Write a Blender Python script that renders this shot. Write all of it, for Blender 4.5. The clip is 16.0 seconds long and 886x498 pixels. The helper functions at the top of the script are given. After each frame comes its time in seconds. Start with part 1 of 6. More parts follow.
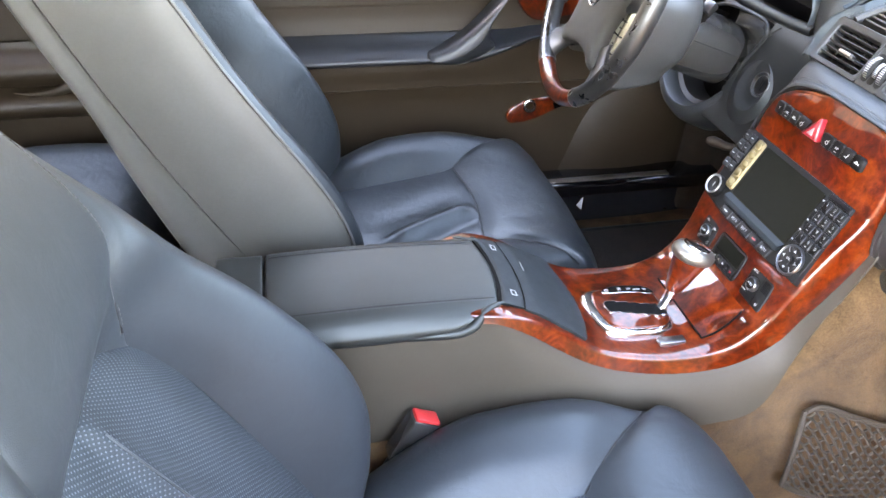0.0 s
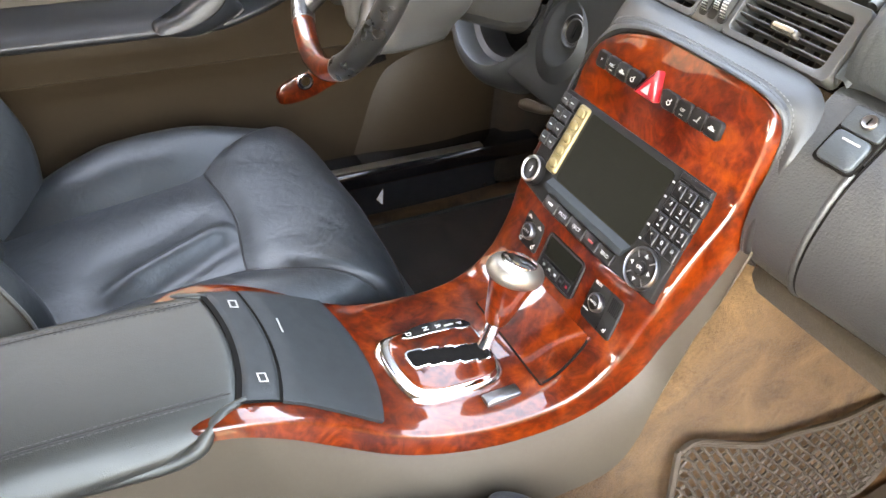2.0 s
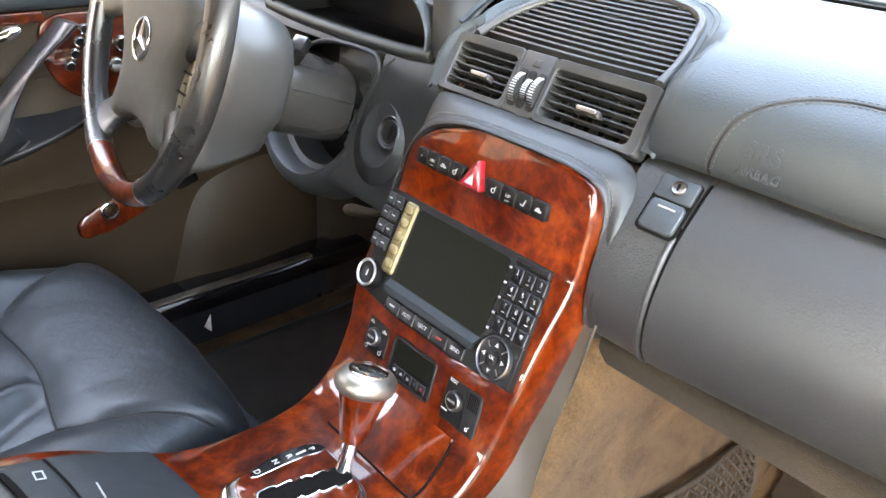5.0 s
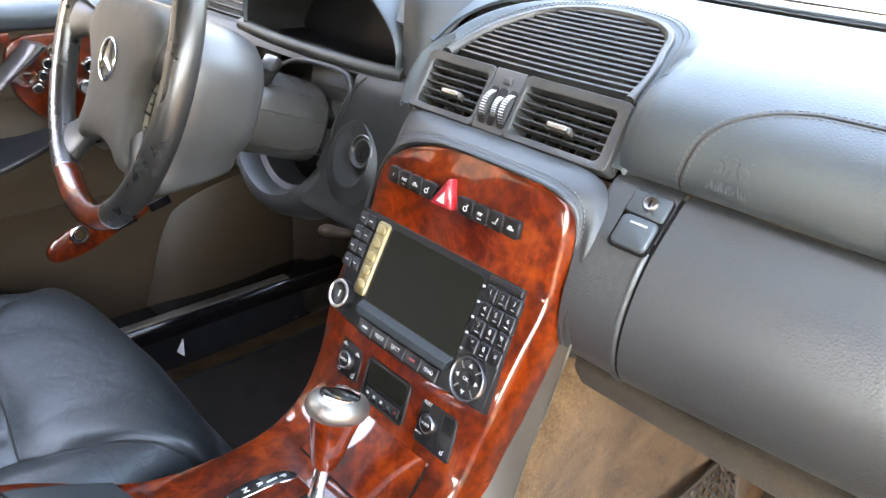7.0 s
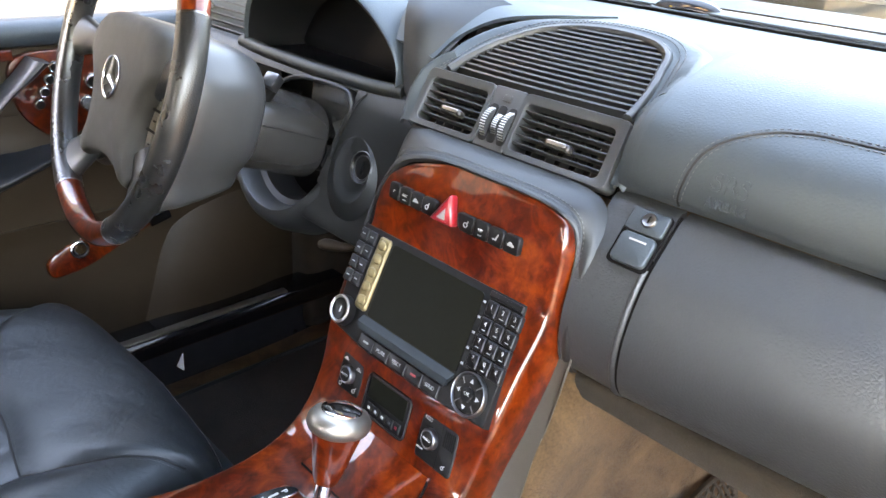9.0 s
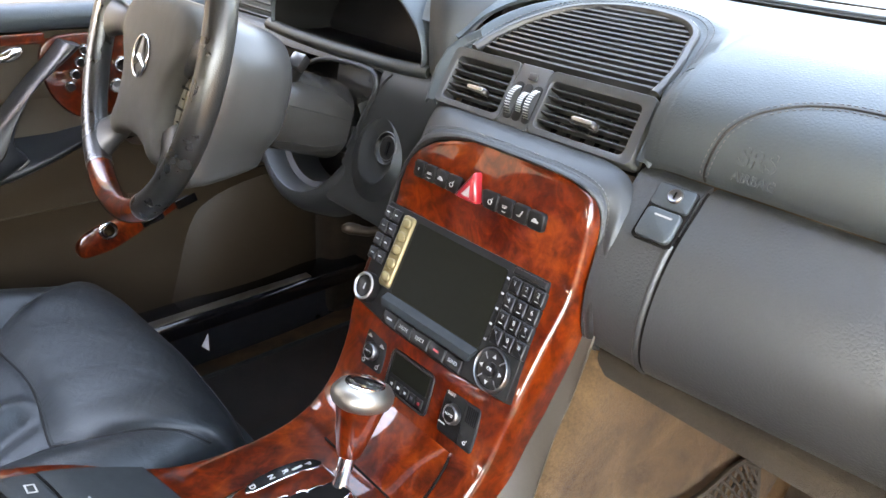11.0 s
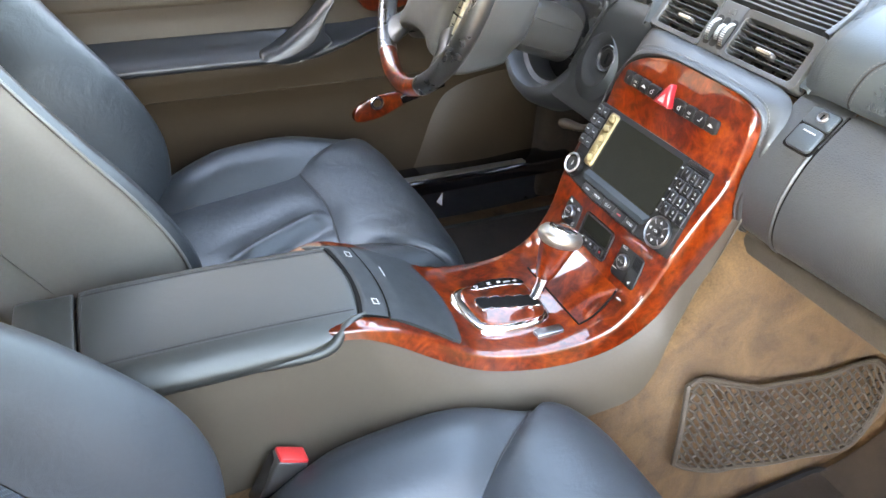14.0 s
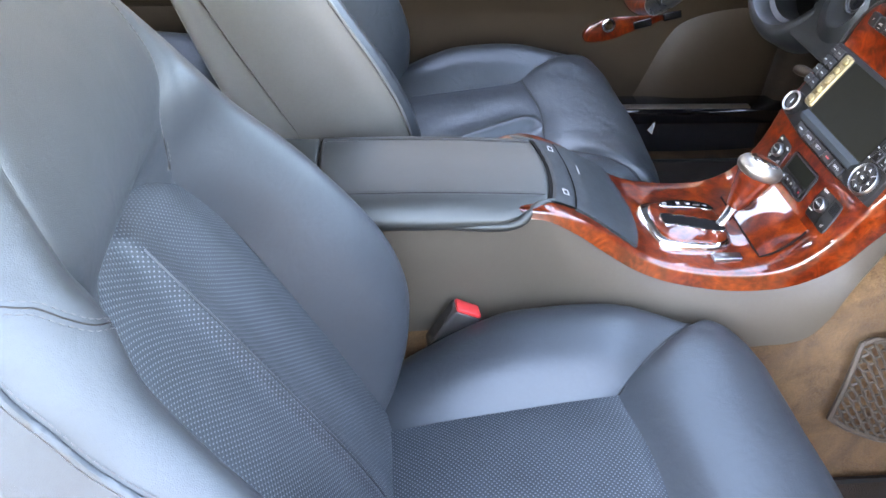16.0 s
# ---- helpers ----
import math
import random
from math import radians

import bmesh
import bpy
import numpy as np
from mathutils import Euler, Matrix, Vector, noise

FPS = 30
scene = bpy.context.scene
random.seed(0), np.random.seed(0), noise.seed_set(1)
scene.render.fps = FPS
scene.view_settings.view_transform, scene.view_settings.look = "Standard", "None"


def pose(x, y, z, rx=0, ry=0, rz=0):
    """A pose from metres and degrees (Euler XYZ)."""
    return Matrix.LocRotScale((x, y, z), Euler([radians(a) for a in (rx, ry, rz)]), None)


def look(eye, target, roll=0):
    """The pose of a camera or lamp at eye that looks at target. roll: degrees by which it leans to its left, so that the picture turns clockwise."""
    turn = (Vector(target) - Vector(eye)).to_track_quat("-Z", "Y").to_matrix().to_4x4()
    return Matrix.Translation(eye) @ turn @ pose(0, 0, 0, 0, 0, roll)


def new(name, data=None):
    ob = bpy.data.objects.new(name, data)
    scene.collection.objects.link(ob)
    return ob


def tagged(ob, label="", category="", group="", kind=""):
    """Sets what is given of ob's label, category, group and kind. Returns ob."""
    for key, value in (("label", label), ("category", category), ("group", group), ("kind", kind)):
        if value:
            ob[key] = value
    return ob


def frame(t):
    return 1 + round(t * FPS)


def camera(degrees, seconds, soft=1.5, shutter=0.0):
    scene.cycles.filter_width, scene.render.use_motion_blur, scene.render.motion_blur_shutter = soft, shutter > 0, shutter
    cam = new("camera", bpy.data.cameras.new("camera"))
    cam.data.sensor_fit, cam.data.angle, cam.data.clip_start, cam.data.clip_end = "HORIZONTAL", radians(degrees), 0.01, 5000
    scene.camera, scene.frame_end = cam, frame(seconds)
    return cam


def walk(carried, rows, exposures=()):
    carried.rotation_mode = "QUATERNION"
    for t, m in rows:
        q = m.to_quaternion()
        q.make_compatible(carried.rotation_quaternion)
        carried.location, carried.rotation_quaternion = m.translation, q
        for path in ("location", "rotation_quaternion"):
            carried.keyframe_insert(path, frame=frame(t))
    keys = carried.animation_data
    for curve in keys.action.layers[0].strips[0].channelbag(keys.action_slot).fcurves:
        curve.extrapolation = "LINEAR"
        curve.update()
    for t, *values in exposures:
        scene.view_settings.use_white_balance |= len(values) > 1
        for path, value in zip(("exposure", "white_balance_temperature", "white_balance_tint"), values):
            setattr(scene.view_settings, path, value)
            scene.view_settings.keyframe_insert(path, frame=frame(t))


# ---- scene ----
cam = camera(62.2, 16.0)
EXPOSURES = [(0.0, 6.18, 10590.0, 24), (1.0, 6.41, 12960.0, 24), (2.0, 6.36, 14700.0, 24), (3.0, 6.33, 13200.0, 24), (3.6, 6.36, 13300.0, 24), (4.5, 5.98, 12700.0, 23), (7.0, 6.03, 11390.0, 22), (7.5, 5.72, 11200.0, 22), (8.0, 5.6, 10900.0, 22), (10.5, 5.6, 11390.0, 22), (12.0, 6.0, 13240.0, 23), (12.7, 6.05, 13500.0, 23), (13.5, 6.08, 12160.0, 20), (14.5, 6.53, 10860.0, 20), (15.0, 6.34, 10300.0, 22), (16.0, 6.23, 9900.0, 24)]
PATH = [
    (0, (-0.224, -0.696, 0.981), (0.159, 0.891, -0.175), 2.5),
    (0.5, (-0.172, -0.596, 0.916), (0.26, 0.972, -0.248), 2.8),
    (1, (-0.106, -0.511, 0.859), (0.445, 0.995, -0.336), 3.1),
    (1.5, (-0.076, -0.468, 0.862), (0.572, 0.986, -0.348), 3.5),
    (2, (-0.05, -0.459, 0.87), (0.716, 0.941, -0.335), 3.7),
    (2.5, (-0.044, -0.437, 0.879), (0.857, 0.92, -0.281), 4.0),
    (3, (-0.043, -0.428, 0.877), (0.964, 0.919, -0.206), 4.0),
    (3.5, (-0.035, -0.428, 0.871), (1.056, 0.9, -0.151), 4.0),
    (4, (-0.037, -0.432, 0.86), (1.115, 0.876, -0.12), 3.8),
    (4.5, (-0.038, -0.434, 0.855), (1.148, 0.862, -0.102), 3.7),
    (7, (-0.025, -0.434, 0.848), (1.233, 0.841, -0.042), 3.5),
    (7.5, (-0.021, -0.439, 0.852), (1.246, 0.838, -0.023), 3.6),
    (8, (-0.023, -0.434, 0.854), (1.25, 0.842, -0.014), 3.6),
    (10.5, (-0.037, -0.437, 0.853), (1.224, 0.859, -0.003), 3.4),
    (11, (-0.038, -0.44, 0.84), (1.189, 0.875, -0.036), 3.3),
    (11.5, (-0.049, -0.442, 0.831), (1.101, 0.896, -0.109), 3.3),
    (12, (-0.045, -0.486, 0.859), (1.054, 0.849, -0.146), 3.4),
    (12.5, (-0.066, -0.523, 0.868), (0.995, 0.801, -0.19), 3.4),
    (13, (-0.117, -0.561, 0.902), (0.88, 0.787, -0.189), 3.2),
    (13.5, (-0.173, -0.6, 0.923), (0.712, 0.816, -0.178), 3.2),
    (14, (-0.184, -0.634, 0.925), (0.535, 0.858, -0.197), 3.0),
    (14.5, (-0.221, -0.687, 0.937), (0.252, 0.888, -0.201), 2.8),
    (15, (-0.225, -0.715, 0.932), (0.052, 0.871, -0.255), 2.8),
    (15.5, (-0.215, -0.727, 0.935), (-0.011, 0.837, -0.294), 2.8),
    (16, (-0.202, -0.737, 0.929), (-0.021, 0.791, -0.349), 2.9),
]
walk(cam, [(t, look(eye, target, roll)) for t, eye, target, roll in PATH], EXPOSURES)

from mathutils.bvhtree import BVHTree

# ---- light and world ----
SUN_EL, SUN_AZ = radians(34), radians(266)
world = bpy.data.worlds.new("sky")
scene.world = world
world.use_nodes = True
wn = world.node_tree
sky = wn.nodes.new("ShaderNodeTexSky")
sky.sky_type = "NISHITA"
sky.sun_disc = False
sky.sun_elevation, sky.sun_rotation = SUN_EL, SUN_AZ
sky.dust_density, sky.ozone_density = 0.3, 2.0
wn.nodes["Background"].inputs["Strength"].default_value = 0.15
wn.links.new(sky.outputs[0], wn.nodes["Background"].inputs["Color"])
sun = new("sun", bpy.data.lights.new("sun", "SUN"))
sun.data.energy, sun.data.angle, sun.data.color = 2.0, radians(4), (1.0, 0.95, 0.87)
sun_dir = Vector((math.cos(SUN_EL) * math.sin(SUN_AZ), math.cos(SUN_EL) * math.cos(SUN_AZ), math.sin(SUN_EL)))
sun.matrix_world = look(sun_dir * 20, (0, 0, 0))


# ---- materials ----
class Nodes:
    """A short way to write node materials."""

    def __init__(self, name):
        self.mat = bpy.data.materials.new(name)
        self.mat.use_nodes = True
        self.tree = self.mat.node_tree
        self.bsdf = self.tree.nodes["Principled BSDF"]

    def add(self, kind, links=None, **values):
        n = self.tree.nodes.new(kind)
        for k, v in values.items():
            setattr(n, k, v)
        for k, v in (links or {}).items():
            self.put(n.inputs[k], v)
        return n

    def put(self, socket, v):
        if isinstance(v, bpy.types.NodeSocket):
            self.tree.links.new(v, socket)
        else:
            socket.default_value = v

    def set(self, **kw):
        for k, v in kw.items():
            self.put(self.bsdf.inputs[k.replace("_", " ")], v)
        return self

    def where(self, uv=False):
        return self.add("ShaderNodeTexCoord").outputs["UV" if uv else "Object"]

    def noise(self, scale, detail=4.0, rough=0.55, at=None, distort=0.0):
        n = self.add("ShaderNodeTexNoise", {"Vector": at or self.where(), "Scale": scale, "Detail": detail, "Roughness": rough, "Distortion": distort})
        return n.outputs["Fac"]

    def ramp(self, fac, *stops):
        n = self.add("ShaderNodeValToRGB", {"Fac": fac})
        e = n.color_ramp.elements
        while len(e) < len(stops):
            e.new(0.5)
        for el, (p, c) in zip(e, stops):
            el.position, el.color = p, (*c, 1) if len(c) == 3 else c
        return n.outputs["Color"]

    def span(self, fac, lo, hi):
        n = self.add("ShaderNodeMapRange", {"Value": fac, "To Min": lo, "To Max": hi})
        return n.outputs["Result"]

    def math(self, op, a, b=0.0):
        return self.add("ShaderNodeMath", {0: a, 1: b}, operation=op).outputs[0]

    def bump(self, height, strength, distance, after=None):
        links = {"Height": height, "Strength": strength, "Distance": distance}
        if after:
            links["Normal"] = after
        return self.add("ShaderNodeBump", links).outputs["Normal"]


def leather(name, dark, light, rough=0.42, grain=900.0, depth=0.0004, wrinkle=0.0, spec=0.5, sky_tint=(1.0, 1.0, 1.0)):
    m = Nodes(name)
    big = m.noise(9, 3)
    fine = m.noise(260, 3)
    col = m.ramp(m.math("ADD", m.math("MULTIPLY", big, 0.7), m.math("MULTIPLY", fine, 0.3)), (0.25, dark), (0.75, light))
    vor = m.add("ShaderNodeTexVoronoi", {"Vector": m.where(), "Scale": grain}, feature="DISTANCE_TO_EDGE").outputs["Distance"]
    n = m.bump(vor, 0.35, depth)
    if wrinkle:
        n = m.bump(m.noise(26, 4, 0.6, distort=0.4), wrinkle, 0.008, n)
    m.set(Base_Color=col, Roughness=m.span(m.noise(35, 4), rough - 0.03, rough + 0.05), Normal=n)
    m.bsdf.inputs["Specular IOR Level"].default_value = spec
    # Colours the reflections, standing in for bluer sky light through the glass.
    m.bsdf.inputs["Specular Tint"].default_value = (*sky_tint, 1)
    return m.mat


def plain(name, colour, rough=0.5, metal=0.0, vary=0.12, bump=0.0, scale=600.0, coat=0.0, spec=0.5):
    m = Nodes(name)
    c0, c1 = ([v * (1 - vary) for v in colour], [min(1, v * (1 + vary)) for v in colour])
    m.set(Base_Color=m.ramp(m.noise(40, 5), (0.3, c0), (0.7, c1)), Roughness=m.span(m.noise(70, 4), rough * (1 - vary), min(1, rough * (1 + vary))), Metallic=metal)
    m.bsdf.inputs["Specular IOR Level"].default_value = spec
    if bump:
        m.set(Normal=m.bump(m.noise(scale, 3), bump, 0.001))
    if coat:
        m.set(Coat_Weight=coat, Coat_Roughness=0.04)
    return m.mat


def burl(name="burl_wood"):
    m = Nodes(name)
    at = m.where()
    flow = m.noise(10, 4, 0.6, at, 1.5)
    eyes = m.add("ShaderNodeTexVoronoi", {"Vector": m.add("ShaderNodeVectorMath", {0: at, 1: m.add("ShaderNodeTexNoise", {"Vector": at, "Scale": 22.0, "Detail": 4.0}).outputs["Color"]}, operation="ADD").outputs[0], "Scale": 7.0}, feature="SMOOTH_F1").outputs["Distance"]
    cloud = m.noise(34, 6, 0.62, at, 2.5)
    fac = m.math("ADD", m.math("MULTIPLY", flow, 0.45), m.math("ADD", m.math("MULTIPLY", cloud, 0.4), m.math("MULTIPLY", eyes, 0.22)))
    col = m.ramp(fac, (0.34, (0.014, 0.0013, 0.0006)), (0.46, (0.049, 0.0046, 0.0010)), (0.57, (0.108, 0.0120, 0.0019)), (0.72, (0.205, 0.034, 0.0042)))
    m.set(Base_Color=col, Roughness=0.3, Coat_Weight=1.0, Coat_Roughness=0.015)
    m.bsdf.inputs["Specular IOR Level"].default_value = 0.12
    m.set(Coat_Normal=m.bump(m.noise(18, 2), 0.04, 0.002))
    return m.mat


def carpet(name, dark, light):
    m = Nodes(name)
    fac = m.math("ADD", m.math("MULTIPLY", m.noise(13, 6, 0.65, distort=0.8), 0.62), m.math("MULTIPLY", m.noise(420, 4), 0.38))
    m.set(Base_Color=m.ramp(fac, (0.35, dark), (0.65, light)), Roughness=0.95, Normal=m.bump(m.noise(900, 4), 0.8, 0.003))
    m.bsdf.inputs["Sheen Weight"].default_value = 0.04
    m.bsdf.inputs["Specular IOR Level"].default_value = 0.15
    return m.mat


def perforated(name, dark, light, pitch):
    """Soft leather with rows of pinholes, in metres of the panel's own run."""
    m = Nodes(name)
    sep = m.add("ShaderNodeSeparateXYZ", {"Vector": m.where(True)})
    u = m.math("MULTIPLY", sep.outputs[0], 2 * math.pi / pitch)
    v = m.math("MULTIPLY", sep.outputs[1], 2 * math.pi / pitch)
    dots = m.math("MULTIPLY", m.math("SINE", u), m.math("SINE", v))
    dot = m.math("GREATER_THAN", dots, 0.62)
    base = m.ramp(m.noise(14, 4), (0.3, dark), (0.7, light))
    mix = m.add("ShaderNodeMix", {"Factor": dot, "A": base, "B": (0.058, 0.068, 0.078, 1)}, data_type="RGBA")
    for k, s in (("Factor", dot),):
        m.tree.links.new(s, mix.inputs[0])
    m.tree.links.new(base, mix.inputs[6])
    mix.inputs[7].default_value = (0.058, 0.068, 0.078, 1)
    m.set(Base_Color=mix.outputs[2], Roughness=0.62, Normal=m.bump(dots, 0.25, 0.0006))
    m.bsdf.inputs["Specular IOR Level"].default_value = 0.4
    # Sky colour put into the reflections here too.
    m.bsdf.inputs["Specular Tint"].default_value = (0.78, 0.93, 1.0, 1)
    return m.mat


LEATHER = leather("black_leather", (0.0066, 0.0084, 0.0098), (0.0104, 0.0132, 0.0152), 0.42, wrinkle=0.25, spec=0.53, sky_tint=(0.82, 0.94, 1.0))
# Same black leather made lighter: the passenger side's stronger light is in its colour.
LIT_LEATHER = leather("lit_black_leather", (0.0124, 0.0157, 0.0188), (0.0190, 0.0238, 0.0282), 0.45, wrinkle=0.14, spec=0.48, sky_tint=(0.80, 0.94, 1.0))
SIDE_LEATHER = leather("grey_leather", (0.046, 0.0455, 0.0408), (0.066, 0.065, 0.058), 0.42)
# Blue of the reflected sky is mixed into this base colour and tint.
DASH = leather("dash_leather", (0.0112, 0.0136, 0.0150), (0.0168, 0.0204, 0.0226), 0.53, 330, 0.0007, wrinkle=0.03, spec=0.85, sky_tint=(0.74, 0.92, 1.0))
LOWER = leather("console_plastic", (0.036, 0.0292, 0.0212), (0.047, 0.039, 0.0288), 0.52, 1100, 0.0003, spec=0.3)
DOOR = leather("door_plastic", (0.0225, 0.0137, 0.0070), (0.0360, 0.0224, 0.0120), 0.5, 900, 0.0004, spec=0.35)
ARM = leather("armrest_leather", (0.0094, 0.0104, 0.0098), (0.0154, 0.0168, 0.0158), 0.42, 700, 0.0006, wrinkle=0.05, spec=0.5, sky_tint=(0.84, 0.96, 0.96))
DOOR_LEATHER = leather("door_leather", (0.0095, 0.0110, 0.0128), (0.0150, 0.0172, 0.0196), 0.36)
# Dash leather again, recoloured for the different light on the glovebox face.
GLOVE = leather("dash_leather_low_light", (0.0128, 0.0134, 0.0136), (0.0190, 0.0198, 0.0200), 0.47, 330, 0.0012, wrinkle=0.03, spec=0.85, sky_tint=(0.84, 0.94, 1.0))
KNEE = leather("lower_dash_plastic", (0.0112, 0.0116, 0.0116), (0.0166, 0.0172, 0.0172), 0.46, 600, 0.0005, spec=0.5, sky_tint=(0.84, 0.94, 1.0))
PAD = plain("rubber_pad", (0.0098, 0.0140, 0.0158), 0.6, bump=0.2, spec=0.3)
WOOD = burl()
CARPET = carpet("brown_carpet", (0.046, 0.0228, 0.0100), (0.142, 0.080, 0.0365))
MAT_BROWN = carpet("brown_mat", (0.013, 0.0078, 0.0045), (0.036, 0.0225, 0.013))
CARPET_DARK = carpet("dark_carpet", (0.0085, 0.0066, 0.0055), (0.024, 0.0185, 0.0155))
FELT = carpet("felt", (0.0168, 0.0119, 0.007), (0.0385, 0.0273, 0.0168))
PERF = perforated("perforated_leather", (0.0070, 0.0100, 0.0130), (0.0118, 0.0164, 0.0208), 0.0050)
BLACK = plain("black_plastic", (0.0042, 0.0042, 0.0046), 0.36, spec=0.3)
SATIN = plain("satin_black", (0.0052, 0.0054, 0.0056), 0.5, bump=0.1, spec=0.22)
GLOSS = plain("gloss_black", (0.004, 0.004, 0.0045), 0.12, vary=0.05)
SCREEN = plain("screen_glass", (0.0060, 0.0062, 0.0044), 0.4, vary=0.05, spec=0.05)
CHROME = plain("chrome", (0.85, 0.86, 0.87), 0.07, 1.0, 0.03)
STEEL = plain("satin_metal", (0.46, 0.44, 0.40), 0.36, 1.0, 0.05)
KNOB_METAL = plain("knob_metal", (0.30, 0.275, 0.24), 0.44, 1.0, 0.06)
SILVER = plain("gold_silver_key", (0.22, 0.165, 0.082), 0.4, 0.7, 0.05)
GUNMETAL = plain("dark_metal", (0.20, 0.20, 0.20), 0.3, 1.0, 0.05)
OLIVE = plain("dull_switch", (0.24, 0.21, 0.15), 0.36, 0.5, 0.1)
VENT = plain("vent_plastic", (0.029, 0.0315, 0.0325), 0.42)
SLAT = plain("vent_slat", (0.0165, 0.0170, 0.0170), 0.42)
# Near-black for shade painted into openings; also for joints and dark print.
HOLE = plain("shade_and_joint_black", (0.003, 0.003, 0.003), 0.9, spec=0.1)
RED = plain("red_button", (0.26, 0.0078, 0.013), 0.3, coat=0.5)
BUCKLE_RED = plain("buckle_red", (0.465, 0.0225, 0.0225), 0.4)
WHITE = plain("white_print", (0.27, 0.27, 0.255), 0.6)
THREAD = plain("grey_thread", (0.080, 0.083, 0.085), 0.8)
DARK_THREAD = plain("dark_thread", (0.032, 0.034, 0.037), 0.7)
CORD = plain("net_cord", (0.040, 0.029, 0.0195), 0.7, bump=0.4, scale=1500)
HUB = plain("hub_plastic", (0.036, 0.0325, 0.0272), 0.6, bump=0.15, spec=0.28)
COLUMN = plain("column_plastic", (0.0238, 0.0231, 0.0217), 0.25, vary=0.03)
BACKSHELL = plain("wheel_back_plastic", (0.032, 0.0318, 0.0305), 0.36, vary=0.08, bump=0.1)
DIAL = plain("cluster_black", (0.003, 0.003, 0.0035), 0.3, spec=0.06)
AMBER = plain("amber_lens", (0.55, 0.30, 0.04), 0.2)
RIM = leather("rim_leather", (0.009, 0.009, 0.0086), (0.016, 0.0156, 0.0148), 0.27, 420, 0.0007, spec=0.7)
SPOKE = leather("spoke_leather", (0.011, 0.0112, 0.0116), (0.018, 0.0182, 0.0186), 0.36, 1000, 0.0003, spec=0.45)
HEADLINER = plain("headliner", (0.14, 0.135, 0.125), 0.9, bump=0.3)
PAINT = plain("body_paint", (0.02, 0.02, 0.022), 0.25)
glass_n = Nodes("window_glass")
pane = glass_n.add("ShaderNodeMixShader", {0: glass_n.math("MULTIPLY", glass_n.add("ShaderNodeFresnel", {"IOR": 1.45}).outputs[0], 0.9)})
glass_n.tree.links.new(glass_n.add("ShaderNodeBsdfTransparent", {"Color": (0.88, 0.95, 0.94, 1)}).outputs[0], pane.inputs[1])
glass_n.tree.links.new(glass_n.add("ShaderNodeBsdfGlossy", {"Roughness": 0.01}).outputs[0], pane.inputs[2])
glass_n.tree.links.new(pane.outputs[0], glass_n.tree.nodes["Material Output"].inputs["Surface"])
GLASS = glass_n.mat
ground_n = Nodes("dry_ground")
ground_n.set(Base_Color=ground_n.ramp(ground_n.noise(1.5, 6), (0.3, (0.15, 0.122, 0.088)), (0.7, (0.22, 0.182, 0.13))), Roughness=0.95, Normal=ground_n.bump(ground_n.noise(40, 5), 0.5, 0.02))
GROUND = ground_n.mat
# Kept dark so the added left wall reflects little into the cabin.
BLOCKER_DARK = plain("dark_light_blocker", (0.115, 0.10, 0.082), 0.9, bump=0.4, scale=60)
# Surface of the added wall on the right.
BLOCKER_PALE = plain("pale_light_blocker", (0.22, 0.19, 0.15), 0.9, bump=0.4, scale=60)


# ---- shaping helpers ----
def curve(pts, n, closed=False):
    """n points of a smooth line through pts (Catmull-Rom)."""
    p = np.array(pts, float)
    k = len(p)
    if k == 2 and not closed:
        return np.linspace(p[0], p[1], n)
    if closed:
        q = np.vstack([p[-1], p, p[0], p[1]])
        t = np.linspace(0, k, n, endpoint=False)
    else:
        q = np.vstack([2 * p[0] - p[1], p, 2 * p[-1] - p[-2]])
        t = np.linspace(0, k - 1, n)
    i = np.minimum(t.astype(int), k - 1 if closed else k - 2)
    f = (t - i)[:, None]
    a, b, c, d = q[i], q[i + 1], q[i + 2], q[i + 3]
    return 0.5 * (2 * b + (c - a) * f + (2 * a - 5 * b + 4 * c - d) * f**2 + (3 * b - a - 3 * c + d) * f**3)


def surface(ctrl, nu, nv):
    """A smooth net of nv x nu points through a grid of control points (rows x columns)."""
    rows = np.array([curve(r, nu) for r in ctrl])
    return np.stack([curve(rows[:, j], nv) for j in range(rows.shape[1])], axis=1)


def net_mesh(P, wrap=False, flip=False):
    """A bmesh of a net of points, with UVs in metres along the net."""
    P = np.asarray(P, float)
    nv, nu = P.shape[:2]
    bm = bmesh.new()
    uv = bm.loops.layers.uv.new("UVMap")
    vs = [[bm.verts.new(p) for p in row] for row in P]
    lu = np.r_[0, np.cumsum(np.linalg.norm(np.diff(P[nv // 2], axis=0), axis=1))]
    lv = np.r_[0, np.cumsum(np.linalg.norm(np.diff(P[:, nu // 2], axis=0), axis=1))]
    for i in range(nv - 1):
        for j in range(nu if wrap else nu - 1):
            k = (j + 1) % nu
            quad = [(i, j), (i, k), (i + 1, k), (i + 1, j)]
            if flip:
                quad.reverse()
            try:
                f = bm.faces.new([vs[a][b] for a, b in quad])
            except ValueError:
                continue
            for loop, (a, b) in zip(f.loops, quad):
                loop[uv].uv = (lu[b], lv[a])
    return bm


def thick(bm, d):
    """Gives an open sheet a back, d behind it, and closes its rim."""
    bmesh.ops.recalc_face_normals(bm, faces=bm.faces[:])
    bm.normal_update()
    front = bm.faces[:]
    back = {v: bm.verts.new(v.co - v.normal * d) for v in bm.verts[:]}
    rim = [(e.verts[0], e.verts[1]) for e in bm.edges if len(e.link_faces) == 1]
    for f in front:
        bm.faces.new([back[v] for v in reversed(f.verts)])
    for a, b in rim:
        bm.faces.new((a, b, back[b], back[a]))
    return bm


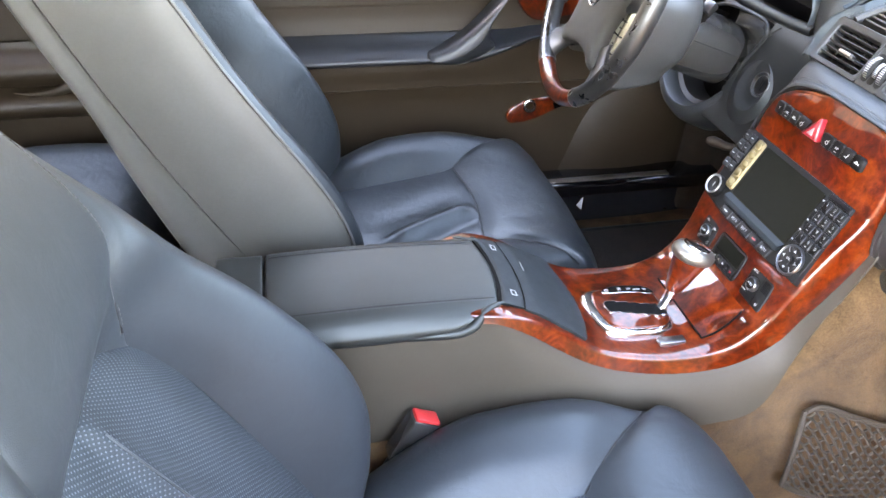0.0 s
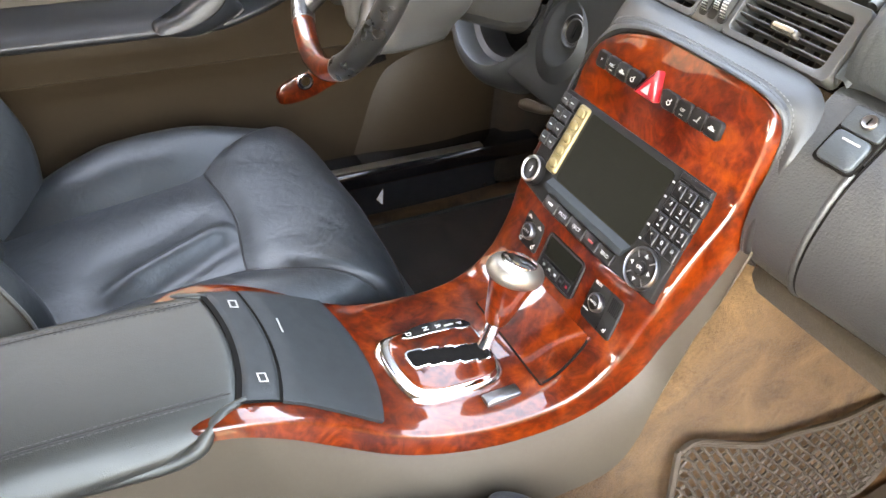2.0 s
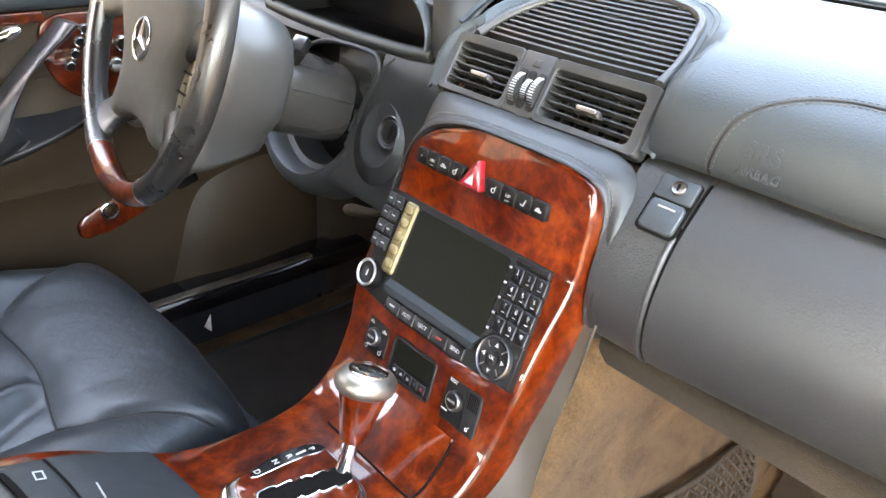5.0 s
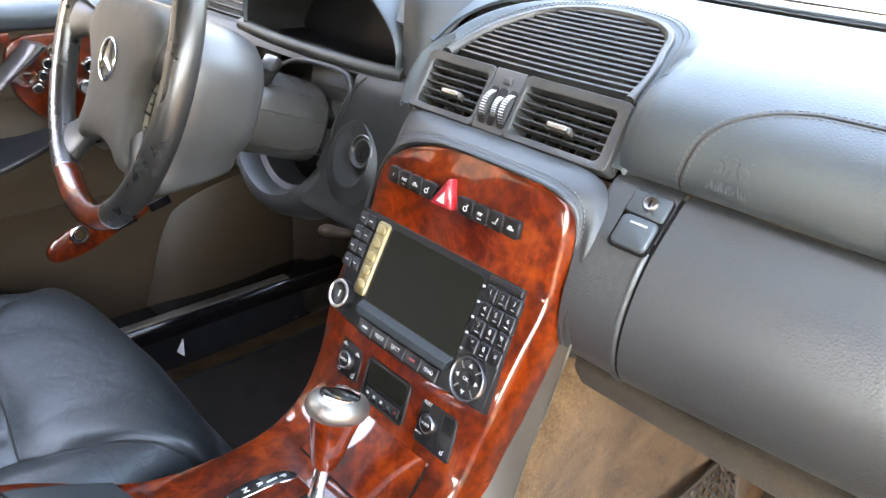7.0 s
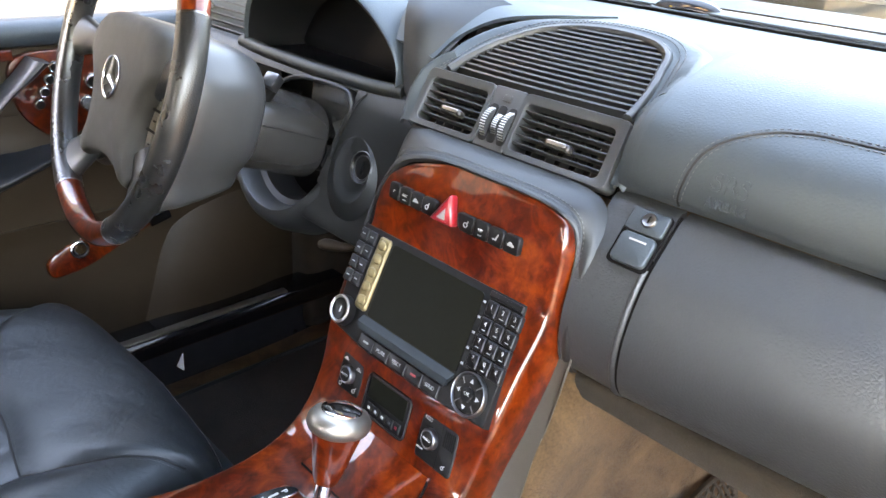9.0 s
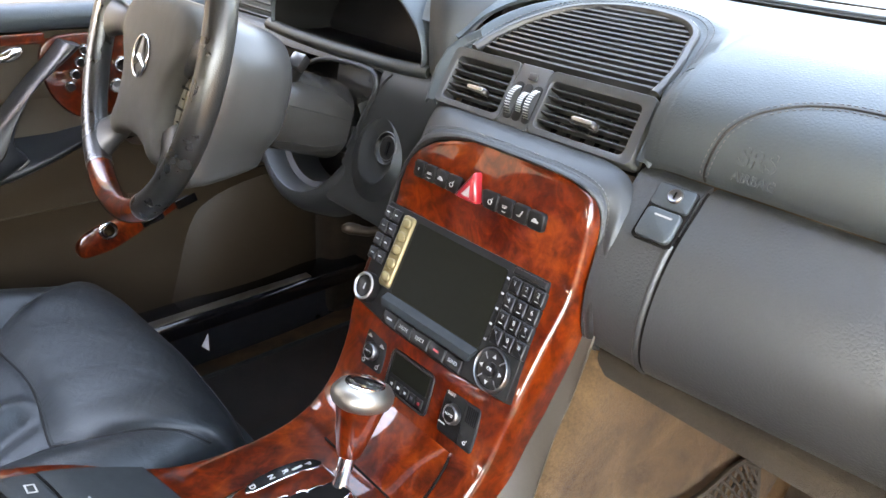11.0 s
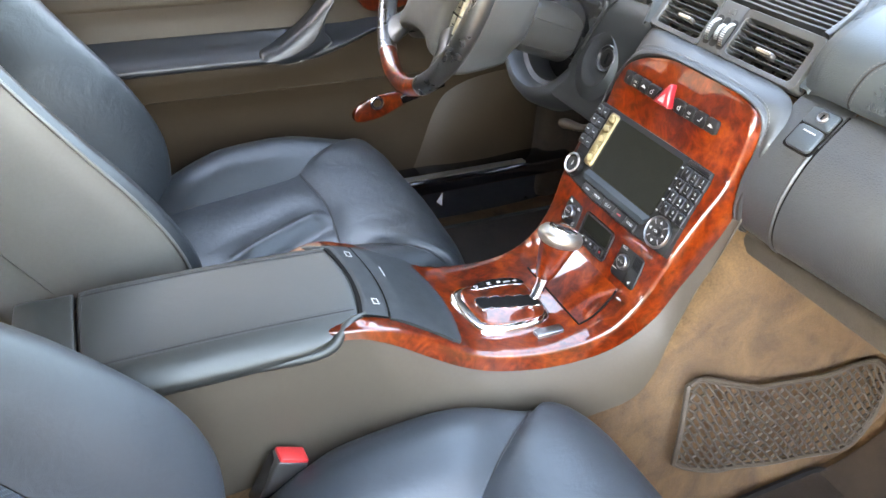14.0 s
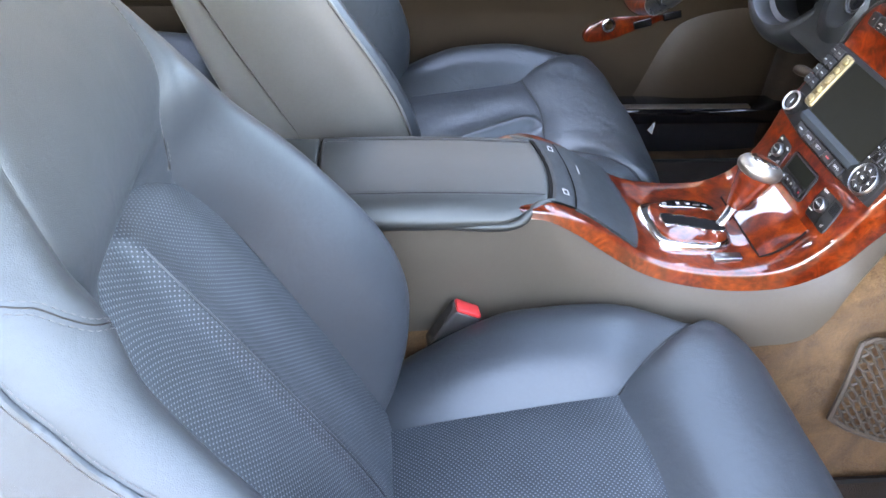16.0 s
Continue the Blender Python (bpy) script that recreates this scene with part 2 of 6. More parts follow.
def tube(path, r, seg=8, closed=False, bm=None):
    """A round bar along a line; r is one radius or one for each point."""
    p = np.array(path, float)
    n = len(p)
    rs = np.full(n, r) if np.isscalar(r) else np.array(r, float)
    bm = bm or bmesh.new()
    tan = np.roll(p, -1, 0) - np.roll(p, 1, 0) if closed else np.gradient(p, axis=0)
    tan /= np.linalg.norm(tan, axis=1)[:, None] + 1e-12
    side = np.cross(tan[0], (0.3, 0.2, 1))
    rings = []
    for i in range(n):
        side = side - tan[i] * (side @ tan[i])
        side /= np.linalg.norm(side) + 1e-12
        up = np.cross(tan[i], side)
        rings.append([bm.verts.new(p[i] + rs[i] * (math.cos(a) * side + math.sin(a) * up)) for a in (2 * math.pi * k / seg for k in range(seg))])
    for i in range(n if closed else n - 1):
        a, b = rings[i], rings[(i + 1) % n]
        for k in range(seg):
            bm.faces.new((a[k], a[(k + 1) % seg], b[(k + 1) % seg], b[k]))
    if not closed:
        bm.faces.new(rings[0][::-1])
        bm.faces.new(rings[-1])
    return bm


def lathe(profile, m, seg=28):
    """A turned body: profile of (radius, height) about the z axis of the matrix m."""
    bm = bmesh.new()
    rings = [[bm.verts.new(m @ Vector((r * math.cos(2 * math.pi * k / seg), r * math.sin(2 * math.pi * k / seg), h))) for k in range(seg)] for r, h in profile]
    for a, b in zip(rings, rings[1:]):
        for k in range(seg):
            bm.faces.new((a[k], a[(k + 1) % seg], b[(k + 1) % seg], b[k]))
    bm.faces.new(rings[0][::-1])
    bm.faces.new(rings[-1])
    bmesh.ops.recalc_face_normals(bm, faces=bm.faces[:])
    return bm


def slab(outline, m, lo, hi, bevel=0.0, seg=2):
    """A plate with the outline (x, y) between the heights lo and hi of the matrix m, its upper rim bevelled."""
    bm = bmesh.new()
    a = [bm.verts.new((x, y, lo)) for x, y in outline]
    b = [bm.verts.new((x, y, hi)) for x, y in outline]
    top = bm.faces.new(b)
    bm.faces.new(a[::-1])
    for i in range(len(a)):
        k = (i + 1) % len(a)
        bm.faces.new((a[i], a[k], b[k], b[i]))
    bmesh.ops.recalc_face_normals(bm, faces=bm.faces[:])
    if bevel:
        bmesh.ops.bevel(bm, geom=list(top.edges), offset=bevel, segments=seg, affect="EDGES", profile=0.5)
    bmesh.ops.transform(bm, matrix=m, verts=bm.verts[:])
    return bm


def ring_plate(outer, inner, m, lo, hi, lip=0.0012):
    """A frame between two outlines with as many points each, its inner and outer rims eased."""
    bm = bmesh.new()
    c = np.mean(np.array(inner), axis=0)
    rows = [(outer, lo), (outer, hi - lip), ([tuple(np.array(p) + (np.array(q) - p) * 0.08) for p, q in zip(outer, inner)], hi), ([tuple(np.array(q) + (np.array(p) - q) * 0.15) for p, q in zip(outer, inner)], hi), (inner, hi - lip), (inner, lo)]
    vs = [[bm.verts.new((x, y, z)) for x, y in line] for line, z in rows]
    n = len(outer)
    for a, b in zip(vs, vs[1:]):
        for k in range(n):
            bm.faces.new((a[k], a[(k + 1) % n], b[(k + 1) % n], b[k]))
    bmesh.ops.transform(bm, matrix=m, verts=bm.verts[:])
    return bm


def rounded(x0, y0, x1, y1, r, n=4):
    """The outline of a rectangle with rounded corners."""
    out = []
    for cx, cy, a0 in ((x1 - r, y1 - r, 0), (x0 + r, y1 - r, 90), (x0 + r, y0 + r, 180), (x1 - r, y0 + r, 270)):
        for k in range(n + 1):
            a = radians(a0 + 90 * k / n)
            out.append((cx + r * math.cos(a), cy + r * math.sin(a)))
    return out


def box(x0, y0, z0, x1, y1, z1, bevel=0.0, m=Matrix()):
    bm = bmesh.new()
    bmesh.ops.create_cube(bm, size=1.0, matrix=Matrix.LocRotScale(((x0 + x1) / 2, (y0 + y1) / 2, (z0 + z1) / 2), None, (abs(x1 - x0), abs(y1 - y0), abs(z1 - z0))))
    if bevel:
        bmesh.ops.bevel(bm, geom=bm.edges[:], offset=bevel, segments=2, affect="EDGES", profile=0.5)
    bmesh.ops.transform(bm, matrix=m, verts=bm.verts[:])
    return bm


def join(*bms):
    """One bmesh out of several."""
    out = bms[0]
    for other in bms[1:]:
        me = bpy.data.meshes.new("tmp")
        other.to_mesh(me)
        out.from_mesh(me)
        bpy.data.meshes.remove(me)
        other.free()
    return out


def thing(name, at, label, category, group="", kind=""):
    """An Empty at the base of a thing; its parts are given in world places."""
    ob = new(name)
    ob.empty_display_size = 0.02
    ob.location = at
    ob["base"] = at
    return tagged(ob, label, category, group, kind)


def base_of(ob):
    while ob.parent:
        ob = ob.parent
    return Vector(ob["base"]) if "base" in ob else Vector((0, 0, 0))


def finish(name, bm, material, smooth=45):
    me = bpy.data.meshes.new(name)
    bmesh.ops.remove_doubles(bm, verts=bm.verts[:], dist=1e-6)
    bmesh.ops.recalc_face_normals(bm, faces=bm.faces[:])
    if smooth:
        lim = radians(smooth)
        for f in bm.faces:
            f.smooth = True
        for e in bm.edges:
            if len(e.link_faces) == 2 and e.calc_face_angle(0) > lim:
                e.smooth = False
    bm.to_mesh(me)
    bm.free()
    me.materials.append(material)
    return me


def part(name, bm, material, parent, label="", smooth=45):
    """One mesh under a thing or a part."""
    bmesh.ops.translate(bm, vec=-base_of(parent), verts=bm.verts[:])
    ob = new(name, finish(name, bm, material, smooth))
    ob.parent = parent
    return tagged(ob, label)


def solid(name, bm, material, label, category, kind="", group="", smooth=45):
    """A thing or a piece of the setting that is one mesh."""
    c = sum((v.co for v in bm.verts), Vector()) / len(bm.verts)
    c.z = min(v.co.z for v in bm.verts)
    bmesh.ops.translate(bm, vec=-c, verts=bm.verts[:])
    ob = new(name, finish(name, bm, material, smooth))
    ob.location = c
    ob["base"] = tuple(c)
    return tagged(ob, label, category, group, kind)


def stitches(path, pitch=0.0055, r=0.0006, fill=0.62, lift=(0, 0, 0)):
    """A run of single stitches along a line, as one bmesh."""
    p = np.array(path, float) + np.array(lift)
    s = np.r_[0, np.cumsum(np.linalg.norm(np.diff(p, axis=0), axis=1))]
    bm = bmesh.new()
    at = lambda d: np.array([np.interp(d, s, p[:, k]) for k in range(3)])
    for k in range(int(s[-1] / pitch)):
        a, b = at(k * pitch), at(k * pitch + pitch * fill)
        tube([a, (a + b) / 2, b], [r * 0.6, r, r * 0.6], 4, bm=bm)
    return bm


def skin(obs):
    """A tree of the faces of some parts, in world places."""
    vs, fs = [], []
    for ob in obs:
        b, k = base_of(ob), len(vs)
        vs += [v.co + b for v in ob.data.vertices]
        fs += [[k + i for i in p.vertices] for p in ob.data.polygons]
    return BVHTree.FromPolygons(vs, fs)


def lay(tree, pts, lift, eye=Vector((-0.05, -0.45, 1.6))):
    """Points laid on the nearest skin, lifted off it on the open side; with the skin's normals."""
    out, ns = [], []
    for p in pts:
        q, n, _, _ = tree.find_nearest(Vector(p))
        n = n if n.dot(eye - q) > 0 else -n
        out.append(q + n * lift)
        ns.append(n)
    return np.array(out), np.array(ns)


def sewn(parent, obs, pts, thread, gap=0.0035, n=90, both=True, pitch=0.0046, groove=0.0006):
    """A seam on the skin of some parts: a dark joint with a row of stitches along each side."""
    tree = skin(obs)
    line, ns = lay(tree, curve(pts, n), 0.0)
    tan = np.gradient(line, axis=0)
    tan /= np.linalg.norm(tan, axis=1)[:, None] + 1e-9
    side = np.cross(tan, ns)
    if groove:
        part("seam", tube(line, groove, 6), SATIN, parent)
    for k in (1, -1) if both else (1,):
        row, _ = lay(tree, line + side * gap * k, 0.0004)
        part("stitching", stitches(row, pitch, 0.0005), thread, parent)


def lettering(text, size, m, depth=0.0002, bold=0.0):
    """Raised letters of the built-in font, centred, on the matrix m."""
    cu = bpy.data.curves.new("letters", "FONT")
    cu.body, cu.size, cu.align_x, cu.align_y, cu.extrude = text, size, "CENTER", "CENTER", depth
    cu.offset = bold
    ob = bpy.data.objects.new("letters", cu)
    scene.collection.objects.link(ob)
    me = bpy.data.meshes.new_from_object(ob.evaluated_get(bpy.context.evaluated_depsgraph_get()))
    bpy.data.objects.remove(ob)
    bm = bmesh.new()
    bm.from_mesh(me)
    bpy.data.meshes.remove(me)
    bmesh.ops.transform(bm, matrix=m, verts=bm.verts[:])
    return bm


def plane_at(o, v, shear=0.0):
    """A matrix whose x runs to the car's right, y up the slope v, z out of it; shear leans its y axis."""
    o, v = Vector(o), Vector(v).normalized()
    u = Vector((0, -1, 0))
    n = u.cross(v)
    y = v - u * shear
    return Matrix(((u.x, y.x, n.x, o.x), (u.y, y.y, n.y, o.y), (u.z, y.z, n.z, o.z), (0, 0, 0, 1)))


# ---- the setting: ground, floor, shell of the car ----
GZ = -0.30
solid("ground", box(-60, -60, GZ - 0.2, 60, 60, GZ), GROUND, "dry light sandy ground round the parked car", "ground", "structure", smooth=0)
# Added wall, out of view, that holds back light from the driver's side.
solid("light_blocker_left", box(-6, 3.2, GZ, 10, 3.45, 2.6, 0.02), BLOCKER_DARK, "added dark wall that cuts light through the driver's window", "wall", "structure", smooth=0)
# Unseen wall added to screen off the bright horizon beyond the open door.
solid("light_blocker_right", box(-8, -4.65, GZ, 10, -4.4, 1.25, 0.02), BLOCKER_PALE, "added unseen wall that cuts low sky light on the passenger side", "wall", "structure", smooth=0)
FLOOR = 0.03
floor = net_mesh(surface([[(-1.5, -0.75, FLOOR), (-1.5, 0, FLOOR), (-1.5, 0.75, FLOOR)], [(0.0, -0.75, FLOOR), (0.0, 0, FLOOR), (0.0, 0.75, FLOOR)], [(0.66, -0.75, FLOOR), (0.66, 0, FLOOR), (0.66, 0.75, FLOOR)], [(0.80, -0.75, 0.09), (0.80, 0, 0.09), (0.80, 0.75, 0.09)], [(0.95, -0.75, 0.30), (0.95, 0, 0.30), (0.95, 0.75, 0.30)], [(1.0, -0.75, 0.6), (1.0, 0, 0.6), (1.0, 0.75, 0.6)]], 13, 50))
solid("floor", thick(floor, 0.02), CARPET, "brown-grey cut-pile car carpet on the floor", "carpet", "structure")


def tunnel():
    """The carpeted hump under the console, flaring towards the toe board."""
    rows = []
    for x, w, top in ((-1.4, 0.10, 0.25), (-0.4, 0.108, 0.26), (0.0, 0.118, 0.27), (0.2, 0.132, 0.27), (0.30, 0.140, 0.29), (0.36, 0.146, 0.38), (0.42, 0.149, 0.46), (0.5, 0.153, 0.50), (0.7, 0.162, 0.52), (0.95, 0.185, 0.54)):
        c = -0.005
        foot = w + 0.022
        rows.append([(x, c - foot - 0.03, FLOOR - 0.005), (x, c - foot, FLOOR + 0.03), (x, c - w, top * 0.62), (x, c - w + 0.012, top - 0.01), (x, c, top), (x, c + w - 0.012, top - 0.01), (x, c + w, top * 0.62), (x, c + foot, FLOOR + 0.03), (x, c + foot + 0.03, FLOOR - 0.005)])
    return thick(net_mesh(surface(rows, 41, 40)), 0.01)


solid("transmission_tunnel", tunnel(), CARPET, "brown-grey carpeted transmission tunnel along the floor", "carpet", "structure")


def shell():
    """Plain walls that close the cabin: roof, pillars, tail, sills."""
    roof = surface([[(x, y, z - 0.11 * abs(y / 0.65) ** 3) for y in (-0.65, -0.33, 0, 0.33, 0.65)] for x, z in ((0.30, 1.19), (-0.4, 1.25), (-1.0, 1.18), (-1.4, 1.04))], 17, 17)
    solid("ceiling", thick(net_mesh(roof), 0.03), HEADLINER, "light grey cloth headliner under the roof", "ceiling", "structure")
    for s, nm in ((1, "pillar_left"), (-1, "pillar_right")):
        solid(nm, tube(curve([(0.98, s * 0.76, 0.70), (0.62, s * 0.69, 0.95), (0.28, s * 0.655, 1.10)], 10), 0.035, 10), DOOR, "grey trimmed windscreen pillar", "pillar", "structure")
        # Left rail lowered to block sky reflections in the console wood.
        solid("roof_rail", tube(curve([(0.28, s * 0.655, 1.10), (0.05, s * 0.66, 1.125 - 0.02 * (s + 1)), (-0.4, s * 0.665, 1.15 - 0.025 * (s + 1)), (-1.4, s * 0.65, 0.95)], 16), 0.05, 12), HEADLINER, "light grey roof rail above the side window", "roof rail", "structure")
        solid("sill", box(-1.4, s * 0.68, -0.12, 0.95, s * 0.78, 0.13, 0.012), PAINT, "dark painted door sill", "sill", "structure")
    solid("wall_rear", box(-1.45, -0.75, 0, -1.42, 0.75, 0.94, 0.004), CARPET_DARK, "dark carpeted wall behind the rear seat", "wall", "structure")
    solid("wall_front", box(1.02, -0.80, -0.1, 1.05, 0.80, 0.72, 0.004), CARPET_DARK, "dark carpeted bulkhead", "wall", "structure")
    solid("wall_left", box(-1.42, 0.75, -0.1, 1.05, 0.77, 0.662, 0.004), DOOR, "dark grey inner door skin", "wall", "structure")
    solid("wall_rear_side", box(-1.42, -0.76, 0.13, -0.55, -0.73, 0.66, 0.004), DOOR, "dark grey rear side wall", "wall", "structure")


shell()
solid("door_right", box(0.0, -0.04, -0.08, 1.05, 0.04, 0.80, 0.02, Matrix.Translation((0.74, -0.80, 0.03)) @ Matrix.Rotation(radians(-118), 4, "Z")), DOOR, "dark trimmed passenger door standing open", "car door", "structure")
solid("windscreen", net_mesh(surface([[(0.97, -0.7, 0.735), (1.02, 0, 0.735), (0.97, 0.7, 0.735)], [(0.62, -0.64, 0.96), (0.68, 0, 0.98), (0.62, 0.64, 0.96)], [(0.31, -0.58, 1.12), (0.33, 0, 1.19), (0.31, 0.58, 1.12)]], 13, 9)), GLASS, "clear curved windscreen glass", "windscreen", "structure").visible_shadow = False


# ---- dashboard ----
def dash():
    d = thing("dashboard", (0.6, 0, 0.48), "grey leather-covered dashboard with wood panel and centre vents", "dashboard")
    prof = [(0.462, 0.652), (0.455, 0.662), (0.454, 0.682), (0.461, 0.702), (0.478, 0.719), (0.512, 0.735), (0.56, 0.745), (0.65, 0.750), (0.80, 0.748), (0.98, 0.735)]
    # passenger side upper pad
    ys = (-0.136, -0.146, -0.17, -0.3, -0.5, -0.68, -0.74)
    off = (-0.006, -0.002, 0.0, 0.0, 0.0, -0.004, -0.02)
    rows = []
    for x, z in prof:
        f = min(1.0, max(0.25, (0.70 - x) / 0.2))
        rows.append([(x - o * f * 0.6, y, z + o * f * 0.8) for y, o in zip(ys, off)])
    pad = part("upper_pad", thick(net_mesh(surface(rows, 49, 56)), 0.012), DASH, d, "grey grained leather pad with an airbag cover, sky blue tinted in")
    # glove compartment face and lower edge
    gp = [(0.470, 0.648), (0.459, 0.6455), (0.448, 0.634), (0.437, 0.6215), (0.427, 0.609), (0.418, 0.592), (0.4115, 0.572), (0.408, 0.552), (0.4085, 0.532), (0.413, 0.514), (0.4215, 0.500), (0.434, 0.490), (0.450, 0.484), (0.468, 0.482)]
    under = lambda y, z: 0.11 * max(0.0, -y - 0.19) * max(0.0, min(1.0, (0.57 - z) / 0.09))
    def face(y0, y1, dx=0.0, n=5, slope=0.0):
        return [[(x + dx + under(y0 + (y1 - y0) * k / (n - 1), z), y0 + (y1 - y0) * k / (n - 1) + slope * (0.65 - z) * (1 - k / (n - 1)), z) for k in range(n)] for x, z in gp]
    part("glovebox_lid", thick(net_mesh(surface(face(-0.1965, -0.72, 0.0, 7, 0.03), 33, 50)), 0.012), GLOVE, d, "grey grained glovebox lid")
    part("glovebox_surround", thick(net_mesh(surface([[(x + 0.001, -0.134 + (-0.0585 + 0.03 * (0.65 - z)) * k / 3, z) for k in range(4)] for x, z in gp], 12, 50)), 0.012), GLOVE, d)
    part("lid_gap", tube(curve([(x + 0.0022, -0.1948 + 0.03 * (0.65 - z), z) for x, z in gp[1:12]], 40), 0.0012, 6), HOLE, d, "dark gap beside the lid")
    part("surround_edge", tube(curve([(x + 0.0030, -0.1905 + 0.03 * (0.65 - z), z) for x, z in gp[4:12]], 40), 0.0034, 10), GLOVE, d, "rounded edge beside the lid")
    part("bumper_strip", box(0.440, -0.74, 0.458, 0.52, -0.134, 0.4835, 0.006), FELT, d, "brown felt strip under the glovebox")
    part("under_panel", box(0.50, -0.74, 0.452, 0.98, -0.134, 0.462, 0.003), FELT, d, "brown felt panel")
    # lock and latch of the glovebox
    lm = plane_at((0.438, 0, 0.6225), (0.039, 0, 0.044))
    part("latch_recess", slab(rounded(0.1565, -0.0205, 0.1915, 0.029, 0.004), lm, -0.01, 0.0012), HOLE, d)
    part("lock_plate", slab(rounded(0.1578, 0.0085, 0.1905, 0.0282, 0.003), lm, -0.01, 0.0042, 0.0012), DASH, d)
    km = lm @ pose(0.1755, 0.0195, 0.0035)
    lock = part("lock", lathe([(0.0062, 0.0), (0.0062, 0.0022), (0.0052, 0.0032), (0.0035, 0.0026)], km), GUNMETAL, d, "dark metal key lock")
    part("keyhole", box(-0.0006, -0.0028, 0.002, 0.0006, 0.0028, 0.0034, m=km), HOLE, lock)
    latch = part("latch", slab(rounded(0.159, -0.0188, 0.1898, 0.0072, 0.005), lm, -0.012, 0.0048, 0.0022), DASH, d, "grey glovebox latch")
    part("latch_mark", box(0.168, 0.0005, 0.0046, 0.183, 0.002, 0.0052, m=lm), WHITE, latch)
    # airbag seam and raised letters
    def on_pad(y, s):
        """A point on the pad: s along its profile, 0 at the lower edge."""
        p = curve(prof, 200)
        k = int(max(0, min(199, s)))
        return (p[k][0] - 0.001, y, p[k][1] + 0.001)
    line = [on_pad(-0.190, 4), on_pad(-0.1915, 30), on_pad(-0.2005, 61), on_pad(-0.219, 81), on_pad(-0.25, 93), on_pad(-0.30, 96), on_pad(-0.5, 96), on_pad(-0.68, 96)]
    sewn(d, [pad], line, THREAD, 0.0033, 160, groove=0.0012)
    sm = plane_at((0.4520, -0.228, 0.683), (0.006, 0, 0.02))
    part("airbag_letters", lettering("SRS", 0.0185, sm @ pose(0, 0, -0.0004), 0.0007, 0.0004), DASH, d, "embossed letters")
    part("airbag_letters", lettering("AIRBAG", 0.0092, sm @ pose(0.002, -0.0145, -0.0004), 0.0006, 0.0002), DASH, d, "embossed letters")
    # middle: hood leather over the wood panel and round the vents
    arch = curve([(0.392, 0.112, 0.52), (0.399, 0.110, 0.553), (0.404, 0.104, 0.580), (0.409, 0.091, 0.606), (0.413, 0.070, 0.625), (0.4155, 0.035, 0.6355), (0.4165, 0.0, 0.6385), (0.4165, -0.07, 0.638), (0.4175, -0.110, 0.6335), (0.422, -0.1255, 0.6205), (0.4215, -0.1305, 0.601), (0.4180, -0.1315, 0.5725), (0.4135, -0.1315, 0.5435), (0.4130, -0.1325, 0.520), (0.4185, -0.1340, 0.501), (0.430, -0.1345, 0.487)], 150)
    outer = curve([(0.458, 0.136, 0.515), (0.462, 0.133, 0.548), (0.464, 0.130, 0.585), (0.464, 0.125, 0.615), (0.458, 0.116, 0.638), (0.453, 0.09, 0.6475), (0.452, 0.03, 0.6485), (0.452, -0.06, 0.6485), (0.451, -0.112, 0.6475), (0.448, -0.135, 0.638), (0.4365, -0.144, 0.6215), (0.4235, -0.1465, 0.602), (0.4150, -0.147, 0.575), (0.4095, -0.146, 0.545), (0.4110, -0.146, 0.520), (0.4200, -0.144, 0.500), (0.434, -0.141, 0.487)], 150)
    out = np.array([-0.84, 0.0, 0.54])
    rows = [arch + out * -0.006] + [arch + (outer - arch) * f + out * lift for f, lift in ((0.0, 0.0004), (0.03, 0.0016), (0.09, 0.0024), (0.16, 0.0020), (0.22, 0.0010), (0.25, 0.0006), (0.28, 0.0010), (0.5, 0.0022), (0.75, 0.0020), (1.0, -0.0010))]
    part("centre_ledge", thick(net_mesh(surface(rows, 150, 40)), 0.003), KNEE, d, "leather lip round the wood panel")
    part("stitching", stitches(arch + (outer - arch) * 0.33 + out * 0.0017, 0.0042, 0.0005), THREAD, d)
    part("stitching", stitches(arch + (outer - arch) * 0.19 + out * 0.0019, 0.0042, 0.0005), DARK_THREAD, d)
    # top of the dash in the middle and behind the driver's hood
    rows = [[(x, y, z) for y in (0.74, 0.6, 0.4, 0.2, 0.0, -0.15)] for x, z in ((0.575, 0.742), (0.62, 0.748), (0.72, 0.750), (0.85, 0.746), (0.98, 0.735))]
    part("top_pad", thick(net_mesh(surface(rows, 30, 20)), 0.012), DASH, d)
    part("defrost_slot", thick(net_mesh(surface([[(0.768 + k, 0.70, 0.7515), (0.772 + k, 0.35, 0.7525), (0.762 + k, 0.06, 0.7525), (0.744 + k, -0.06, 0.7525), (0.733 + k, -0.21, 0.7528), (0.735 + k, -0.45, 0.7525), (0.75 + k, -0.70, 0.751)] for k in (0.0, 0.008, 0.016)], 50, 4)), 0.003), HOLE, d, "dark windscreen demister slot")
    part("defrost_trim", thick(net_mesh(surface([[(0.786 + k, 0.70, 0.752 + q), (0.790 + k, 0.35, 0.753 + q), (0.780 + k, 0.06, 0.753 + q), (0.762 + k, -0.06, 0.753 + q), (0.751 + k, -0.21, 0.753 + q), (0.752 + k, -0.45, 0.753 + q), (0.767 + k, -0.70, 0.751 + q)] for k, q in ((0.0, 0.0), (0.004, 0.003), (0.03, 0.004), (0.045, 0.0))], 50, 10)), 0.002), DASH, d)
    part("windscreen_edge", thick(net_mesh(surface([[(0.84 + k, 0.70, 0.752 + q), (0.85 + k, 0.0, 0.753 + q), (0.82 + k, -0.70, 0.752 + q)] for k, q in ((0.0, 0.0), (0.06, 0.004), (0.13, 0.0))], 20, 6)), 0.002), SATIN, d, "black edge strip under the windscreen")
    return d


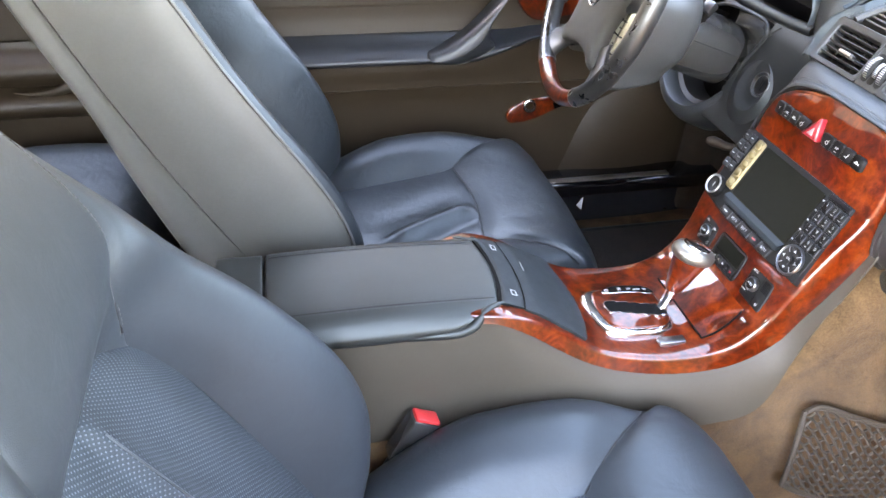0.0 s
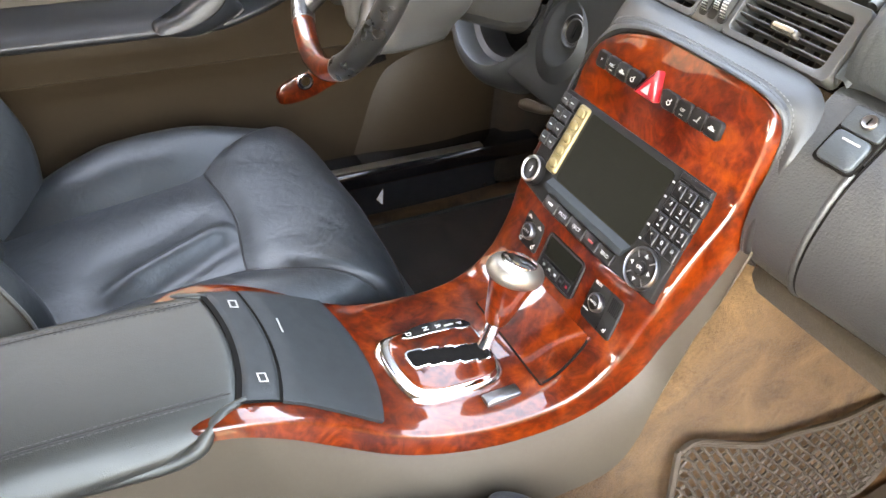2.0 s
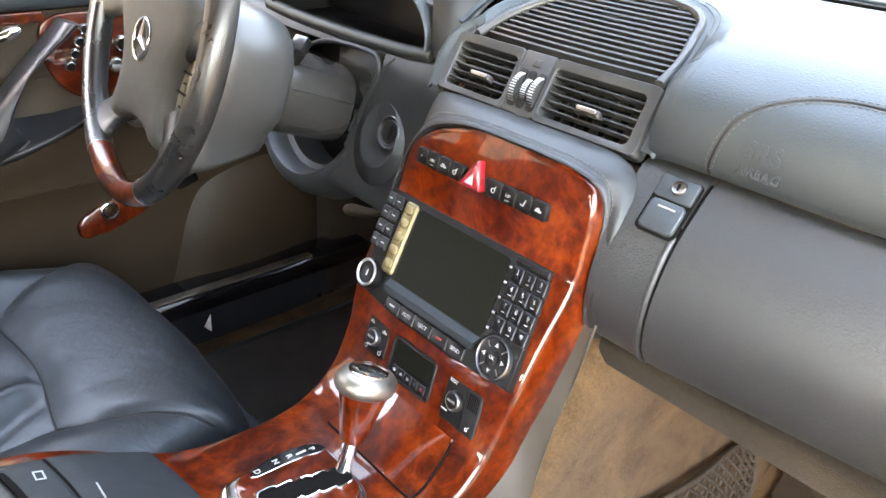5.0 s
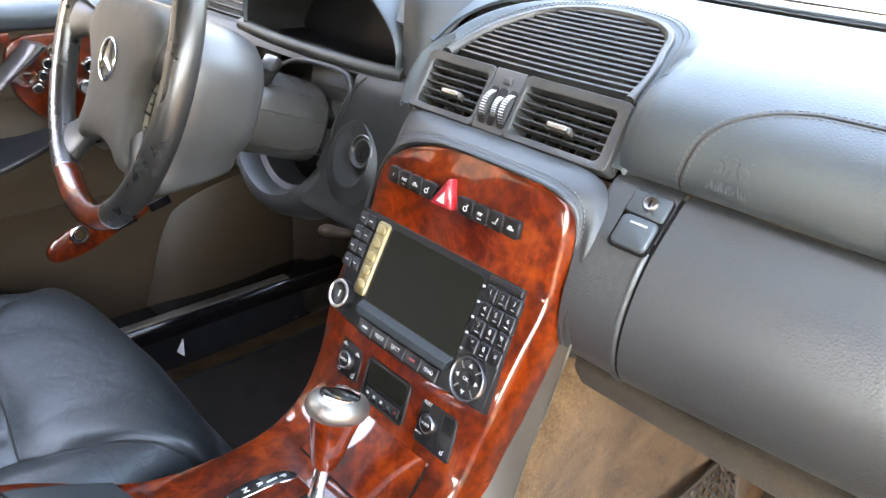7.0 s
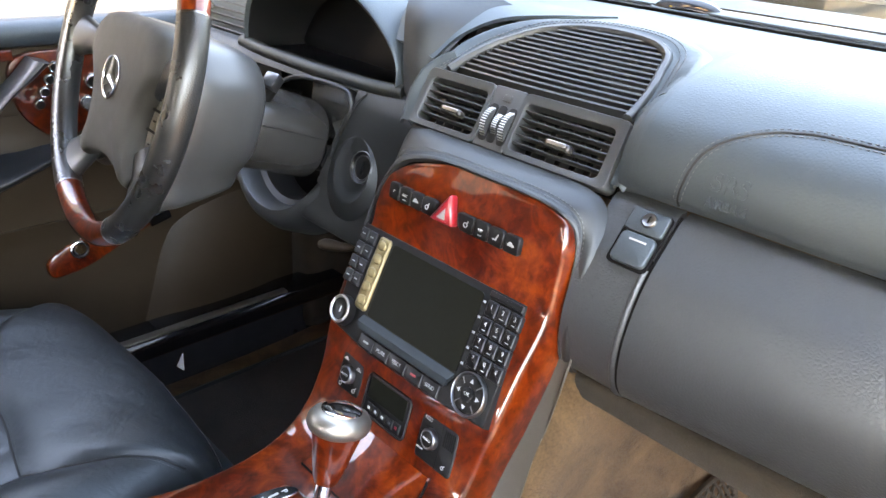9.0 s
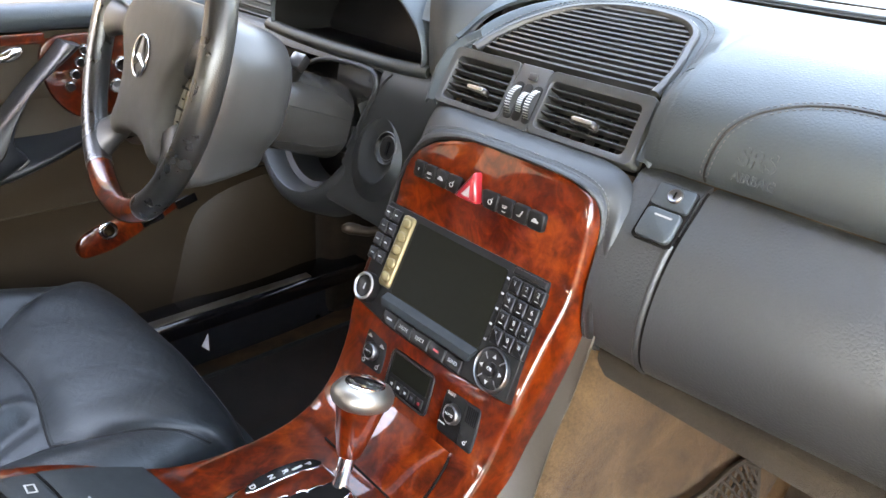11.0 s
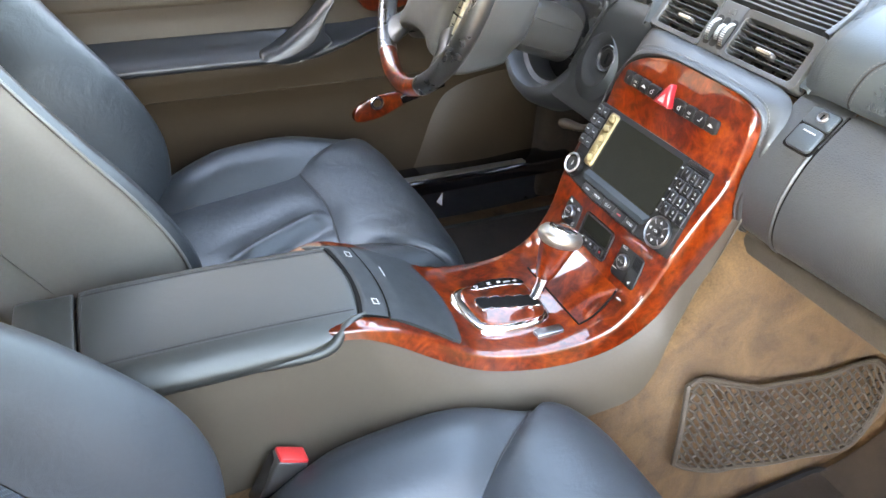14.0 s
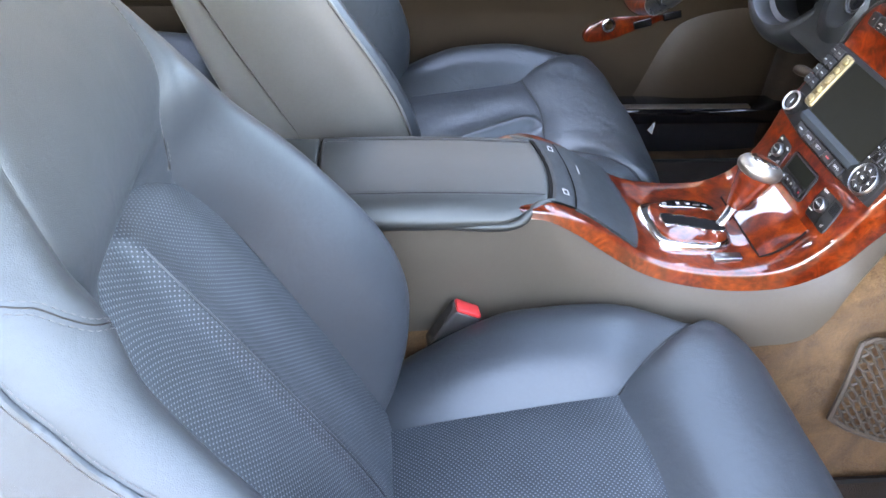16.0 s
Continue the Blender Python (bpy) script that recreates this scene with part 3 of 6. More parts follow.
dashboard = dash()


def vents():
    v = thing("centre_vents", (0.47, -0.008, 0.65), "grey dashboard air vents with a large domed grille", "air vent")
    m = plane_at((0.458, 0, 0.652), (0.03, 0, 0.045), 0.06)
    for o, n in (((-0.1125, -0.006, -0.0225, 0.0548), (-0.1045, 0.0005, -0.0275, 0.0455)), ((0.0145, -0.006, 0.1275, 0.0548), (0.0195, 0.0005, 0.1165, 0.0455))):
        part("frame", ring_plate(rounded(*o, 0.006, 5), rounded(*n, 0.0055, 5), m, -0.014, 0.004), VENT, v, "grey vent frame")
    part("wheel_housing", slab(rounded(-0.0228, -0.006, 0.0148, 0.0548, 0.002), m, -0.03, 0.0028, 0.001), VENT, v)
    for x in (-0.0145, -0.0035, 0.0085):
        part("wheel_well", slab(rounded(x - 0.005, 0.0, x + 0.005, 0.037, 0.004), m, 0.0, 0.0034, 0.0004), SATIN, v)
    # Flat sheet behind the slats, its near-black colour standing in for depth shade.
    part("backing", slab(rounded(-0.108, -0.003, 0.122, 0.05, 0.003), m, -0.04, -0.030), HOLE, v, "near-black backing for the shade in the vents")
    for x0, x1 in ((-0.1045, -0.0275), (0.0195, 0.1165)):
        for k in range(5):
            y = 0.0085 + 0.0076 * k
            part("slat", slab(rounded(x0, y - 0.0008, x1, y + 0.0008, 0.0003, 1), m, -0.012, 0.0015, 0.0005), SLAT, v)
        n = 6
        for k in range(1, n):
            x = x0 + (x1 - x0) * k / n
            part("upright_slat", slab(rounded(x - 0.0007, 0.001, x + 0.0007, 0.045, 0.0002, 1), m, -0.026, -0.012), SLAT, v)
        c = (x0 + x1) / 2 + (0.002 if x0 > 0 else 0.005)
        part("vent_tab", slab(rounded(c - 0.014, 0.0125, c + 0.014, 0.0205, 0.0035), m, 0.0, 0.0085, 0.003), COLUMN, v, "dark vent tab")
        part("tab_face", slab(rounded(c - 0.0105, 0.0155, c + 0.0105, 0.0190, 0.0015), m, 0.008, 0.0091, 0.0003), STEEL, v, "satin metal strip")
    for x, r in ((-0.0145, 0.0165), (-0.0035, 0.013), (0.0085, 0.0165)):
        w = m @ pose(x, 0.0185, -0.006) @ Matrix.Rotation(radians(90), 4, "Y")
        prof = [(r - 0.003, -0.0038), (r, -0.0034), (r, 0.0034), (r - 0.003, 0.0038)]
        wheel = part("thumb_wheel", lathe(prof, w, 36), VENT, v)
        bm = bmesh.new()
        for k in range(40):
            a = 2 * math.pi * k / 40
            p0, p1 = w @ Vector((r * math.cos(a), r * math.sin(a), -0.003)), w @ Vector((r * math.cos(a), r * math.sin(a), 0.003))
            tube([p0, p1], 0.0006, 4, bm=bm)
        part("ridges", bm, STEEL, wheel, "worn bright ridges")
    part("mark", slab(rounded(-0.0085, 0.0405, 0.0015, 0.0475, 0.001), m, 0.002, 0.0042, 0.0005), VENT, v)
    # dome grille
    g = plane_at((0.488, 0, 0.700), (0.05, 0, 0.026))
    out = curve([(-0.094, 0.0), (-0.086, 0.031), (-0.068, 0.062), (-0.036, 0.091), (0.014, 0.105), (0.071, 0.102), (0.0985, 0.087), (0.108, 0.06), (0.1155, 0.03), (0.117, 0.0)], 60)
    out3 = [tuple(g @ Vector((x, y, 0.0))) for x, y in out]
    part("grille_frame", tube(out3, 0.0046, 8), VENT, v, "grey grille frame")
    # Near-black plate gives the grille its shaded depth.
    part("grille_base", slab([tuple(p) for p in out], g, -0.03, -0.022), HOLE, v, "near-black sheet for the shade under the grille")
    n = 15
    for k in range(n):
        y = 0.0045 + 0.1 * (k / (n - 1)) ** 0.96
        xs = [p[0] for p, q in zip(out, out[1:]) if (p[1] - y) * (q[1] - y) <= 0]
        if len(xs) < 2:
            continue
        x0, x1 = min(xs), max(xs)
        line = [tuple(g @ Vector((x, y - 0.006 * (1 - ((x - 0.01) / 0.11) ** 2) + 0.006, -0.002 + 0.004 * (1 - ((x - 0.01) / 0.11) ** 2)))) for x in np.linspace(x0, x1, 14)]
        P = [[tuple(Vector(p) + g.to_3x3() @ Vector(o)) for p in line] for o in ((0, -0.001, -0.0125), (0, -0.0011, 0.0), (0, 0.0009, 0.0004), (0, 0.0012, -0.0125))]
        part("slat", net_mesh(P), SLAT, v)
    # Deep uprights coloured near-black, as if lost in shade.
    for x in (-0.06, -0.02, 0.02, 0.06, 0.095):
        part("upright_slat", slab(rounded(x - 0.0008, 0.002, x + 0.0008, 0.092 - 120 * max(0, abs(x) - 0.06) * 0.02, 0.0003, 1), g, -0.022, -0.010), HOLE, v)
    # leather sloping from the pads down to the grille and the vents, with a stitched seam
    left = [(-0.1125, 0.052 * k) for k in (-0.1, 0.4, 0.9)]
    right = [(0.1285, 0.052 * k) for k in (0.9, 0.45, 0.03)]
    line = [m @ Vector((x, y, 0.001)) for x, y in left] + [g @ Vector((x, y, 0.0)) for x, y in out[2:-2]] + [m @ Vector((x, y, 0.001)) for x, y in right]
    line = curve([tuple(p) for p in line], 130)
    for _ in range(3):
        line[1:-1] = (line[:-2] + 2 * line[1:-1] + line[2:]) / 4
    tan = np.gradient(line, axis=0)
    tan /= np.linalg.norm(tan, axis=1)[:, None]
    away = np.cross(tan, np.array([-0.6, 0.0, 0.8]))
    away *= np.sign((away * (line - np.array([0.51, -0.008, 0.70]))).sum(1))[:, None]
    away /= np.linalg.norm(away, axis=1)[:, None]
    pad = curve([(0.455, 0.640), (0.4545, 0.662), (0.454, 0.682), (0.461, 0.702), (0.478, 0.719), (0.512, 0.735), (0.56, 0.745), (0.65, 0.750), (0.80, 0.748)], 300)
    reach = np.interp(line[:, 1], (-0.13, -0.06, 0.04, 0.09), (1.0, 1.0, 0.8, 0.42)) * np.interp(np.arange(130), (0, 14, 108, 120, 125, 129), (0.8, 1.0, 1.0, 0.9, 0.6, 0.3))
    def lip(d, sink=0.0):
        w = min(1.0, d / 0.038)
        w = (w * w * (3 - 2 * w) * reach)[:, None]
        p = line + away * d * reach[:, None]
        near = pad[np.argmin(((p[:, None, [0, 2]] - pad[None]) ** 2).sum(2), axis=1)]
        q = p.copy()
        q[:, 0], q[:, 2] = near[:, 0], near[:, 1] - sink
        return p * (1 - w) + q * w
    rows = [lip(0.0) + np.array([0.003, 0, -0.006]), lip(0.002)] + [lip(d) for d in (0.006, 0.012, 0.018, 0.024, 0.030)] + [lip(0.036, 0.0022), lip(0.042, 0.008), lip(0.046, 0.014)]
    surround = part("surround", thick(net_mesh(surface(rows, 130, 36)), 0.003), DASH, v, "grey leather round the grille")
    tree = skin([surround])
    for d in (0.0105, 0.0155):
        part("stitching", stitches(lay(tree, lip(d)[4:-2], 0.0005)[0], 0.0046, 0.0006), THREAD, v)
    return v


vents()


def driver_dash():
    """Cluster hood, lower panel, column collar, ignition, far vent."""
    d = thing("instrument_panel", (0.5, 0.37, 0.48), "grey instrument panel with a deep dark hooded cluster", "instrument panel")
    # lower panel in front of the driver's knees
    prof = [(0.50, 0.662), (0.482, 0.658), (0.470, 0.64), (0.466, 0.60), (0.462, 0.565), (0.452, 0.525), (0.440, 0.495), (0.443, 0.480), (0.47, 0.472)]
    rows = [[(x, y, z) for y in (0.112, 0.14, 0.18, 0.24, 0.3, 0.45, 0.6, 0.74)] for x, z in prof]
    knee = net_mesh(surface(rows, 170, 100))
    opening = [v for v in knee.verts if (v.co.y - 0.372) ** 2 + (v.co.z - 0.572) ** 2 < (0.107 if v.co.z < 0.53 else 0.098) ** 2 and v.co.z < 0.645 or 0.228 + 0.6 * max(0.0, 0.632 - v.co.z) < v.co.y < 0.36 and 0.58 < v.co.z < 0.652 - 0.012 * max(0.0, (v.co.y - 0.30) / 0.05) ** 2]
    bmesh.ops.delete(knee, geom=opening, context="VERTS")
    low_panel = part("lower_panel", thick(knee, 0.01), KNEE, d, "grey knee panel under the wheel")
    # hood over the cluster
    arch = [(0.164, 0.664), (0.1645, 0.695), (0.187, 0.724), (0.238, 0.756), (0.325, 0.778), (0.41, 0.766), (0.462, 0.738), (0.483, 0.70), (0.486, 0.664)]
    rows = []
    for x, k, dz in ((0.62, 0.92, -0.02), (0.58, 0.97, -0.004), (0.53, 1.0, 0.0), (0.495, 1.0, 0.0), (0.48, 0.985, -0.002), (0.484, 0.96, -0.006), (0.50, 0.95, -0.008), (0.60, 0.9, -0.02)):
        rows.append([(x, 0.325 + (y - 0.325) * k, 0.665 + (z - 0.665) * k + dz) for y, z in arch])
    part("hood", net_mesh(surface(rows[:6], 60, 24)), DASH, d, "leather-covered hood over the instruments")
    part("hood_lining", net_mesh(surface(rows[5:], 60, 10)), SATIN, d, "black hood lining")
    part("cluster_glass", slab(rounded(-0.16, 0.0, 0.16, 0.125, 0.03), plane_at((0.565, 0.325, 0.655), (0.035, 0, 0.1)), -0.01, 0, 0.001), DIAL, d, "black unlit instrument glass")
    part("lower_bar", tube(curve([(0.487, 0.158, 0.662), (0.482, 0.22, 0.660), (0.48, 0.325, 0.659), (0.482, 0.43, 0.660), (0.487, 0.50, 0.662)], 20), 0.0085, 14), ARM, d)
    part("floor_shelf", box(0.487, 0.165, 0.645, 0.60, 0.487, 0.656, 0.003), DIAL, d)
    part("side_cheek", thick(net_mesh(surface([[(0.470, 0.122, 0.652), (0.478, 0.14, 0.66), (0.486, 0.16, 0.664)], [(0.488, 0.118, 0.69), (0.482, 0.138, 0.705), (0.484, 0.160, 0.71)], [(0.53, 0.112, 0.73), (0.505, 0.14, 0.745), (0.50, 0.175, 0.75)], [(0.60, 0.1, 0.75), (0.57, 0.15, 0.772), (0.55, 0.21, 0.785)]], 14, 24)), 0.004), KNEE, d)
    fill = [[(x, y, z) for y, z in r] for x, r in ((0.49, ((0.120, 0.706), (0.15, 0.713), (0.18, 0.716))), (0.52, ((0.112, 0.729), (0.15, 0.739), (0.20, 0.743))), (0.56, ((0.095, 0.745), (0.15, 0.754), (0.22, 0.758))), (0.60, ((0.06, 0.7505), (0.15, 0.7575), (0.24, 0.758))), (0.66, ((0.02, 0.7512), (0.15, 0.7522), (0.26, 0.7522))))]
    part("hood_flank", thick(net_mesh(surface(fill, 20, 30)), 0.004), DASH, d, "leather between the hood and the grille")
    # column collar and the hollow round the column
    cm = Matrix.Translation((0.457, 0.372, 0.572)) @ Vector((-0.96, 0, 0.28)).to_track_quat("Z", "Y").to_matrix().to_4x4()
    def low(bm, top=0.612):
        bmesh.ops.delete(bm, geom=[v for v in bm.verts if v.co.z > top], context="VERTS")
        for v in bm.verts:
            f = max(0.0, min(1.0, (v.co.z - 0.50) / 0.10))
            v.co.x += 0.034 * f * f * (3 - 2 * f) * min(1.0, max(0.0, (0.478 - v.co.x) / 0.02))
        return bm
    part("column_collar", low(lathe([(0.134, -0.06), (0.129, -0.024), (0.121, -0.009), (0.111, -0.002), (0.103, -0.003), (0.0975, -0.012), (0.095, -0.035)], cm, 72)), KNEE, d, "rolled collar round the column")
    part("collar_step", low(lathe([(0.0955, -0.030), (0.088, -0.034), (0.086, -0.046), (0.084, -0.075)], cm, 72)), SATIN, d, "black step inside the collar")
    # Near-black board painted as the shade inside the collar.
    part("collar_shade", box(0.545, 0.20, 0.44, 0.549, 0.50, 0.655), HOLE, d, "near-black sheet for the shade round the column")
    pocket = curve([(0.4715, 0.375, 0.634), (0.4700, 0.345, 0.645), (0.4690, 0.310, 0.6505), (0.4685, 0.262, 0.6525), (0.4685, 0.238, 0.6505), (0.4675, 0.2295, 0.643), (0.4665, 0.2285, 0.632), (0.4655, 0.239, 0.612), (0.4635, 0.252, 0.590), (0.461, 0.262, 0.566)], 60)
    part("pocket_rim", tube(pocket, 0.0030, 8), KNEE, d, "thin rolled rim of the column pocket")
    part("pocket_wall", net_mesh([[tuple(p + np.array((dx, 0.12 * dx, -0.1 * dx))) for p in pocket] for dx in (0.0, 0.02, 0.05)]), SATIN, d, "dark wall of the column pocket")
    rows = []
    for q in range(25):
        z = 0.652 - 0.074 * q / 24
        x = 0.494 - 0.012 * q / 24 - 0.0012 * (q % 2)
        rows.append([(x, y, z - 0.012 * max(0.0, (y - 0.28) / 0.07) ** 2) for y in (0.225, 0.26, 0.30, 0.34)])
    part("gaiter", net_mesh(rows), COLUMN, d, "ribbed grey gaiter above the column")
    part("panel_joint", tube(lay(skin([low_panel]), curve([(0.47, 0.209, 0.655), (0.466, 0.241, 0.612), (0.462, 0.262, 0.58), (0.455, 0.276, 0.552)], 30), 0.0008)[0], 0.0015, 6), KNEE, d)
    # ignition
    im = plane_at((0.462, 0.197, 0.571), (0.03, 0, 0.09))
    dish = []
    for f, dz in ((1.42, -0.004), (1.18, 0.0012), (1.0, 0.0050), (0.95, 0.0060), (0.88, 0.0050), (0.76, 0.0022), (0.62, 0.0012), (0.45, 0.0008)):
        dish.append([tuple(im @ Vector(((-0.014 + 0.033 * math.cos(t)) * f, (-0.008 + 0.041 * math.sin(t)) * f, dz))) for t in np.linspace(0, 2 * math.pi, 44, endpoint=False)])
    part("ignition_bezel", net_mesh(dish, True), KNEE, d, "scooped surround of the ignition lock")
    ring = part("ignition_ring", lathe([(0.0190, -0.002), (0.0190, 0.0035), (0.0178, 0.0046), (0.0164, 0.0038), (0.0155, 0.0012)], im, 36), BLACK, d, "dark ignition lock")
    for r, z in ((0.0184, 0.0044), (0.0140, 0.0022)):
        part("lock_ring", tube([tuple(im @ Vector((r * math.cos(t), r * math.sin(t), z))) for t in np.linspace(0, 2 * math.pi, 32, endpoint=False)], 0.0008, 6, True), GUNMETAL, ring, "thin metal ring")
    part("ignition_barrel", lathe([(0.0155, 0.0), (0.0150, 0.0016), (0.012, 0.0020), (0.005, 0.0016)], im, 28), BLACK, ring)
    part("key_slot", box(-0.002, -0.008, 0.001, 0.002, 0.008, 0.0028, 0.0004, im), HOLE, ring)
    # far side vent
    vm = plane_at((0.502, 0.615, 0.650), (0.03, 0, 0.06))
    part("vent_housing", box(0.525, 0.49, 0.63, 0.62, 0.745, 0.741, 0.006), DASH, d)
    part("side_vent_frame", ring_plate(rounded(-0.128, -0.012, 0.125, 0.086, 0.02, 5), rounded(-0.115, -0.002, 0.108, 0.072, 0.014, 5), vm, -0.03, 0.004), VENT, d, "grey vent frame")
    part("side_vent_back", slab(rounded(-0.12, -0.005, 0.115, 0.078, 0.01), vm, -0.035, -0.028), HOLE, d)
    for k in range(7):
        part("slat", slab(rounded(-0.115, 0.004 + k * 0.0095, 0.108, 0.006 + k * 0.0095, 0.0008, 1), vm, -0.014, 0.002, 0.0006), SLAT, d)
    part("vent_tab", slab(rounded(-0.052, 0.038, -0.028, 0.046, 0.003), vm, 0.0, 0.009, 0.003), STEEL, d)
    return d


driver_dash()


# ---- centre console ----
WOOD_LINE = [  # x, z of the top, middle y, half width, drop of the edge
    (-0.055, 0.435, -0.004, 0.072, 0.010), (-0.042, 0.438, -0.004, 0.0785, 0.010), (-0.025, 0.4395, -0.004, 0.0842, 0.0105), (0.0, 0.4375, -0.004, 0.0876, 0.012), (0.04, 0.421, -0.003, 0.089, 0.017), (0.08, 0.396, -0.003, 0.090, 0.020),
    (0.115, 0.375, -0.006, 0.092, 0.020), (0.15, 0.364, -0.012, 0.094, 0.020), (0.20, 0.360, -0.018, 0.097, 0.022), (0.25, 0.362, -0.020, 0.100, 0.024),
    (0.285, 0.374, -0.020, 0.104, 0.028), (0.31, 0.396, -0.019, 0.107, 0.034), (0.328, 0.425, -0.017, 0.110, 0.040), (0.343, 0.462, -0.015, 0.115, 0.044),
    (0.371, 0.510, -0.0120, 0.1185, 0.046), (0.397, 0.548, -0.0120, 0.1180, 0.040), (0.4035, 0.578, -0.0135, 0.1165, 0.030), (0.4085, 0.604, -0.0185, 0.1110, 0.022),
    (0.4125, 0.620, -0.0265, 0.0995, 0.014), (0.4155, 0.630, -0.036, 0.083, 0.009), (0.418, 0.636, -0.039, 0.058, 0.006)]


WOOD_FINE = curve(WOOD_LINE, 400)


def on_wood(x, y_off=0.0, lift=0.0):
    """A place on the wood's top line, sideways by y_off and lifted along its normal."""
    k = np.interp(x, WOOD_FINE[:330, 0], np.arange(330))
    at = lambda q: np.array([np.interp(q, np.arange(400), WOOD_FINE[:, c]) for c in range(3)])
    p, t = at(k), at(k + 3) - at(max(0, k - 3))
    n = np.array([-t[1], t[0]]) / math.hypot(t[0], t[1])
    return (p[0] + n[0] * lift, p[2] + y_off, p[1] + n[1] * lift)


def console():
    c = thing("centre_console", (0.1, 0, 0.1), "centre console with glossy burl wood trim and leather armrest", "console")
    line = curve(WOOD_LINE, 130)
    tan = np.gradient(line[:, :2], axis=0)
    tan /= np.linalg.norm(tan, axis=1)[:, None]
    P = []
    for (x, z, yc, h, e), (tx, tz) in zip(line, tan):
        nx, nz = -tz, tx
        r = 0.0075 if z < 0.40 else 0.006
        r = min(r, e)
        sec = []
        for s in (-1, 1):
            half = [(s * (h + min(0.004, 0.2 * e)), -e), (s * (h + min(0.002, 0.1 * e)), -e * 0.5 - r * 0.5)]
            half += [(s * (h - r + r * math.sin(a)), -r + r * math.cos(a)) for a in np.radians((80, 65, 50, 35, 20, 8))]
            half += [(s * (h - r) * f, 0.0012 * (1 - f)) for f in (0.85, 0.5)]
            sec += half if s < 0 else half[::-1]
        sec.insert(10, (0.0, 0.0012))
        P.append([(x + nx * d, yc + y, z + nz * d) for y, d in sec])
    part("wood_trim", net_mesh(P), WOOD, c, "glossy red-brown burl wood trim")
    # side walls
    for s in (-1, 1):
        up = [(-0.60, -0.083, 0.40), (-0.36, -0.083, 0.415), (-0.2, -0.083, 0.416), (-0.10, -0.083, 0.414), (-0.068, -0.083, 0.417), (-0.05, -0.083, 0.425)]
        for k in range(14, 128, 6):
            (x, z, yc, h, e), (tx, tz) = line[k], tan[k]
            if x < -0.028 or z > 0.575:
                continue
            up.append((x + tz * (e - 0.004), yc - h + 0.0015, z - tx * (e - 0.004)))
        lo = [(-0.60, -0.10, 0.10), (-0.36, -0.105, 0.10), (-0.2, -0.098, 0.11), (-0.1, -0.10, 0.13), (0.0, -0.108, 0.16), (0.05, -0.116, 0.18), (0.1, -0.126, 0.20), (0.15, -0.134, 0.225), (0.20, -0.142, 0.25), (0.24, -0.147, 0.262), (0.275, -0.15, 0.268), (0.305, -0.152, 0.273), (0.328, -0.152, 0.285), (0.343, -0.152, 0.315), (0.352, -0.152, 0.36), (0.366, -0.151, 0.41), (0.388, -0.149, 0.455), (0.425, -0.1435, 0.53)]
        if s > 0:
            f = lambda p: (p[0], -p[1] - 2 * 0.006 - 0.022 * max(0, min(1, (p[0] - 0.05) / 0.2)), p[2])
            up, lo = [f(p) for p in up], [f(p) for p in lo]
        U, L = curve(up, 90), curve(lo, 90)
        rows = []
        for k in np.linspace(0, 1, 9):
            q = U * (1 - k) + L * k
            q[:, 1] += s * 0.006 * math.sin(math.pi * k)
            rows.append(q)
        part("side_panel", thick(net_mesh(rows), 0.0015), LOWER, c, "matt grey-brown plastic side")
    return c


console_ob = console()


def bow(x, v):
    """The bowed cross lines of the armrest's front and the cover's joints."""
    return x + 0.010 * (1 - v * v)


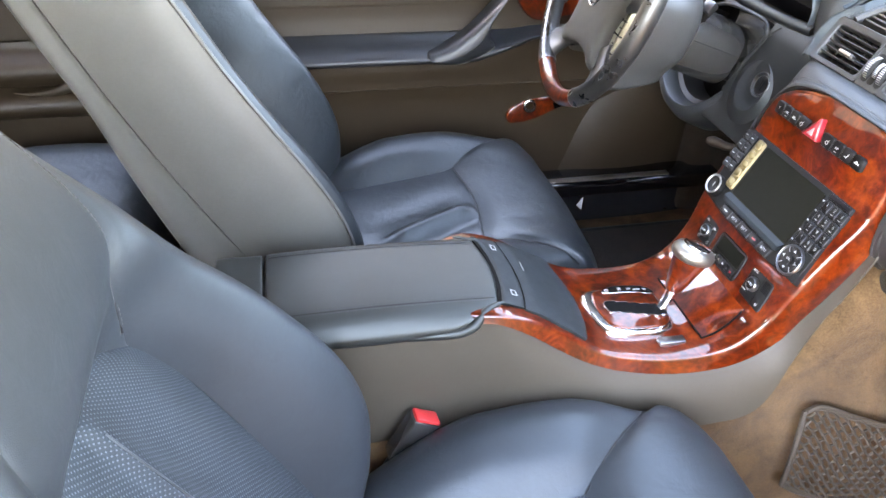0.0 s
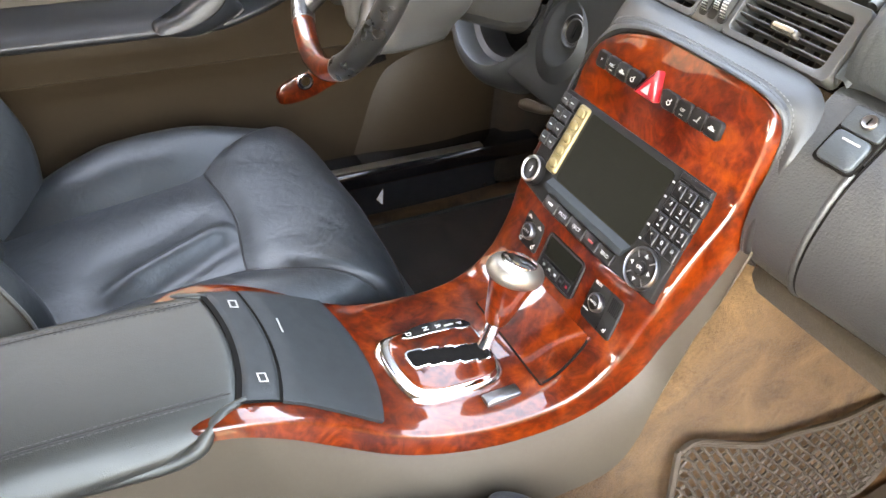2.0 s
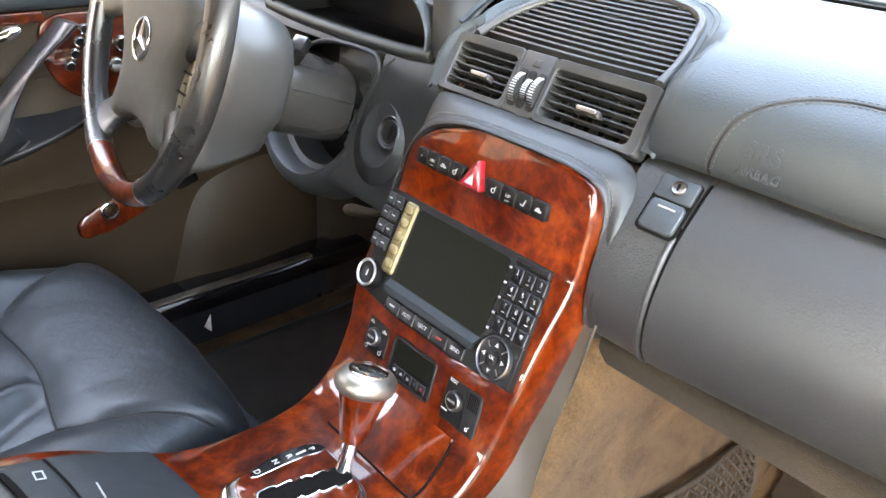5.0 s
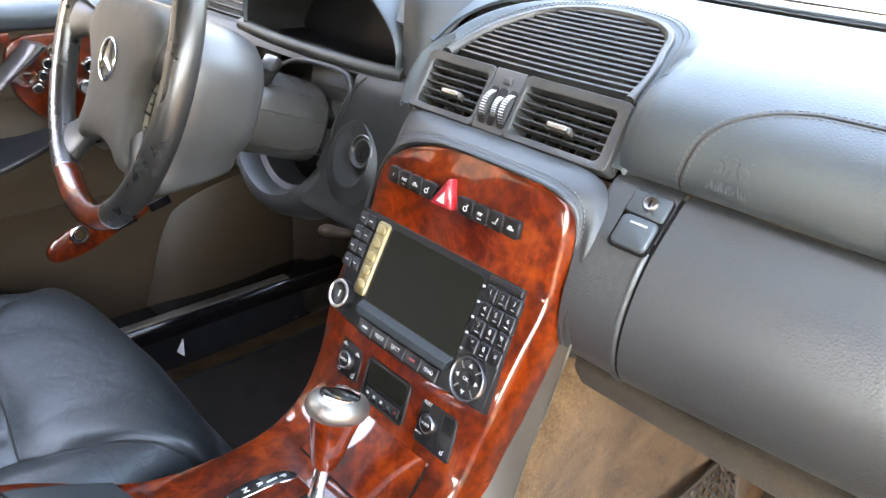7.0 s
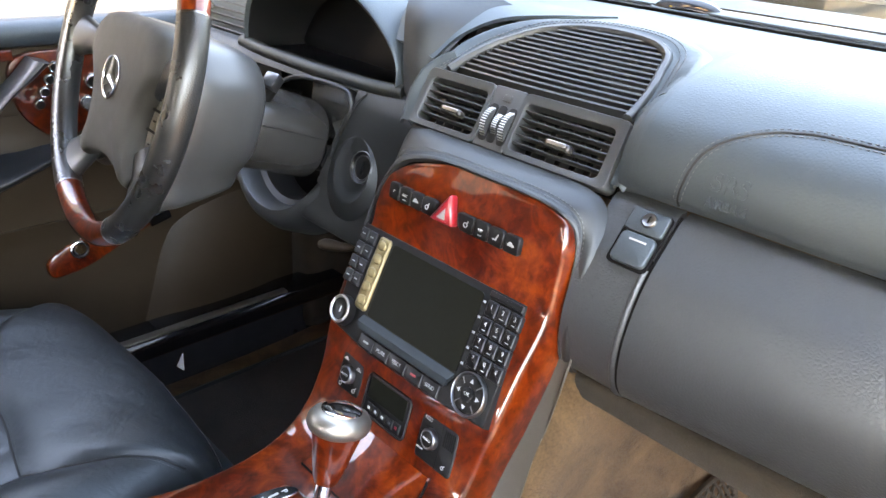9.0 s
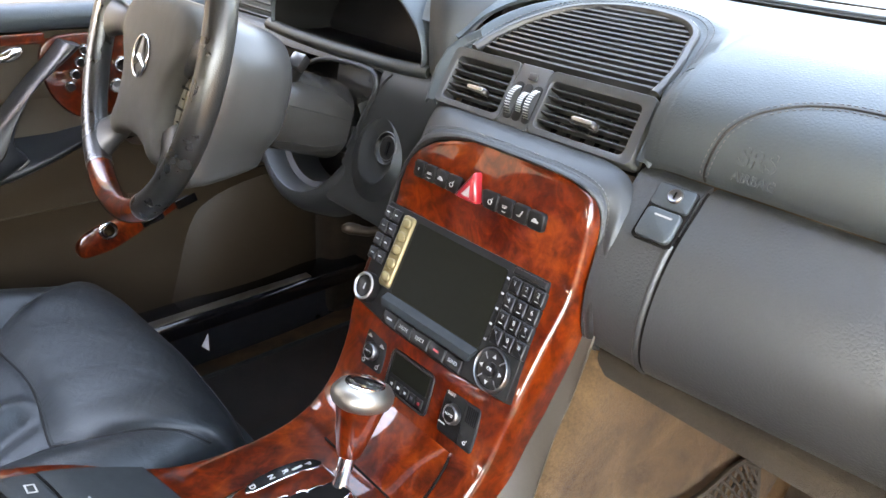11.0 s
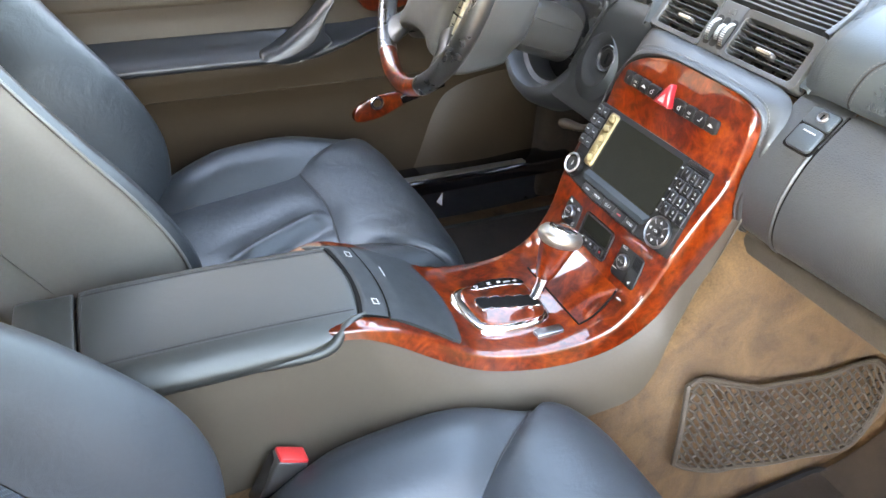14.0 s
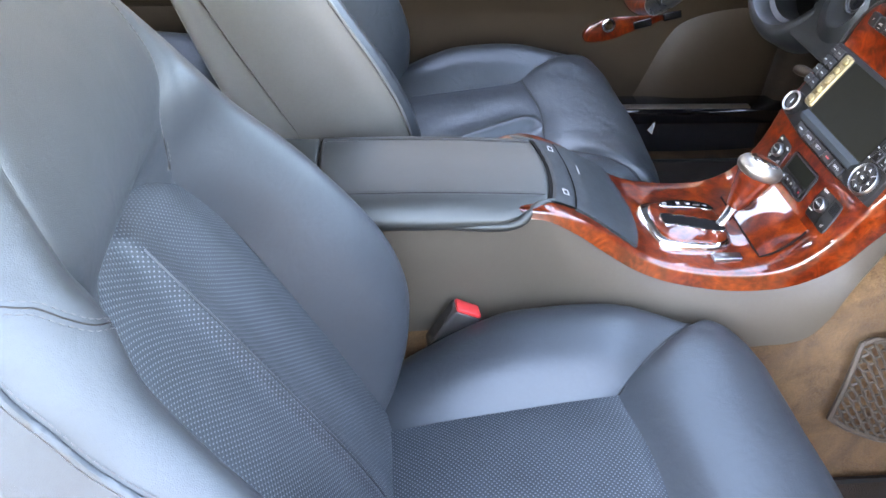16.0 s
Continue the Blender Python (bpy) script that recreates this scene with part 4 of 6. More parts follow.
def armrest():
    a = thing("armrest", (-0.13, -0.005, 0.40), "black leather armrest lid with stitched edges on the console", "armrest")
    sec = ((-0.0845, 0.415), (-0.0865, 0.4215), (-0.084, 0.430), (-0.072, 0.4425), (-0.055, 0.4475), (0.0, 0.4495), (0.055, 0.4475), (0.072, 0.4425), (0.084, 0.430), (0.0865, 0.4215), (0.0845, 0.415))
    def lid(x0, x1, name, front, dz=0.0, r=0.010):
        rows = []
        for f, e in ((0.0, r), (0.012, 0.004), (0.05, 0), (0.35, -0.001), (0.6, 0), (0.94, 0.0), (0.985, 0.0015), (1.0, 0.005)):
            row = []
            for y, z in sec:
                far = x1
                if front:
                    v = min(1.0, abs(y) / 0.07)
                    far = bow(x1, v) - 0.074 * max(0.0, min(1.0, (0.4435 - z) / 0.026)) ** 0.9
                x = x0 + (far - x0) * f
                row.append((x, y * (1 - e * 0.5) - 0.005, z - e + dz - 0.006 * max(0, (x + 0.06) / 0.06)))
            rows.append(row)
        return part(name, thick(net_mesh(surface(rows, 50, 44)), 0.005), ARM, a)
    top = lid(-0.268, -0.004, "lid", True)
    lid(-0.325, -0.2692, "rear_cap", False, -0.001, 0.006)
    part("box", box(-0.32, -0.080, 0.33, -0.062, 0.070, 0.410, 0.01), ARM, a)
    for side in (-1, 1):  # the rounded end that laps over the wood
        line = [(x, side * y - 0.005, z) for x, y, z in ((0.003, 0.0640, 0.4395), (-0.013, 0.0690, 0.4390), (-0.026, 0.0770, 0.4345), (-0.0365, 0.0830, 0.4255), (-0.050, 0.0838, 0.4195), (-0.068, 0.0832, 0.4175), (-0.105, 0.081, 0.4175), (-0.15, 0.078, 0.419))]
        part("front_roll", tube(curve(line, 40), np.interp(np.arange(40), (0, 6, 16, 28, 39), (0.0022, 0.0042, 0.0066, 0.0060, 0.0045)), 14), ARM, a)
    for y in (-0.062, 0.052):
        sewn(a, [top], [(x, y, 0.447) for x in np.linspace(-0.262, -0.006, 12)], DARK_THREAD, 0.0028, 60, groove=0.0007)
    sewn(a, [top], [(-0.264, y, 0.447) for y in np.linspace(-0.06, 0.05, 8)], DARK_THREAD, 0.003, 30, groove=0.0007)
    return a


armrest()


def pads():
    p = thing("storage_cover", (0.06, -0.004, 0.37), "black rubber-faced storage cover ahead of the armrest", "storage cover")
    def sheet(x0, x1, w0, w1, name, mat, b0, b1, lift=0.006):
        rows = []
        for u in np.linspace(0, 1, 12):
            row = []
            for v in np.linspace(-1, 1, 15):
                w = w0 + (w1 - w0) * u
                x = x0 + (x1 - x0) * u + (b0 + (b1 - b0) * u) * (1 - v * v)
                drop = 0.0022 if abs(v) > 0.99 or u in (0.0, 1.0) else 0.0
                row.append(on_wood(x, v * w, lift - drop))
            rows.append(row)
        return part(name, thick(net_mesh(rows), 0.006), mat, p)
    strip = sheet(-0.0015, 0.0255, 0.067, 0.0695, "switch_strip", PAD, 0.010, 0.010)
    sheet(0.0283, 0.106, 0.0705, 0.083, "storage_lid", PAD, 0.010, 0.016)
    part("groove", thick(net_mesh([[on_wood(x + 0.010 * (1 - v * v), v * (0.069 + 0.03 * max(0, x)), 0.0034) for v in np.linspace(-1, 1, 13)] for x in (-0.006, 0.0, 0.02, 0.031)]), 0.002), HOLE, p, "dark joint")
    for y in (0.047, -0.047):
        x, yy, z = on_wood(0.0125 + 0.0055, y, 0.0064)
        m = plane_at((x, yy, z), (0.9, 0, -0.36))
        for k in range(4):
            part("icon", box(*((-0.0052, -0.0038, 0, 0.0052, -0.0026, 0.0004), (-0.0052, 0.0026, 0, 0.0052, 0.0038, 0.0004), (-0.0052, -0.0038, 0, -0.004, 0.0038, 0.0004), (0.004, -0.0038, 0, 0.0052, 0.0038, 0.0004))[k], m=m), WHITE, strip, "white printed icon")
    x, yy, z = on_wood(0.050, 0.022, 0.0063)
    part("lid_mark", box(-0.0095, -0.0007, 0, 0.0095, 0.0007, 0.0005, m=plane_at((x, yy, z), (0.9, 0, -0.5))), WHITE, p)
    return p


pads()


# ---- head unit, switches, climate, selector ----
def head_unit():
    h = thing("head_unit", (0.34, -0.01, 0.465), "black car navigation unit with a dark screen and key rows", "navigation unit")
    m = plane_at((0.4005, 0, 0.548), (0.06, 0, 0.083), 0.16)
    out = [(-0.1075, 0.001), (0.1075, 0.001), (0.1085, -0.05), (0.1085, -0.104), (0.04, -0.108), (-0.04, -0.108), (-0.098, -0.102), (-0.104, -0.05)]
    part("body", slab(out, m, -0.03, 0.006, 0.0015), SATIN, h)
    part("screen", slab(rounded(-0.058, -0.078, 0.064, -0.006, 0.003), m, 0.004, 0.0068), SCREEN, h, "dark unlit glass screen", 0)
    # sloping lip under the screen
    P = [[tuple(m @ Vector((x, -0.078 - 0.001, 0.007))) for x in np.linspace(-0.062, 0.064, 8)], [tuple(m @ Vector((x, -0.086, 0.012))) for x in np.linspace(-0.062, 0.062, 8)], [tuple(m @ Vector((x, -0.092, 0.011))) for x in np.linspace(-0.06, 0.06, 8)]]
    part("lip", thick(net_mesh(P), 0.004), PAD, h)
    strip = part("soft_key_strip", slab(rounded(-0.0785, -0.077, -0.0615, -0.004, 0.004), m, 0.004, 0.0095, 0.0025), SILVER, h, "pale gold key strip")
    for k in range(5):
        y = -0.0125 - 0.0138 * k
        part("soft_key", slab(rounded(-0.0760, y - 0.0048, -0.0638, y + 0.0048, 0.0046), m, 0.008, 0.0118, 0.0018), SILVER, strip)
    key_out = lambda w, hh: rounded(-w / 2, -hh / 2, w / 2, hh / 2, 0.0012, 2)
    for r in range(4):
        for c in range(2):
            x, y = -0.1015 + 0.0125 * c, -0.010 - 0.0145 * r
            key = part("key", slab(key_out(0.0115, 0.0125), m @ pose(x, y, 0), 0.004, 0.0088, 0.0012), BLACK, h)
            part("print", box(-0.0022, -0.0006, 0, 0.0022, 0.0006, 0.0002, m=m @ pose(x, y, 0.0088)), WHITE, key)
    names = ["1", "2", "3", "4", "5", "6", "7", "8", "9", "*", "0", "#"]
    for k, t in enumerate(names):
        r, c = divmod(k, 3)
        x, y = 0.0775 + 0.0133 * c, -0.0155 - 0.0150 * r
        key = part("key", slab(key_out(0.0124, 0.0138), m @ pose(x, y, 0), 0.004, 0.0095, 0.0016), BLACK, h)
        part("print", lettering(t, 0.0056, m @ pose(x, y + 0.0015, 0.0096), 0.0001), WHITE, key)
        if t not in "1*#":
            part("print", box(-0.0019, -0.0004, 0, 0.0019, 0.0004, 0.0002, m=m @ pose(x, y - 0.0038, 0.0096)), WHITE, key)
    part("key_cap", slab(rounded(0.070, -0.0065, 0.107, -0.0005, 0.001), m, 0.004, 0.0082, 0.001), BLACK, h)
    for k in range(5):
        y = -0.0125 - 0.0138 * k
        part("print", box(0.0655, y - 0.001, 0.0068, 0.0683, y + 0.001, 0.0073, m=m), WHITE, h)
    for k, (x0, x1, mat) in enumerate(((-0.055, -0.034, WHITE), (-0.0335, -0.0125, WHITE), (-0.012, 0.012, WHITE), (0.0125, 0.0335, RED), (0.034, 0.055, WHITE))):
        key = part("key", slab(rounded(x0, -0.1065, x1, -0.0935, 0.0012, 2), m, 0.004, 0.0088, 0.0012), BLACK, h)
        word = (None, "MUTE", "EJECT", None, "SEND")[k]
        if word:
            part("print", lettering(word, 0.0046, m @ pose((x0 + x1) / 2, -0.100, 0.0089), 0.0001), mat, key)
        else:
            part("print", box((x0 + x1) / 2 - 0.0036, -0.1008, 0.0088, (x0 + x1) / 2 + 0.0036, -0.0990, 0.0091, m=m), mat, key)
    # rotary knob
    km = m @ pose(-0.0885, -0.086, 0.004)
    knob = part("volume_knob", lathe([(0.0148, 0.0), (0.0146, 0.008), (0.0136, 0.0105), (0.0118, 0.0108), (0.010, 0.0096), (0.004, 0.0092)], km, 32), BLACK, h, "black rotary knob with a metal ring")
    part("knob_ring", tube([tuple(km @ Vector((0.0122 * math.cos(a), 0.0122 * math.sin(a), 0.0106))) for a in np.linspace(0, 2 * math.pi, 32, endpoint=False)], 0.0015, 8, True), STEEL, knob)
    part("print", box(-0.0008, -0.003, 0.0092, 0.0008, 0.003, 0.0096, m=km), WHITE, knob)
    # four-way pad
    dm = m @ pose(0.0858, -0.0868, 0.004)
    pad = part("cursor_ring", lathe([(0.0182, 0.0), (0.0182, 0.006), (0.0172, 0.0072), (0.0162, 0.006), (0.016, 0.003)], dm, 36), GUNMETAL, h, "dark metal ring round a four-way pad")
    part("cursor_pad", lathe([(0.016, 0.002), (0.0155, 0.0052), (0.012, 0.0062), (0.0068, 0.0052)], dm, 36), BLACK, pad)
    part("centre_key", lathe([(0.0062, 0.004), (0.006, 0.0072), (0.004, 0.0078)], dm, 20), BLACK, pad)
    part("print", lettering("OK", 0.0042, dm @ pose(0, 0, 0.008)), WHITE, pad)
    for a in range(4):
        am = dm @ pose(0, 0, 0.0062, 0, 0, 90 * a) @ pose(0.0108, 0, 0)
        part("arrow", slab([(0.0022, 0), (-0.0014, 0.002), (-0.0014, -0.002)], am, 0, 0.0004), WHITE, pad)
        sm = dm @ pose(0, 0, 0.0052, 0, 0, 45 + 90 * a)
        part("spoke", box(0.0095, -0.0005, 0, 0.0158, 0.0005, 0.0012, m=sm), GUNMETAL, pad)
    return h


head_unit()


def icon_bars(m, kind, owner, s=1.0):
    """Small printed signs on a switch."""
    if kind == "seat":
        part("print", box(-0.0035 * s, -0.003 * s, 0, 0.002 * s, -0.0016 * s, 0.0003, m=m), WHITE, owner)
        part("print", box(-0.0008 * s, -0.004 * s, 0, 0.0008 * s, 0.004 * s, 0.0003, m=m @ pose(0.0022 * s, 0.0005, 0, 0, 0, -25)), WHITE, owner)
    elif kind == "ring":
        part("print", tube([m @ Vector((0.0026 * s * math.cos(a), 0.0026 * s * math.sin(a) - 0.001, 0.0002)) for a in np.linspace(0, 2 * math.pi, 12, endpoint=False)], 0.0005, 4, True), WHITE, owner)
        part("print", box(-0.0005, 0.001, 0, 0.0005, 0.0045 * s, 0.0003, m=m @ pose(0.001, 0, 0, 0, 0, -30)), WHITE, owner)
    elif kind == "car":
        part("print", slab([(-0.0045 * s, -0.002 * s), (0.0045 * s, -0.002 * s), (0.0045 * s, 0), (0.0022 * s, 0.0005 * s), (0.001 * s, 0.0025 * s), (-0.0022 * s, 0.0025 * s), (-0.0034 * s, 0.0003 * s), (-0.0045 * s, 0)], m, 0, 0.0003), WHITE, owner)
    else:
        part("print", lettering(kind, 0.0048 * s, m), WHITE, owner)


def switches():
    s = thing("switch_row", (0.408, -0.006, 0.588), "black switch rows and a red hazard switch in the wood panel", "switch panel")
    m = plane_at((0.3965, 0, 0.549), (0.0105, 0, 0.05), 0.04)
    for x0, x1, flip in ((-0.0775, -0.0145, 0), (0.0195, 0.0905, 1)):
        w = (x1 - x0) / 4
        signs = (("P", "ABC", "car", "ring"), ("ring", "ESP", "seat", "car"))[flip]
        for k in range(4):
            a, b = x0 + k * w, x0 + (k + 1) * w - 0.0005
            o = [(a + 0.002, 0.0395), (b - 0.002, 0.0395), (b, 0.0415), (b + (0.004 if k == 3 and not flip else 0), 0.0535), (b - 0.002 + (0.003 if k == 3 and not flip else 0), 0.0555), (a + 0.002 - (0.002 if k == 0 and flip else 0), 0.0555), (a - (0.004 if k == 0 and flip else 0), 0.0535), (a, 0.0415)]
            key = part("switch", slab(o, m, -0.006, 0.0048, 0.0012), SATIN, s, "black switch with white sign")
            icon_bars(m @ pose((a + b) / 2, 0.0475, 0.005), signs[k], key, 0.8)
            if signs[k] in ("ESP", "ABC"):
                part("print", box(-0.0022, -0.0004, 0, 0.0022, 0.0004, 0.0003, m=m @ pose((a + b) / 2, 0.0432, 0.005)), WHITE, key)
    tri = [(-0.0115, 0.0395), (0.0135, 0.0395), (0.0148, 0.0412), (0.0090, 0.0655), (0.0070, 0.0668), (0.0050, 0.0655), (-0.0128, 0.0412)]
    hz = part("hazard_switch", slab(tri, m, -0.004, 0.010, 0.0028), RED, s, "red triangular hazard switch")
    part("white_triangle", slab([(-0.0035, 0.0438), (0.0068, 0.0438), (0.0055, 0.0545)], m, 0.0095, 0.0104), WHITE, hz)
    return s


switches()


def climate():
    c = thing("climate_panel", (0.32, -0.018, 0.41), "black climate control blocks round a small display", "climate control")
    m = plane_at((0.3395, 0, 0.4425), (0.030, 0, 0.062), 0.16) @ pose(0, 0, -0.0032)
    def block(x0, x1, y0, y1, name, mat=SATIN, hi=0.008, bev=0.0018):
        return part(name, slab(rounded(x0, y0, x1, y1, 0.004), m, -0.02, hi, bev), mat, c)
    left = block(-0.0625, -0.0295, -0.033, 0.003, "left_block")
    mid = block(-0.019, 0.0405, -0.0375, 0.0, "display_block", BLACK, 0.009)
    part("display_bezel", tube([tuple(m @ Vector((x, y, 0.009))) for x, y in rounded(-0.019, -0.0375, 0.0405, 0.0, 0.005)], 0.0012, 5, True), SATIN, mid)
    part("display", slab(rounded(-0.0145, -0.0215, 0.036, -0.0025, 0.001), m, 0.008, 0.0098), SCREEN, mid, "dark display")
    for k in range(5):
        key = part("key", slab(rounded(-0.013 + 0.0098 * k, -0.0345, -0.0045 + 0.0098 * k, -0.0255, 0.001), m, 0.008, 0.0105, 0.0008), SATIN, mid)
        part("print", box(-0.0015, -0.0012, 0, 0.0015, 0.0012, 0.0003, m=m @ pose(-0.0088 + 0.0098 * k, -0.030, 0.0106)), (WHITE, WHITE, WHITE, DARK_THREAD, RED)[k], key)
    right = block(0.0555, 0.1005, -0.040, 0.0005, "right_block")
    for x, y, o in ((-0.0475, -0.0165, left), (0.0715, -0.0185, right)):
        d = m @ pose(x, y, 0.008)
        ring = part("dial", lathe([(0.0088, 0.0), (0.0086, 0.005), (0.0076, 0.0062), (0.0066, 0.0056)], d, 28), GUNMETAL, o, "metal rimmed dial")
        part("dial_face", lathe([(0.0066, 0.005), (0.0064, 0.0064), (0.004, 0.0068)], d, 24), BLACK, ring)
        part("print", lettering("AUTO", 0.0034, d @ pose(0, 0, 0.0069)), WHITE, ring)
    for x, y, o in ((-0.056, -0.004, left), (-0.0362, -0.007, left), (-0.0365, -0.027, left), (-0.057, -0.028, left)):
        icon_bars(m @ pose(x, y, 0.0083), "ring" if y < -0.02 else "car", o, 0.7)
    part("print", lettering("REST", 0.0044, m @ pose(0.064, -0.004, 0.0083)), WHITE, right)
    part("print", box(-0.004, -0.0007, 0, 0.004, 0.0007, 0.0003, m=m @ pose(0.061, -0.031, 0.0083)), WHITE, right)
    icon_bars(m @ pose(0.091, -0.033, 0.0083), "ring", right, 0.5)
    for x0, y0, x1, y1 in ((0.0605, -0.0105, 0.0795, -0.0103), (0.082, -0.039, 0.0823, 0.0)):
        part("joint", box(x0, y0, 0.0078, x1, y1, 0.0083, m=m), HOLE, right)
    for k in range(6):
        part("sensor_slot", box(0.0855 + 0.0022 * k, -0.0175, 0.0075, 0.0867 + 0.0022 * k, -0.0035, 0.0084, m=m), HOLE, right)
    return c


climate()


def selector():
    g = thing("selector_gate", (0.19, -0.027, 0.36), "burl wood selector gate with chrome ends and printed strip", "selector gate")
    tilt = Matrix.Rotation(radians(-3.2), 4, "X")
    m = Matrix(((0, 1, 0, 0.190), (-1, 0, 0, -0.027), (0, 0, 1, 0.3645), (0, 0, 0, 1))) @ tilt  # x: to the car's right, y: ahead
    rim_line = curve([(-0.036, 0.050), (0.0, 0.053), (0.034, 0.050), (0.0455, 0.034), (0.047, 0.0), (0.045, -0.030), (0.034, -0.048), (0.0, -0.0545), (-0.030, -0.0535), (-0.043, -0.040), (-0.046, 0.0), (-0.0445, 0.034)], 72, True)
    rings = [[m @ Vector((x * r, y * r, z)) for x, y in rim_line] for r, z in ((1.0, -0.008), (1.0, 0.0012), (0.99, 0.0026), (0.965, 0.0036), (0.92, 0.0040), (0.80, 0.0036), (0.5, 0.003))]
    part("chrome_surround", net_mesh(rings, True), CHROME, g, "polished chrome surround")
    edge = curve([(-0.040, 0.046), (0.0, 0.0495), (0.026, 0.047), (0.0365, 0.034), (0.0385, 0.006), (0.036, -0.020), (0.026, -0.036), (0.0, -0.0415), (-0.028, -0.0405), (-0.040, -0.030), (-0.043, 0.0), (-0.042, 0.030)], 72, True)
    mid = np.array((-0.002, 0.004))
    rings = [[m @ Vector((*(mid + (q - mid) * r), z)) for q in edge] for r, z in [(1.0, 0.0), (1.0, 0.0044)] + [(r, 0.0050 + 0.0048 * (1 - r * r)) for r in (0.985, 0.95, 0.88, 0.78, 0.64, 0.48, 0.3, 0.02)]]
    part("wood_plate", net_mesh(rings, True), WOOD, g, "domed burl wood plate")
    cells = ((-0.001, -0.0225), (0.0022, -0.0075), (0.0054, 0.0075), (0.0086, 0.0225), (0.0115, 0.0365))
    rim = part("slot_rim", join(*[slab(rounded(x - 0.0118, y - 0.0102, x + 0.0118, y + 0.0102, 0.006), m, 0.003, 0.0096 + 0.00003 * k) for k, (x, y) in enumerate(cells)]), CHROME, g, "chrome slot rim")
    part("slot", join(*[slab(rounded(x - 0.0102, y - 0.0088, x + 0.0102, y + 0.0088, 0.005), m, 0.002, 0.0100 + 0.00003 * k) for k, (x, y) in enumerate(cells)]), HOLE, rim, "black rubber slot")
    arc = curve([(-0.0270, 0.047), (-0.0335, 0.034), (-0.0365, 0.014), (-0.0365, -0.004), (-0.0335, -0.024)], 20)
    nrm = np.gradient(arc, axis=0)
    nrm = np.stack([-nrm[:, 1], nrm[:, 0]], 1) / np.linalg.norm(nrm, axis=1)[:, None]
    wd = 0.0068 * np.sqrt(np.clip(1 - np.abs(np.linspace(-1, 1, 20)) ** 3.0, 0.02, 1))[:, None]
    outline = lambda k: (arc + nrm * wd * k).tolist() + (arc - nrm * wd * k)[::-1].tolist()
    part("strip_rim", slab(outline(1.14), m, 0.002, 0.0078, 0.0005), CHROME, g)
    strip = part("letter_strip", slab(outline(1.0), m, 0.002, 0.0084), GLOSS, g, "black strip with white letters")
    for t, x, y in (("P", -0.0325, 0.0365), ("R", -0.0355, 0.015), ("N", -0.0362, 0.0015), ("D", -0.0345, -0.0175)):
        part("print", lettering(t, 0.0075, m @ pose(x, y, 0.0086, 0, 0, 0), 0.0001, 0.0002), WHITE, strip)
    part("slider", slab(rounded(-0.0345, 0.021, -0.0325, 0.031, 0.0008), m, 0.006, 0.0090), STEEL, strip)
    k = thing("gear_selector", (0.245, -0.03, 0.362), "gear selector lever with metal-topped burl wood knob", "gear lever")
    P0, P1, P2 = Vector((0.234, -0.033, 0.366)), Vector((0.2465, -0.030, 0.398)), Vector((0.264, -0.026, 0.448))
    ax = (P2 - P1).normalized()
    q = ax.to_track_quat("Z", "Y").to_matrix().to_4x4()
    part("boot", lathe([(0.0085, 0.0), (0.0065, 0.012), (0.0078, 0.03), (0.010, 0.04)], Matrix.Translation(P0) @ (P1 - P0).normalized().to_track_quat("Z", "Y").to_matrix().to_4x4(), 20), CHROME, k, "chrome lever shaft")
    n = Matrix.Translation(P1) @ q
    part("neck", lathe([(0.0098, -0.002), (0.0124, 0.004), (0.0158, 0.018), (0.0188, 0.032), (0.0210, 0.041), (0.0226, 0.047)], n, 36), WOOD, k, "burl wood neck")
    top = Matrix.Translation(P1 + ax * 0.046) @ q @ Matrix.Diagonal((1.0, 1.12, 1, 1))
    part("knob", lathe([(0.0205, -0.001), (0.0245, 0.002), (0.0265, 0.0065), (0.0262, 0.0115), (0.0230, 0.0163), (0.0172, 0.0190)], top, 36), KNOB_METAL, k, "satin metal knob")
    cap = part("cap", lathe([(0.0174, 0.0184), (0.0170, 0.0200), (0.0155, 0.0207), (0.010, 0.0211), (0.004, 0.0213)], top, 30), CHROME, k, "polished round cap")
    ast = thing("ashtray", (0.29, -0.04, 0.37), "glossy burl wood ashtray cover in the console", "ashtray")
    rows = []
    for u in np.linspace(0, 1, 9):
        x = 0.262 + 0.052 * u
        rows.append([on_wood(x, 0.019 + y, 0.0030 + 0.0042 * (1 - (2 * u - 1) ** 2) * (1 - ((y + 0.03) / 0.062) ** 2)) for y in np.linspace(0.03, -0.093 + 0.004 * u, 9)])
    part("cover", thick(net_mesh(rows), 0.004), WOOD, ast)
    rim = curve([on_wood(0.262, 0.05, 0.002), on_wood(0.262, -0.02, 0.002), on_wood(0.262, -0.066, 0.002), on_wood(0.2645, -0.0735, 0.002), on_wood(0.285, -0.0735, 0.002), on_wood(0.309, -0.0715, 0.002), on_wood(0.3125, -0.066, 0.002)], 40)
    part("joint", tube(rim, 0.0013, 6), HOLE, ast)
    b = on_wood(0.224, -0.068, 0.003)
    solid("console_button", slab(rounded(-0.0065, -0.018, 0.0065, 0.018, 0.002), Matrix(((0, 1, 0, b[0]), (-1, 0, 0, b[1]), (0, 0, 1, b[2] - 0.001), (0, 0, 0, 1))), -0.004, 0.002, 0.001), GUNMETAL, "small metal-faced mode button beside the selector gate", "button")


selector()


